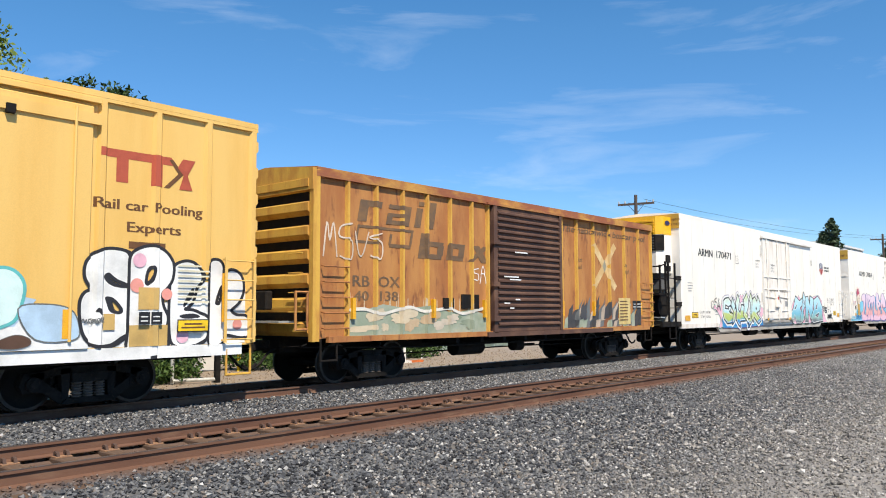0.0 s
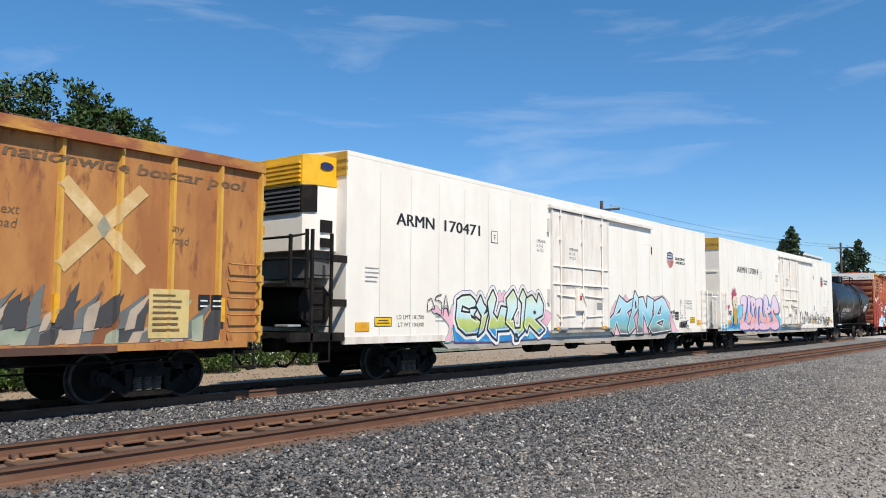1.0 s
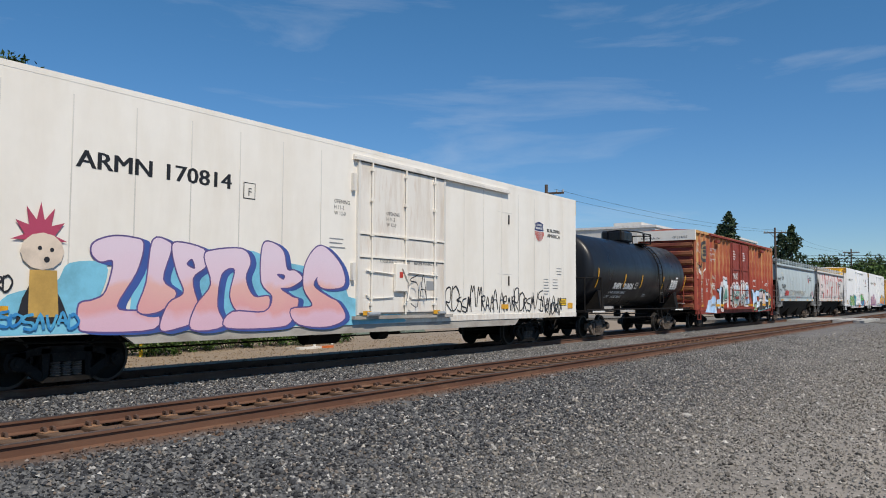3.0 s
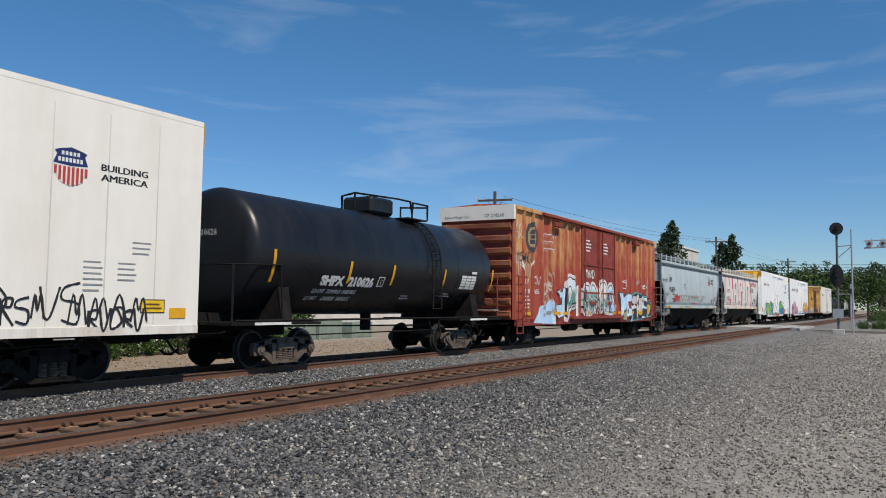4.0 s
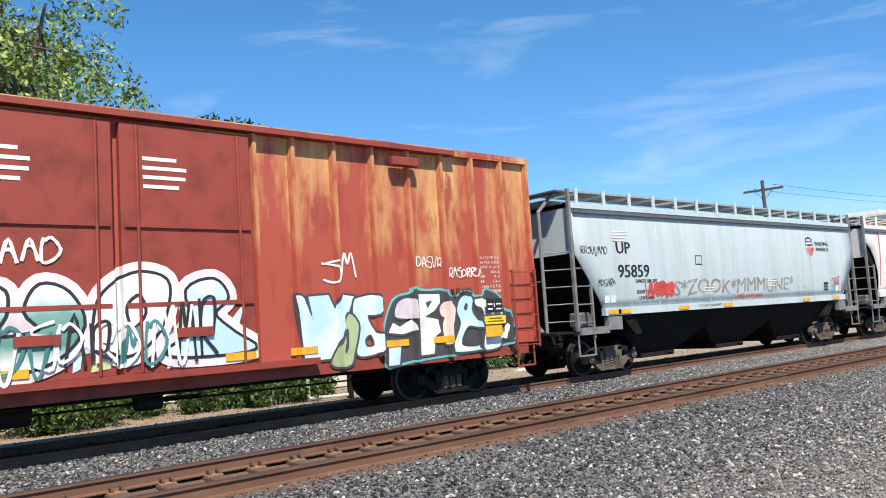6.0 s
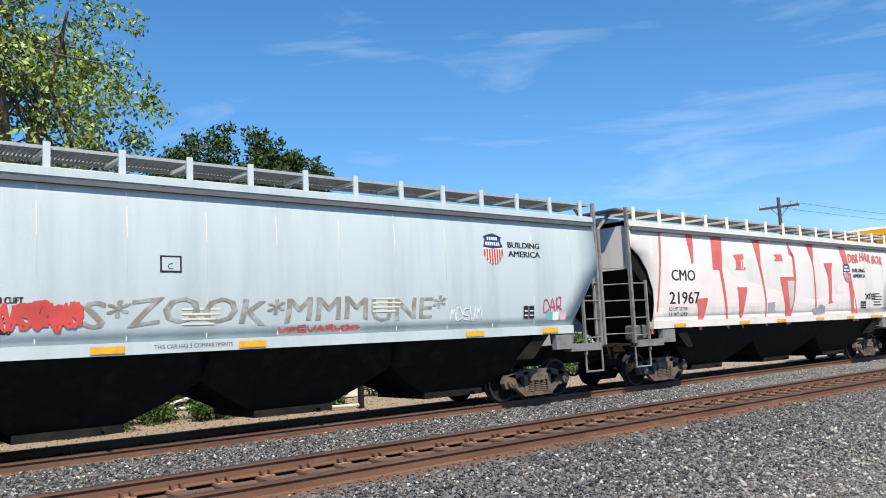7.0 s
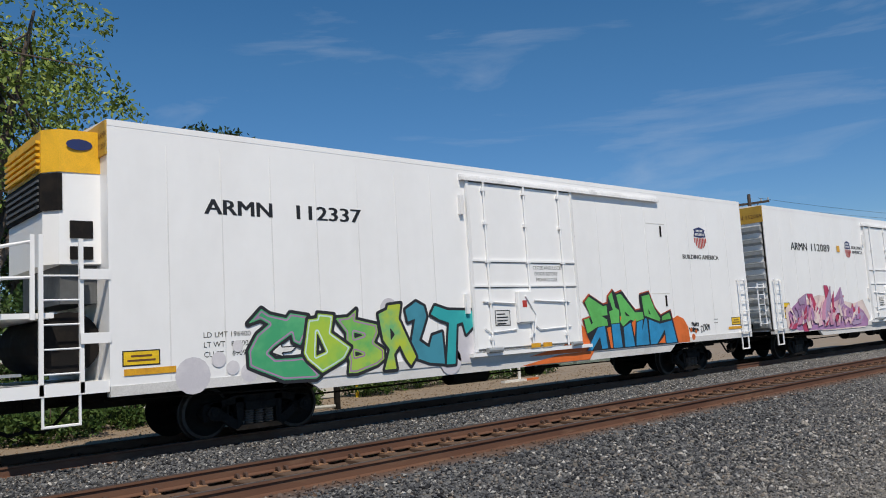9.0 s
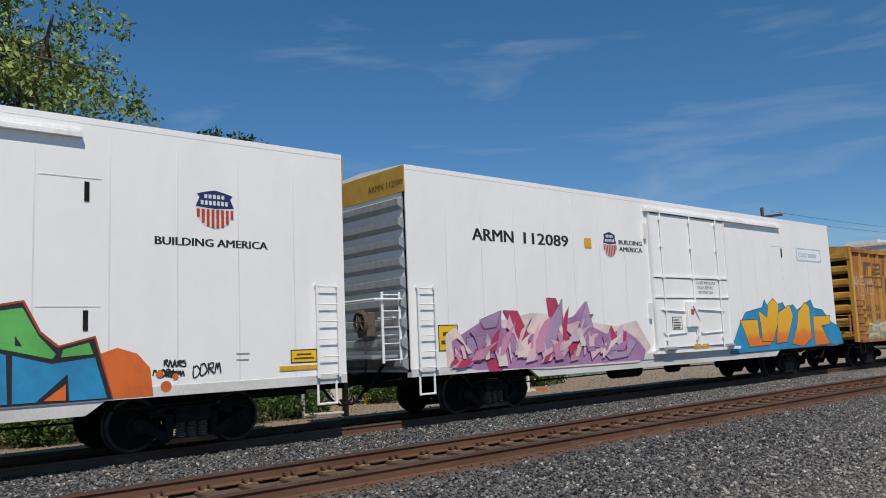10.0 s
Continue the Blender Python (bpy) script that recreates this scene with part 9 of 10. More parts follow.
A4 = reefer(166.48, 19.52, "112089", dict(
    door=(8.25, 12.15), track=15.75, white="white_clean", seam="seam_light", end="ribbed", rail="white_clean",
    words=(1.80, 1.27, 3.42, 1.55, 3.74, 0.27), emblem=(6.35, 3.54, 0.54, 0.66), slogan=(7.0, 3.72, 0.12, 1.0, True),
    notes=((5.6, 0.26, 3.75, 0.24, "amber"), (0.75, 0.5, 1.4, 0.5, "notice")),
    ladders=((0.18, 0.62),)), "clean white refrigerator car with pink and orange graffiti and ribbed end")
CARS.append((A4, 166.48))
rnd = random.Random(77)
rnd = random.Random(77)
for k in range(64):
    a = 0.9 + 6.0 * ((k * 37) % 64) / 64 + rnd.uniform(-0.15, 0.15)
    h = 0.35 + 0.95 * math.sin(math.pi * min(1.0, (a - 0.5) / 6.9)) ** 0.7 * rnd.uniform(0.35, 1.0)
    mt = rnd.choice([spray("mauve", (0.42, 0.22, 0.42)), spray("plum_pink", (0.62, 0.28, 0.42)), spray("crimson", (0.48, 0.05, 0.12)), spray("pale_mauve", (0.66, 0.50, 0.62)), spray("dusty_pink", (0.75, 0.50, 0.56)), spray("pale_peach", (0.80, 0.66, 0.62))])
    paint_on(A4, "graffiti_shard", [shard(rnd, a, 0.98 + rnd.random() * 0.45 * h, rnd.uniform(0.10, 0.42), h * rnd.uniform(0.35, 0.8), rnd.uniform(-0.5, 0.5))], mt, y, lift=0.046 + 0.0003 * k)
AMBER = bands("amber_bands", [(0.95, (0.72, 0.16, 0.03)), (1.35, (0.75, 0.22, 0.03)), (1.5, (0.80, 0.40, 0.03)), (2.2, (0.82, 0.46, 0.04))])
glyph(A4, 0, MAUVE, [(1.15, 1.07), (1.07, 1.57), (1.49, 1.77), (1.95, 1.97), (2.58, 2.22), (2.54, 1.83), (3.12, 1.77), (3.7, 1.64), (4.01, 1.89), (4.16, 1.78), (4.61, 2.5), (4.63, 1.97), (5.01, 2.06), (5.49, 2.43), (5.71, 1.79), (6.34, 1.57), (6.85, 1.73), (7.46, 1.47), (7.84, 1.15), (7.73, 0.9), (4.05, 0.9), (1.78, 0.95)], width=0.0, lift=0.0135)
glyph(A4, 0, spray("pale_peach", (0.80, 0.66, 0.62)), [(0.94, 1.04), (0.9, 1.71), (1.2, 1.87), (1.39, 1.63), (2.02, 1.9), (3.54, 2.15), (3.94, 2.12), (5.9, 1.88), (6.61, 1.79), (7.51, 1.93), (8.09, 1.22), (7.51, 0.85), (4.04, 0.86)], width=0.0, lift=0.0125)
glyph(A4, 1, spray("crimson", (0.48, 0.05, 0.12)), [(2.63, 2.2), (3.07, 2.19), (3.42, 1.63), (3.1, 1.51)], width=0.012, edge=spray("plum", (0.25, 0.08, 0.20)), lift=0.0142)
glyph(A4, 2, spray("crimson", (0.48, 0.05, 0.12)), [(4.08, 2.49), (4.39, 2.48), (4.61, 2.03), (4.15, 1.82)], width=0.012, edge=spray("plum", (0.25, 0.08, 0.20)), lift=0.0142)
glyph(A4, 3, spray("crimson", (0.48, 0.05, 0.12)), [(5.32, 2.06), (5.76, 2.1), (5.18, 1.59)], width=0.012, edge=spray("plum", (0.25, 0.08, 0.20)), lift=0.0142)
glyph(A4, 4, spray("crimson", (0.48, 0.05, 0.12)), [(6.43, 1.81), (6.67, 1.47), (6.18, 1.41)], width=0.012, edge=spray("plum", (0.25, 0.08, 0.20)), lift=0.0142)
glyph(A4, 5, spray("crimson", (0.48, 0.05, 0.12)), [(2.04, 1.16), (2.63, 1.24), (2.51, 0.9), (2.13, 0.91)], width=0.012, edge=spray("plum", (0.25, 0.08, 0.20)), lift=0.0142)
glyph(A4, 6, spray("crimson", (0.48, 0.05, 0.12)), [(3.11, 1.59), (3.54, 1.49), (3.37, 1.24), (3, 1.39)], width=0.012, edge=spray("plum", (0.25, 0.08, 0.20)), lift=0.0142)
glyph(A4, 7, spray("crimson", (0.48, 0.05, 0.12)), [(4.74, 1.61), (5.15, 1.46), (4.98, 1.1)], width=0.012, edge=spray("plum", (0.25, 0.08, 0.20)), lift=0.0142)
glyph(A4, 8, spray("mauve_grey", (0.42, 0.30, 0.46)), [(1.89, 2), (2.55, 2.2), (2.37, 1.85), (2.01, 1.82)], width=0.012, edge=spray("plum", (0.25, 0.08, 0.20)), lift=0.0142)
glyph(A4, 9, spray("mauve_grey", (0.42, 0.30, 0.46)), [(5.21, 1.89), (5.51, 2.41), (5.7, 1.79), (5.4, 1.52)], width=0.012, edge=spray("plum", (0.25, 0.08, 0.20)), lift=0.0142)
glyph(A4, 10, spray("mauve_grey", (0.42, 0.30, 0.46)), [(3.69, 1.5), (4.61, 2.46), (4.54, 1.76), (4.07, 1.22)], width=0.012, edge=spray("plum", (0.25, 0.08, 0.20)), lift=0.0142)
glyph(A4, 11, spray("mauve_grey", (0.42, 0.30, 0.46)), [(1.48, 1.63), (2.18, 1.68), (1.88, 1.11), (1.53, 1.13)], width=0.012, edge=spray("plum", (0.25, 0.08, 0.20)), lift=0.0142)
glyph(A4, 12, spray("dusty_pink", (0.75, 0.50, 0.56)), [(4.1, 1.56), (4.83, 1.33), (4.48, 1.05)], width=0.012, edge=spray("plum", (0.25, 0.08, 0.20)), lift=0.0142)
glyph(A4, 13, spray("dusty_pink", (0.75, 0.50, 0.56)), [(1.13, 1.46), (1.37, 1.2), (1.19, 1.08)], width=0.012, edge=spray("plum", (0.25, 0.08, 0.20)), lift=0.0142)
glyph(A4, 14, spray("dusty_pink", (0.75, 0.50, 0.56)), [(2.68, 1.6), (3.02, 1.66), (2.78, 1.07)], width=0.012, edge=spray("plum", (0.25, 0.08, 0.20)), lift=0.0142)
glyph(A4, 15, spray("mauve_grey", (0.42, 0.30, 0.46)), [(5.84, 1.29), (6.82, 1.49), (7.02, 1.02), (6.28, 0.97)], width=0.012, edge=spray("plum", (0.25, 0.08, 0.20)), lift=0.0142)
glyph(A4, 16, spray("dusty_pink", (0.75, 0.50, 0.56)), [(5.42, 1.67), (6.07, 1.29), (5.58, 1)], width=0.012, edge=spray("plum", (0.25, 0.08, 0.20)), lift=0.0142)
glyph(A4, 17, spray("mauve_grey", (0.42, 0.30, 0.46)), [(6.83, 1.56), (7.45, 1.39), (7.02, 1.02)], width=0.012, edge=spray("plum", (0.25, 0.08, 0.20)), lift=0.0142)
glyph(A4, 18, spray("dusty_pink", (0.75, 0.50, 0.56)), [(4.55, 1.83), (5.22, 1.96), (4.96, 1.54)], width=0.012, edge=spray("plum", (0.25, 0.08, 0.20)), lift=0.0142)
glyph(A4, 0, blue_s, [(12.05, 0.88), (12.7, 1.67), (13.15, 2.09), (14.22, 2.24), (14.38, 2.49), (14.6, 2.22), (15.59, 2.4), (15.76, 2.17), (16.29, 2.34), (16.55, 2.14), (17.6, 2.5), (17.81, 2.21), (18.44, 2.15), (19.02, 1.74), (19.66, 1.54), (19.92, 0.94), (17.89, 0.92)], width=0.02, lift=0.0135)
glyph(A4, 0, AMBER, [(12.79, 1.85), (13.85, 1.87), (13.89, 1.29), (14.78, 1.27), (14.54, 1.07), (13.22, 1.04), (13.07, 1.41)], width=0.02, lift=0.016)
glyph(A4, 1, AMBER, [(13.94, 2.15), (14.47, 1.92), (14.58, 2.34), (14.93, 2.53), (15.29, 2.32), (15.15, 1.79), (14.75, 1.16), (14.03, 1.2), (14.04, 1.66)], width=0.02, lift=0.016)
glyph(A4, 2, AMBER, [(15.23, 2.08), (16.03, 2.32), (16.22, 1.97), (15.67, 1.13), (14.94, 1.09)], width=0.02, lift=0.016)
glyph(A4, 0, AMBER, [(16.63, 2.1), (17.18, 2.42), (17.45, 2.26), (17.45, 1.2), (16.78, 0.94), (15.99, 1.06), (16.45, 1.62)], width=0.02, lift=0.016)
glyph(A4, 1, AMBER, [(17.7, 1.93), (19.02, 1.94), (18.91, 1.66), (18.23, 1.61), (18.85, 0.97), (17.67, 0.95), (17.65, 1.5)], width=0.02, lift=0.016)
paint_on(A4, "panel", [rect(16.9, 18.75, 3.82, 4.28)], spray("pale_blue", (0.45, 0.62, 0.78)), y, lift=0.004)
paint_on(A4, "panel", [rect(16.95, 18.70, 3.87, 4.23)], "white_clean", y, lift=0.007)
letters(A4, "COLD", 17.05, 3.97, 0.16, spray("mid_blue", (0.15, 0.35, 0.65)), y, lift=0.010)
bars(A4, 17.75, 3.97, 0.85, 1, 0.1, 0.14, spray("pale_blue", (0.45, 0.62, 0.78)), y - 0.006)

# cars further back
far_x = 187.8
B1 = rail_boxcar(far_x, 16.0)
B1["label"] = "yellow-brown boxcar far back in the train"
CARS.append((B1, far_x))
far_x += 16.0 + 1.8
C1 = reefer(far_x, 19.5, "112450", dict(door=(8.0, 11.8), track=15.5, white="white", seam="seam", end="plain", rail="white", words=(1.8, 1.2, 3.4, 1.5, 3.74, 0.27), emblem=(16.3, 3.5, 0.6, 0.66), slogan=(17.0, 3.7, 0.12, 1.0, True), notes=(), ladders=((0.18, 0.62),)), "white refrigerator car far back in the train")
CARS.append((C1, far_x))
far_x += 19.5 + 1.9
for k in range(2):
    CARS.append((tank_car(far_x, 13.0, "black tank car far back in the train", marked=False), far_x))
    far_x += 14.6
for k, (mt, kd) in enumerate((("pale_car", "pale"), ("grey_car", "grey"), ("pale_car", "pale"))):
    h, _ = hopper(far_x, 16.0, mt, kd, "covered hopper car far back in the train")
    CARS.append((h, far_x))
    far_x += 17.6

# ---- behind and beside the tracks ----
def leaf_material(name, stops):
    m = by_piece(name, stops, rough=0.55, bump=0.0)
    return m


LEAF_OAK = leaf_material("dark_oak_leaves", [(0.0, (0.018, 0.035, 0.010)), (0.5, (0.035, 0.065, 0.016)), (1.0, (0.07, 0.11, 0.03))])
LEAF_LIGHT = leaf_material("light_feathery_leaves", [(0.0, (0.08, 0.13, 0.025)), (0.5, (0.17, 0.24, 0.05)), (1.0, (0.33, 0.39, 0.11))])
LEAF_FIR = leaf_material("dark_conifer_needles", [(0.0, (0.018, 0.036, 0.018)), (1.0, (0.06, 0.09, 0.042))])
LEAF_BUSH = leaf_material("hedge_leaves", [(0.0, (0.02, 0.045, 0.012)), (0.6, (0.05, 0.095, 0.022)), (1.0, (0.11, 0.17, 0.045))])
M["bark"] = surface("grey_brown_bark", (0.12, 0.09, 0.07), (0.07, 0.055, 0.045), scale=4, stretch=(3, 3, 0.5), rough=0.95, bump=0.6)


def leaf_cloud(rng, centres, per, size, spread):
    """Small leaf blades round many clump centres; returns vertices and faces."""
    c = np.repeat(np.array(centres), per, axis=0)
    n = len(c)
    d = rng.normal(size=(n, 3))
    d /= np.linalg.norm(d, axis=1)[:, None]
    p = c + d * (spread * rng.random(n) ** 0.5)[:, None]
    u = rng.normal(size=(n, 3))
    u /= np.linalg.norm(u, axis=1)[:, None]
    w = np.cross(u, rng.normal(size=(n, 3)))
    w /= np.linalg.norm(w, axis=1)[:, None]
    s = (size * (0.6 + 0.8 * rng.random(n)))[:, None]
    v = np.stack([p - u * s, p + w * s * 0.45, p + u * s, p - w * s * 0.45], 1).reshape(-1, 3)
    f = np.arange(n * 4).reshape(-1, 4)
    return v, f


def tree(x, y, height, crown_r, label, leaves, seed, crown_low=0.25, clumps=260, per=42, leaf=0.13, spread=0.55, open_=0.0, category="tree", lean=0.0):
    """A tapered trunk, forked limbs and a crown of leaf clumps at the ends of twigs."""
    rng = np.random.default_rng(seed)
    t = thing("tree", label, category, pose(x, y, ground_z(y)))
    bm = bmesh.new()
    fork = height * 0.32
    rod(bm, (0, 0, -0.2), (lean * 0.3, 0, fork), height * 0.028, 10, height * 0.020)
    centres = []
    limbs = 9
    tips = []
    for k in range(limbs):
        a = k * math.tau / limbs + rng.random()
        r = crown_r * (0.35 + 0.4 * rng.random())
        z = height * (0.5 + 0.4 * rng.random())
        tip = Vector((lean + r * math.cos(a), r * math.sin(a), z))
        base = Vector((lean * 0.3, 0, fork * (0.75 + 0.25 * rng.random())))
        mid = base.lerp(tip, 0.5) + Vector((0, 0, height * 0.05))
        rod(bm, base, mid, height * 0.011, 7, height * 0.008)
        rod(bm, mid, tip, height * 0.008, 6, height * 0.003)
        tips.append((mid, tip))
    zc, rz = height * (crown_low + 1) / 2, height * (1 - crown_low) / 2
    lobes = [(Vector((lean + crown_r * 0.55 * math.cos(a), crown_r * 0.55 * math.sin(a), zc + rz * (rng.random() - 0.45) * 0.9)), crown_r * (0.40 + 0.25 * rng.random())) for a in rng.random(12) * math.tau]
    lobes.append((Vector((lean, 0, zc + rz * 0.45)), crown_r * 0.55))
    for i in range(clumps):
        c, r = lobes[int(rng.integers(len(lobes)))]
        d = Vector(rng.normal(size=3)).normalized()
        p = c + Vector((d.x * r, d.y * r, d.z * r * 0.8)) * (0.72 + 0.33 * rng.random())
        if p.z < height * crown_low * 0.8:
            continue
        centres.append(tuple(p))
        if i % 6 == 0:
            m, tip = tips[int(rng.integers(len(tips)))]
            rod(bm, m.lerp(tip, rng.random()), p, height * 0.003, 5, height * 0.0012)
    part("trunk", bm, "bark", t)
    v, f = leaf_cloud(rng, centres, per, leaf, spread)
    me = bpy.data.meshes.new("crown")
    me.from_pydata(v.tolist(), [], f.tolist())
    link("crown", me, leaves, t)
    return t


def conifer(x, y, height, r, seed, base=None):
    rng = np.random.default_rng(seed)
    t = thing("conifer", "tall dark conifer beyond the tracks", "tree", pose(x, y, ground_z(y)), "distant conifers")
    part("trunk", rod(bmesh.new(), (0, 0, -0.2), (0, 0, height * 0.95), height * 0.016, 8, 0.03), "bark", t)
    centres = []
    for i in range(240):
        h = rng.random() ** 0.8
        rad = r * min(1.0, 1.7 * (1 - h)) ** 0.8 * (0.35 + 0.65 * rng.random()) * (0.72 + 0.28 * math.sin(h * 27 + seed))
        a = rng.random() * math.tau
        centres.append((rad * math.cos(a), rad * math.sin(a), height * (0.12 + 0.88 * h) - rad * 0.15))
    v, f = leaf_cloud(rng, centres, 16, height * 0.018, height * 0.035)
    me = bpy.data.meshes.new("crown")
    me.from_pydata(v.tolist(), [], f.tolist())
    link("crown", me, LEAF_FIR, t)


def bush(x, y, w, d, h, seed, flowers=False):
    rng = np.random.default_rng(seed)
    b = thing("bush", "white-flowering green shrub behind the train" if flowers else "dense green shrub behind the train", "bush", pose(x, y, ground_z(y)), "shrubs along the fence")
    centres = [(w * (rng.random() - 0.5), d * (rng.random() - 0.5), h * (0.12 + 0.8 * rng.random() * (0.6 + 0.4 * math.sin(i * 0.7)))) for i in range(60 if h < 2 else 130)]
    v, f = leaf_cloud(rng, centres, 46 if h < 2 else 52, 0.065 if h < 2 else 0.085, 0.28 if h < 2 else 0.42)
    me = bpy.data.meshes.new("foliage")
    me.from_pydata(v.tolist(), [], f.tolist())
    link("foliage", me, LEAF_BUSH, b)
    bm = bmesh.new()
    for k in range(7):
        rod(bm, (0.1 * (k - 3), 0, -0.05), (w * 0.11 * (k - 3), d * 0.2 * math.sin(k), h * 0.7), 0.025, 6, 0.008)
    part("stem", bm, "bark", b)
    if flowers:
        v, f = leaf_cloud(rng, centres[::2], 5, 0.05, 0.34)
        me = bpy.data.meshes.new("blossom")
        me.from_pydata(v.tolist(), [], f.tolist())
        link("blossom", me, "ink_white", b, "white blossom")


tree(19.2, 40.8, 14.9, 5.6, "broad dark-green oak behind the train", LEAF_OAK, 11, crown_low=0.2, clumps=820, per=62, leaf=0.14, spread=0.55)
tree(6.5, 31.6, 17.6, 4.9, "tall tree with light feathery green leaves", LEAF_LIGHT, 12, crown_low=0.2, clumps=330, per=44, leaf=0.115, spread=0.62)
tree(-1.5, 33.0, 18.0, 4.6, "tall tree with light feathery green leaves", LEAF_LIGHT, 13, crown_low=0.2, clumps=260, per=42, leaf=0.115, spread=0.62)
tree(9.2, 36.5, 12.0, 4.2, "leafy green tree in the yard behind the track", LEAF_BUSH, 14, crown_low=0.12, clumps=240, per=44, leaf=0.13, spread=0.6)
for k, (x, y, h, r) in enumerate(((140, 35.7, 16.6, 4.6), (144, 38.2, 15.0, 4.4), (147, 27.0, 14.6, 4.2), (156, 30.5, 14.0, 4.6))):
    conifer(x, y, h, r, 40 + k)
for k, (x, y, h, r) in enumerate(((150, 25, 9.0, 5.5), (160, 22, 9.5, 6), (172, 18.5, 9.0, 6), (190, 16, 11, 7), (205, 12, 11, 7), (215, 6, 12, 8), (235, -2, 12, 8), (190, 46, 11, 7), (170, 55, 11, 7), (150, 46, 10, 6), (230, 20, 14, 8), (250, 10, 14, 9), (120, 60, 10, 6), (100, 66, 10, 6))):
    tree(x, y, h, r, "leafy green tree in the distance", LEAF_OAK if k % 2 else LEAF_BUSH, 60 + k, crown_low=0.08, clumps=150, per=30, leaf=0.32, spread=1.2)
for k, (x, y, w, h, fl) in enumerate(((3.6, 22.6, 2.6, 1.5, False), (5.6, 22.4, 2.2, 1.3, False), (7.4, 23.6, 2.2, 1.2, False), (9.6, 22.9, 2.0, 1.3, False), (11.2, 22.4, 2.2, 1.5, False), (12.6, 23.2, 1.6, 1.2, False),
                                   (16.4, 24.6, 1.6, 1.6, False), (18.4, 25.4, 2.4, 1.5, True), (20.4, 25.5, 2.4, 1.6, True), (22.4, 25.4, 2.4, 1.5, True), (24.4, 25.2, 2.2, 1.4, True), (26.2, 25.6, 2.0, 1.3, True))):
    bush(x, y - 1.9, w, 1.4, h, 200 + k, flowers=fl)
for k in range(8):
    bush(-4.0 + k * 2.3, 25.6 + 0.5 * math.sin(k), 3.0, 1.8, 3.8 + 0.7 * math.sin(k * 2.0), 240 + k)
for k in range(7):
    bush(13.0 + k * 3.3, 29.8 + 0.6 * math.sin(k), 4.0, 1.8, 4.0 + 0.7 * math.sin(k * 1.6), 250 + k)

# pipe fence and posts
M["pipe"] = surface("weathered_pipe_paint", (0.50, 0.50, 0.47), (0.38, 0.37, 0.34), scale=5, rough=0.6)
M["pale_wall"] = surface("pale_plaster", (0.62, 0.60, 0.56), (0.52, 0.50, 0.46), scale=0.7, rough=0.9)
M["fence_board"] = surface("silvered_fence_boards", (0.26, 0.25, 0.235), (0.18, 0.17, 0.16), scale=3, stretch=(3, 1, 0.3), rough=0.9)
M["green_box"] = surface("grey_green_cabinet_paint", (0.22, 0.28, 0.24), (0.18, 0.23, 0.20), scale=2, rough=0.6)
M["orange"] = surface("orange_marking", (0.65, 0.16, 0.04), scale=3, rough=0.6)
M["white_post"] = surface("white_marker_post_paint", (0.75, 0.74, 0.72), scale=3, rough=0.6)
M["signal_black"] = surface("black_signal_paint", (0.012, 0.012, 0.013), scale=4, rough=0.6)
M["lens"] = surface("dark_red_lens", (0.10, 0.008, 0.008), scale=4, rough=0.15, bump=0)
M["asphalt"] = surface("dust_covered_asphalt", (0.20, 0.185, 0.162), (0.13, 0.122, 0.11), (0.30, 0.28, 0.245), scale=5, rough=0.95, bump=0.5)
M["concrete"] = surface("pale_concrete", (0.42, 0.41, 0.38), (0.34, 0.33, 0.31), scale=2, rough=0.9)
M["pole_wood"] = surface("dark_creosoted_pole", (0.075, 0.055, 0.045), (0.11, 0.085, 0.07), scale=3, stretch=(4, 4, 0.3), rough=0.9)
f = thing("pipe_barrier", "bent grey steel pipe barrier beside the track", "fence", pose(11.85, 19.9, ground_z(19.9)), "pipe barriers")
part("rail", rods([(0, 0, 0.02), (0, 0, 0.82), (0.12, -0.04, 0.92), (1.15, -0.36, 0.92)], 0.05), "pipe", f)
part("rail", rods([(0, 0, 0.10), (1.15, -0.36, 0.10)], 0.05), "pipe", f)
part("post", boxes((1.10, 1.24, -0.44, -0.32, -0.1, 1.35)), "frame_black", f, "dark square steel post")
f = thing("pipe_barrier", "grey steel pipe barrier leaning over beside the track", "fence", pose(8.1, 22.6, ground_z(22.6)), "pipe barriers")
part("post", rods([(0, 0, -0.1), (0, 0, 0.75)], 0.055), "pipe", f)
part("rail", rods([(0, 0, 0.24), (2.0, -0.6, 0.30)], 0.05), "pipe", f)
part("rail", rods([(0.1, 0, 0.28), (1.9, -0.55, 0.85)], 0.05), "pipe", f)
f = thing("yellow_gate", "yellow pipe gate with a pale box beside it", "gate", pose(14.3, 22.6, ground_z(22.6)))
part("rail", rods([(-0.6, 0.2, 0.95), (1.6, 0, 1.0)], 0.05), "notice", f)
part("post", rods([(1.6, 0, -0.1), (1.6, 0, 1.1)], 0.06), "notice", f)
f = thing("utility_box", "pale cream utility box on the dirt", "box", pose(15.0, 23.4, ground_z(23.4)))
part("housing", boxes((0, 0.7, 0, 0.5, 0, 1.0), bevel=0.03), "pale_wall", f)
part("lid", boxes((-0.03, 0.73, -0.03, 0.53, 1.0, 1.06)), "white_post", f)
w = thing("board_fence", "weathered pale board fence behind the shrubs", "fence", pose(9.0, 27.2, ground_z(27.2)))
for k in range(24):
    part("board", boxes((k * 0.9, k * 0.9 + 0.86, 0, 0.04, 0.05, 1.75)), "fence_board", w)
for k in range(10):
    part("post", boxes((k * 2.4 - 0.06, k * 2.4 + 0.06, -0.14, 0.0, -0.2, 1.9)), "pole_wood", w)
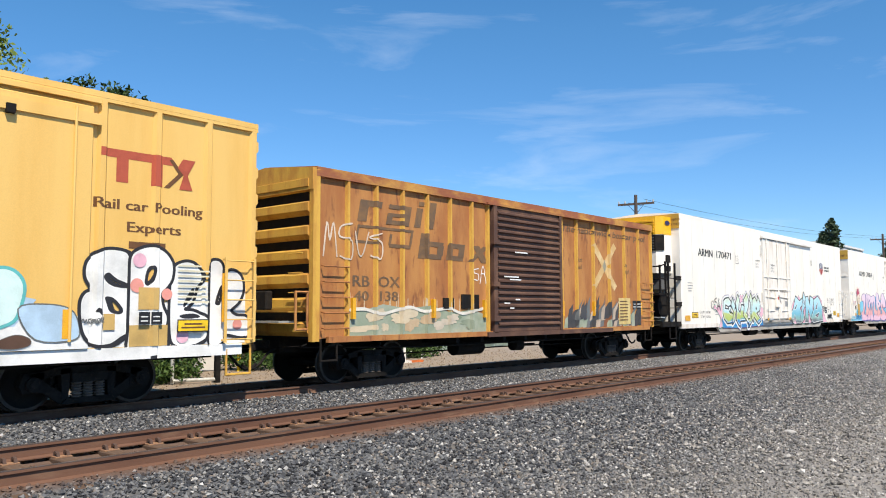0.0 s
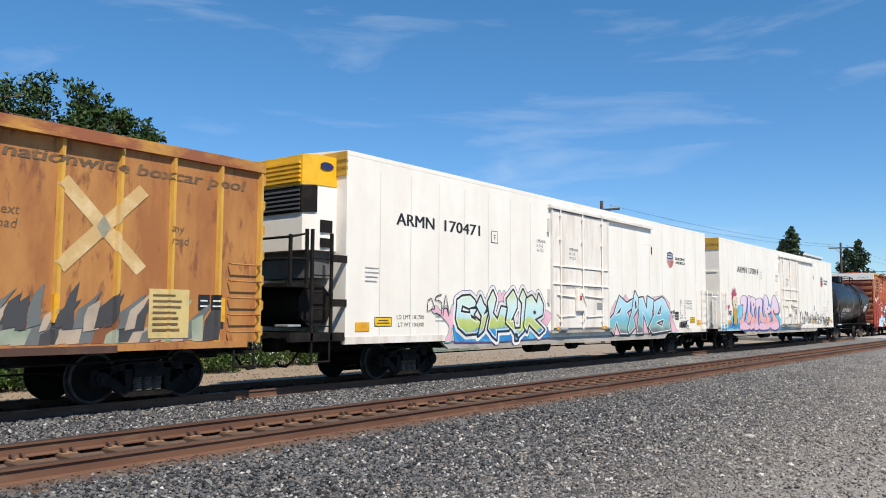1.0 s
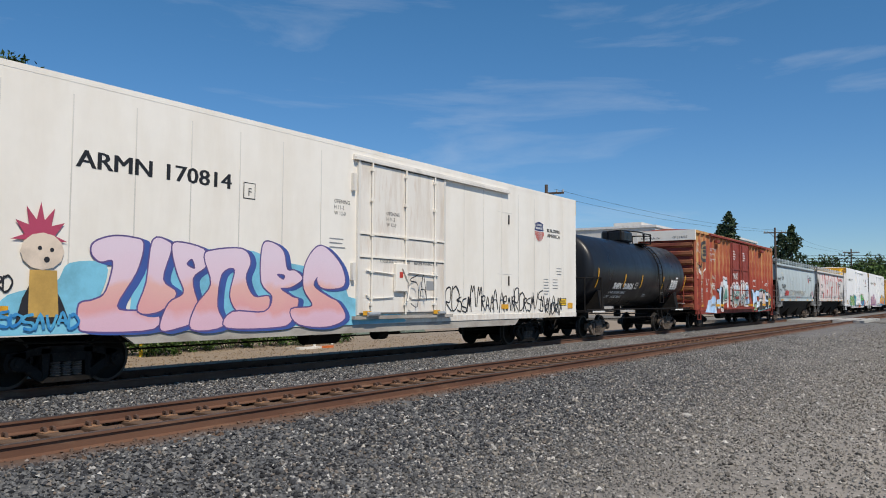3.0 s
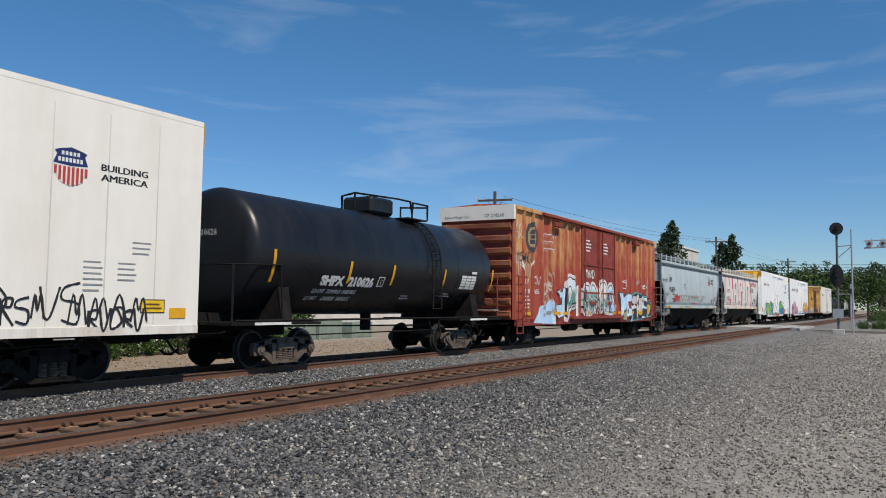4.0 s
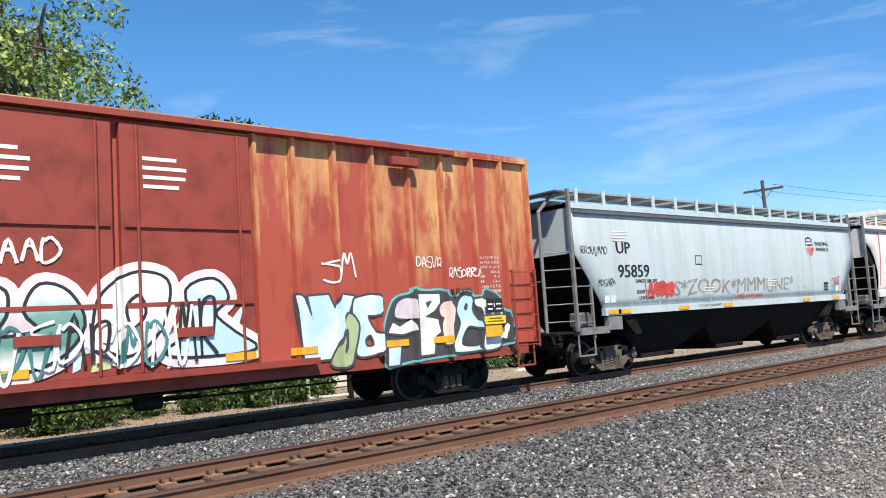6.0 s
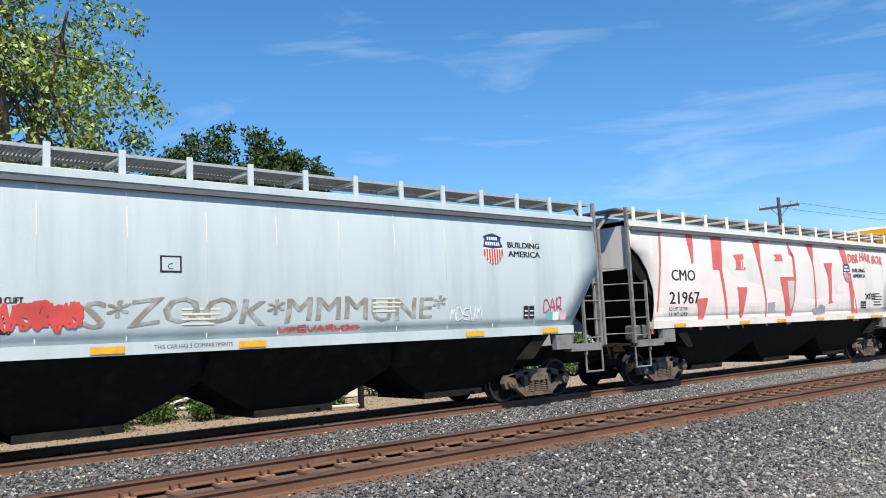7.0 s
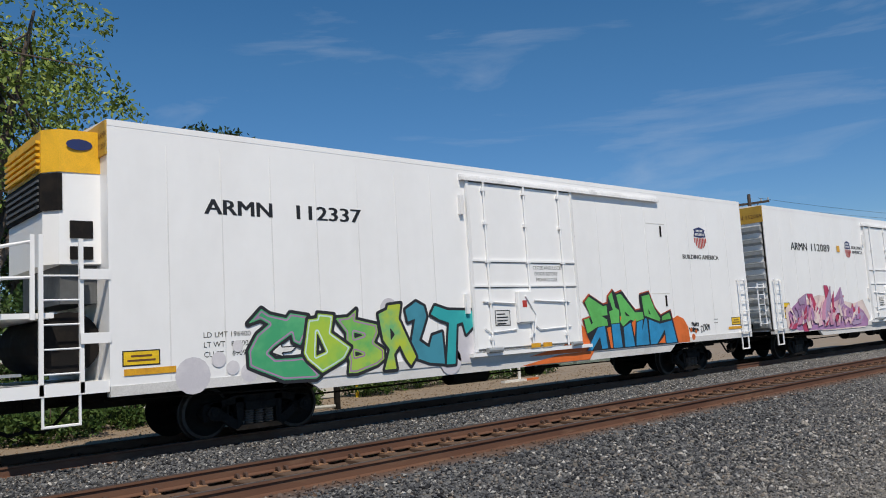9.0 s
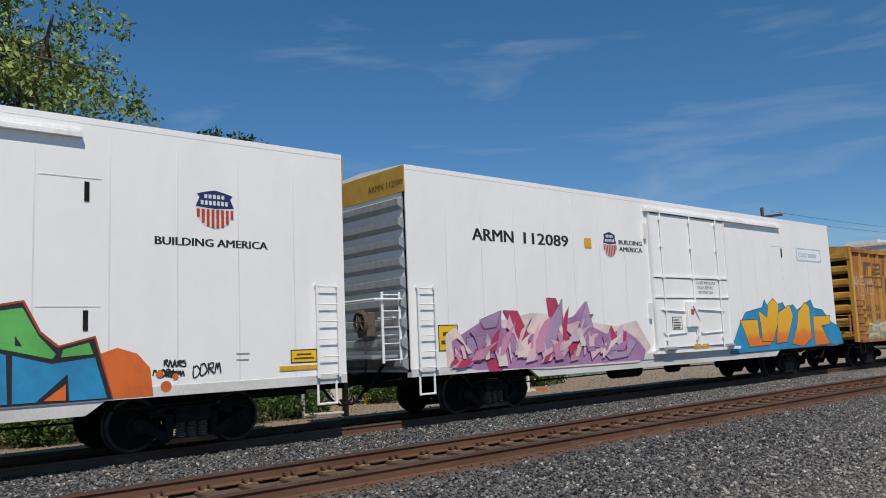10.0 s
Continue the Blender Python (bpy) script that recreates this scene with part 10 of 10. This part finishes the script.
for x, yy in ((22.5, 21.2),):
    p = thing("marker_post", "white marker post with an orange foot", "post", pose(x, yy, ground_z(yy)))
    part("post", boxes((-0.05, 0.05, -0.03, 0.03, -0.1, 1.0)), "white_post", p)
    part("base_board", boxes((-0.9, 0.3, -0.1, 0.1, 0.0, 0.08)), "white_post", p)
    part("base_board", boxes((0.3, 1.0, -0.1, 0.1, 0.0, 0.08)), "orange", p)
rk = thing("rock", "pale boulder on the dirt bank", "rock", pose(9.9, 21.6, ground_z(21.6)))
bm = bmesh.new()
bmesh.ops.create_icosphere(bm, subdivisions=2, radius=0.3)
for v in bm.verts:
    v.co *= 1 + 0.25 * noise.noise(v.co * 4)
    v.co.z *= 0.6
part("stone", bm, "concrete", rk)
for k, x in enumerate((30.2, 32.4, 35.2)):
    c = thing("utility_cabinet", "grey-green steel utility cabinet", "cabinet", pose(x, 26.4, ground_z(26.4)), "utility cabinets")
    part("housing", boxes((0, 1.9, 0, 0.9, 0, 0.9 + 0.15 * (k % 2)), bevel=0.03), "green_box", c)
    part("door_panel", boxes((0.1, 0.9, -0.02, 0.0, 0.1, 0.55), (1.0, 1.8, -0.02, 0.0, 0.1, 0.55)), "green_box", c)
    part("plinth", boxes((-0.1, 2.0, -0.1, 1.0, -0.2, 0.02)), "concrete", c)


def building(name, x, y, w, d, h, label, windows=4, rz=0):
    b = thing(name, label, "building", pose(x, y, ground_z(y), 0, 0, rz))
    part("wall", boxes((0, w, 0, d, -0.3, h)), "pale_wall", b)
    part("roof", boxes((-0.2, w + 0.2, -0.2, d + 0.2, h, h + 0.35)), "white_post", b)
    part("roof_plant", boxes((w * 0.3, w * 0.55, d * 0.3, d * 0.6, h + 0.35, h + 1.6), (w * 0.65, w * 0.8, d * 0.3, d * 0.5, h + 0.35, h + 1.1)), "pale_wall", b)
    for k in range(windows):
        a = w * (k + 0.25) / windows
        wn_ = part("window", boxes((a, a + w * 0.45 / windows, -0.06, 0.02, h * 0.45, h * 0.75)), "frame_black", b)
        part("sill", boxes((a - 0.1, a + w * 0.45 / windows + 0.1, -0.15, 0.0, h * 0.42, h * 0.45)), "concrete", wn_)


building("commercial_building", 118, 41, 24, 16, 13.0, "white flat-roofed commercial building beyond the tracks", 6)
building("commercial_building", 152, 37, 14, 14, 13.2, "white flat-roofed commercial building beyond the tracks", 3)
building("low_building", 48, 42, 26, 10, 3.4, "low pale building behind the shrubs", 5)


def utility_pole(x, y, h, arm, turn):
    p = thing("utility_pole", "dark wooden utility pole with a crossarm", "utility pole", pose(x, y, ground_z(y), 0, 0, turn), "utility poles")
    part("pole", rod(bmesh.new(), (0, 0, -0.5), (0, 0, h), 0.17, 10, 0.12), "pole_wood", p)
    a = part("crossarm", boxes((-arm, arm, -0.06, 0.06, h - 0.75, h - 0.60)), "pole_wood", p)
    for k in (-0.95, -0.6, 0.6, 0.95):
        part("insulator", rod(bmesh.new(), (k * arm, 0, h - 0.6), (k * arm, 0, h - 0.42), 0.05, 8), "pipe", a)
    part("brace", rods([(-arm * 0.45, -0.07, h - 0.7), (0, -0.1, h - 1.4), (arm * 0.45, -0.07, h - 0.7)], 0.02, 6), "pole_wood", p)


utility_pole(53.6, 27.0, 10.55, 1.35, 101)
utility_pole(112, 22.6, 11.6, 1.4, 101)
utility_pole(165, 20.0, 11.6, 1.4, 101)


def cable(a, b, sag, r=0.011):
    pts = [tuple(Vector(a).lerp(Vector(b), k / 12) - Vector((0, 0, sag * 4 * (k / 12) * (1 - k / 12)))) for k in range(13)]
    tagged(part("overhead_cable", rods(pts, r, 5), "signal_black"), "thin black overhead cable", "cable", "overhead cables")


for o in (-1.0, 1.0):
    cable((53.6 + 0.5 * o, 27.0 + 0.9 * o, 9.7), (112 + 0.5 * o, 22.6 + 0.9 * o, 10.75), 0.6)
    cable((112 + 0.5 * o, 22.6 + 0.9 * o, 10.75), (165, 20.0 + o, 10.75), 0.8)
for k in range(4):
    cable((150, 60, 8.6 + 0.5 * k), (150, -70, 7.6 + 0.5 * k), 0.7, 0.04)

# railway signal by the crossing
s = thing("railway_signal", "black two-headed railway signal on a grey mast", "railway signal", pose(67.0, 4.68, ground_z(4.68)))
part("base", boxes((-0.4, 0.4, -0.4, 0.4, -0.1, 0.35), bevel=0.03), "concrete", s)
part("mast", rods([(0, 0, 0.2), (0, 0, 7.6)], 0.085, 12), "dark_grey", s)
part("control_box", boxes((-0.35, 0.05, -0.35, 0.35, 1.2, 1.9)), "galv", s)
hd = part("signal_head", lathe(bmesh.new(), [(-0.26, 0.48), (-0.20, 0.48), (-0.17, 0.4)], 24, "x", (0, 0, 7.95)), "signal_black", s, "round black signal target")
part("hood", lathe(bmesh.new(), [(-0.6, 0.14), (-0.26, 0.16)], 16, "x", (0, 0, 7.95), cap=False), "signal_black", hd)
part("lens", rod(bmesh.new(), (-0.28, 0, 7.95), (-0.26, 0, 7.95), 0.12, 14), "lens", hd)
hd = part("signal_head", prism(bmesh.new(), [(0.05 + 0.48 * math.cos(k * math.tau / 24), 4.4 + 0.85 * math.sin(k * math.tau / 24)) for k in range(24)], "x", -0.26, -0.18), "signal_black", s, "oval black signal target")
for z in (4.0, 4.4, 4.8):
    part("hood", lathe(bmesh.new(), [(-0.6, 0.14), (-0.26, 0.16)], 16, "x", (0, 0.05, z), cap=False), "signal_black", hd)
    part("lens", rod(bmesh.new(), (-0.28, 0.05, z), (-0.26, 0.05, z), 0.12, 14), "lens", hd)
part("side_mast", rods([(0, -1.0, 0.0), (0, -1.0, 7.9)], 0.06), "galv", s)
part("arm", rods([(0, 0, 6.6), (0, -1.0, 6.7)], 0.045), "galv", s)
part("arm", rods([(0, 0, 5.7), (0, -1.0, 6.6)], 0.035), "galv", s)
part("arm", rods([(0, 0, 3.0), (0, -1.0, 3.0)], 0.03), "galv", s)

# crossing: road, panels, cantilever lights
road = part("road", boxes((71.5, 79.0, -60.0, N1 - 0.9, -0.6, -0.17), (69.0, 80.0, T2 + 0.9, 80.0, -0.6, -0.17)), "asphalt")
tagged(road, "worn asphalt road over the level crossing", "road", kind="structure")
pan = part("crossing_panel", boxes((69.0, 80.0, N1 - 0.85, N1 - 0.08, -0.3, -0.01), (69.0, 80.0, N1 + 0.12, N2 - 0.12, -0.3, -0.01), (69.0, 80.0, N2 + 0.08, T1 - 0.08, -0.3, -0.01), (69.0, 80.0, T1 + 0.12, T2 - 0.12, -0.3, -0.01)), "concrete")
tagged(pan, "pale concrete crossing panels between the rails", "crossing", kind="structure")
g = thing("crossing_cantilever", "galvanised crossing cantilever with flashing-light pairs", "crossing signal", pose(75.0, -3.4, ground_z(-3.4)))
part("mast", rods([(0, 0, -0.1), (0, 0, 8.2)], 0.13, 12), "galv", g)
part("truss", rods([(0, 0, 7.3), (0, 6.6, 7.1)], 0.07), "galv", g)
part("truss", rods([(0, 0, 7.9), (0, 6.6, 7.7)], 0.05), "galv", g)
for k in range(8):
    part("truss_web", rods([(0, 0.8 * k, 7.28), (0, 0.8 * k + 0.4, 7.85), (0, 0.8 * k + 0.8, 7.2)], 0.025, 6), "galv", g)
for yy in (3.2, 4.2, 5.2, 6.2):
    l_ = part("flasher", rod(bmesh.new(), (-0.1, yy, 7.45), (0.02, yy, 7.45), 0.28, 18), "galv", g)
    part("lens", rod(bmesh.new(), (-0.13, yy, 7.45), (-0.10, yy, 7.45), 0.13, 14), "lens", l_)
for k, (x, yy) in enumerate(((88.0, 5.0), (96.0, 1.6))):
    p = thing("signal_post", "slender galvanised post by the crossing", "post", pose(x, yy, ground_z(yy)))
    part("post", rods([(0, 0, -0.1), (0, 0, 4.4 + k)], 0.07), "galv", p)
    part("cap_light", boxes((-0.15, 0.15, -0.2, 0.2, 3.3, 3.9), bevel=0.03), "signal_black", p)
for k in range(11):
    bush(136 + 9.0 * k, 3.5 - 2.2 * k, 10.0, 4.0, 2.6 + 0.8 * math.sin(2.1 * k), 300 + k)
for k in range(6):
    bush(84 + 2.6 * k, 3.0 - 1.2 * k, 3.0, 2.4, 1.0, 270 + k)



# ---- what moves ----
def run(t):
    """Metres that the train has gone."""
    return 15.73 * t - 0.0068 * t * t


def motions():
    for car, x0 in CARS:
        walk(car, [(t, pose(x0 - run(t), YC, 0)) for t in (0, 1, 2, 3, 4, 5, 6, 7, 8, 9, 10)])
    # wheels turn with the way gone, a frame at a time
    steps = [k / FPS for k in range(0, 10 * FPS + 1)]
    for wheel, e in WHEELS:
        rows = [(t, pose(e, 0, WHEEL_R, 0, -math.degrees(run(t) / WHEEL_R) % 360, 0)) for t in steps]
        walk(wheel, rows)


motions()
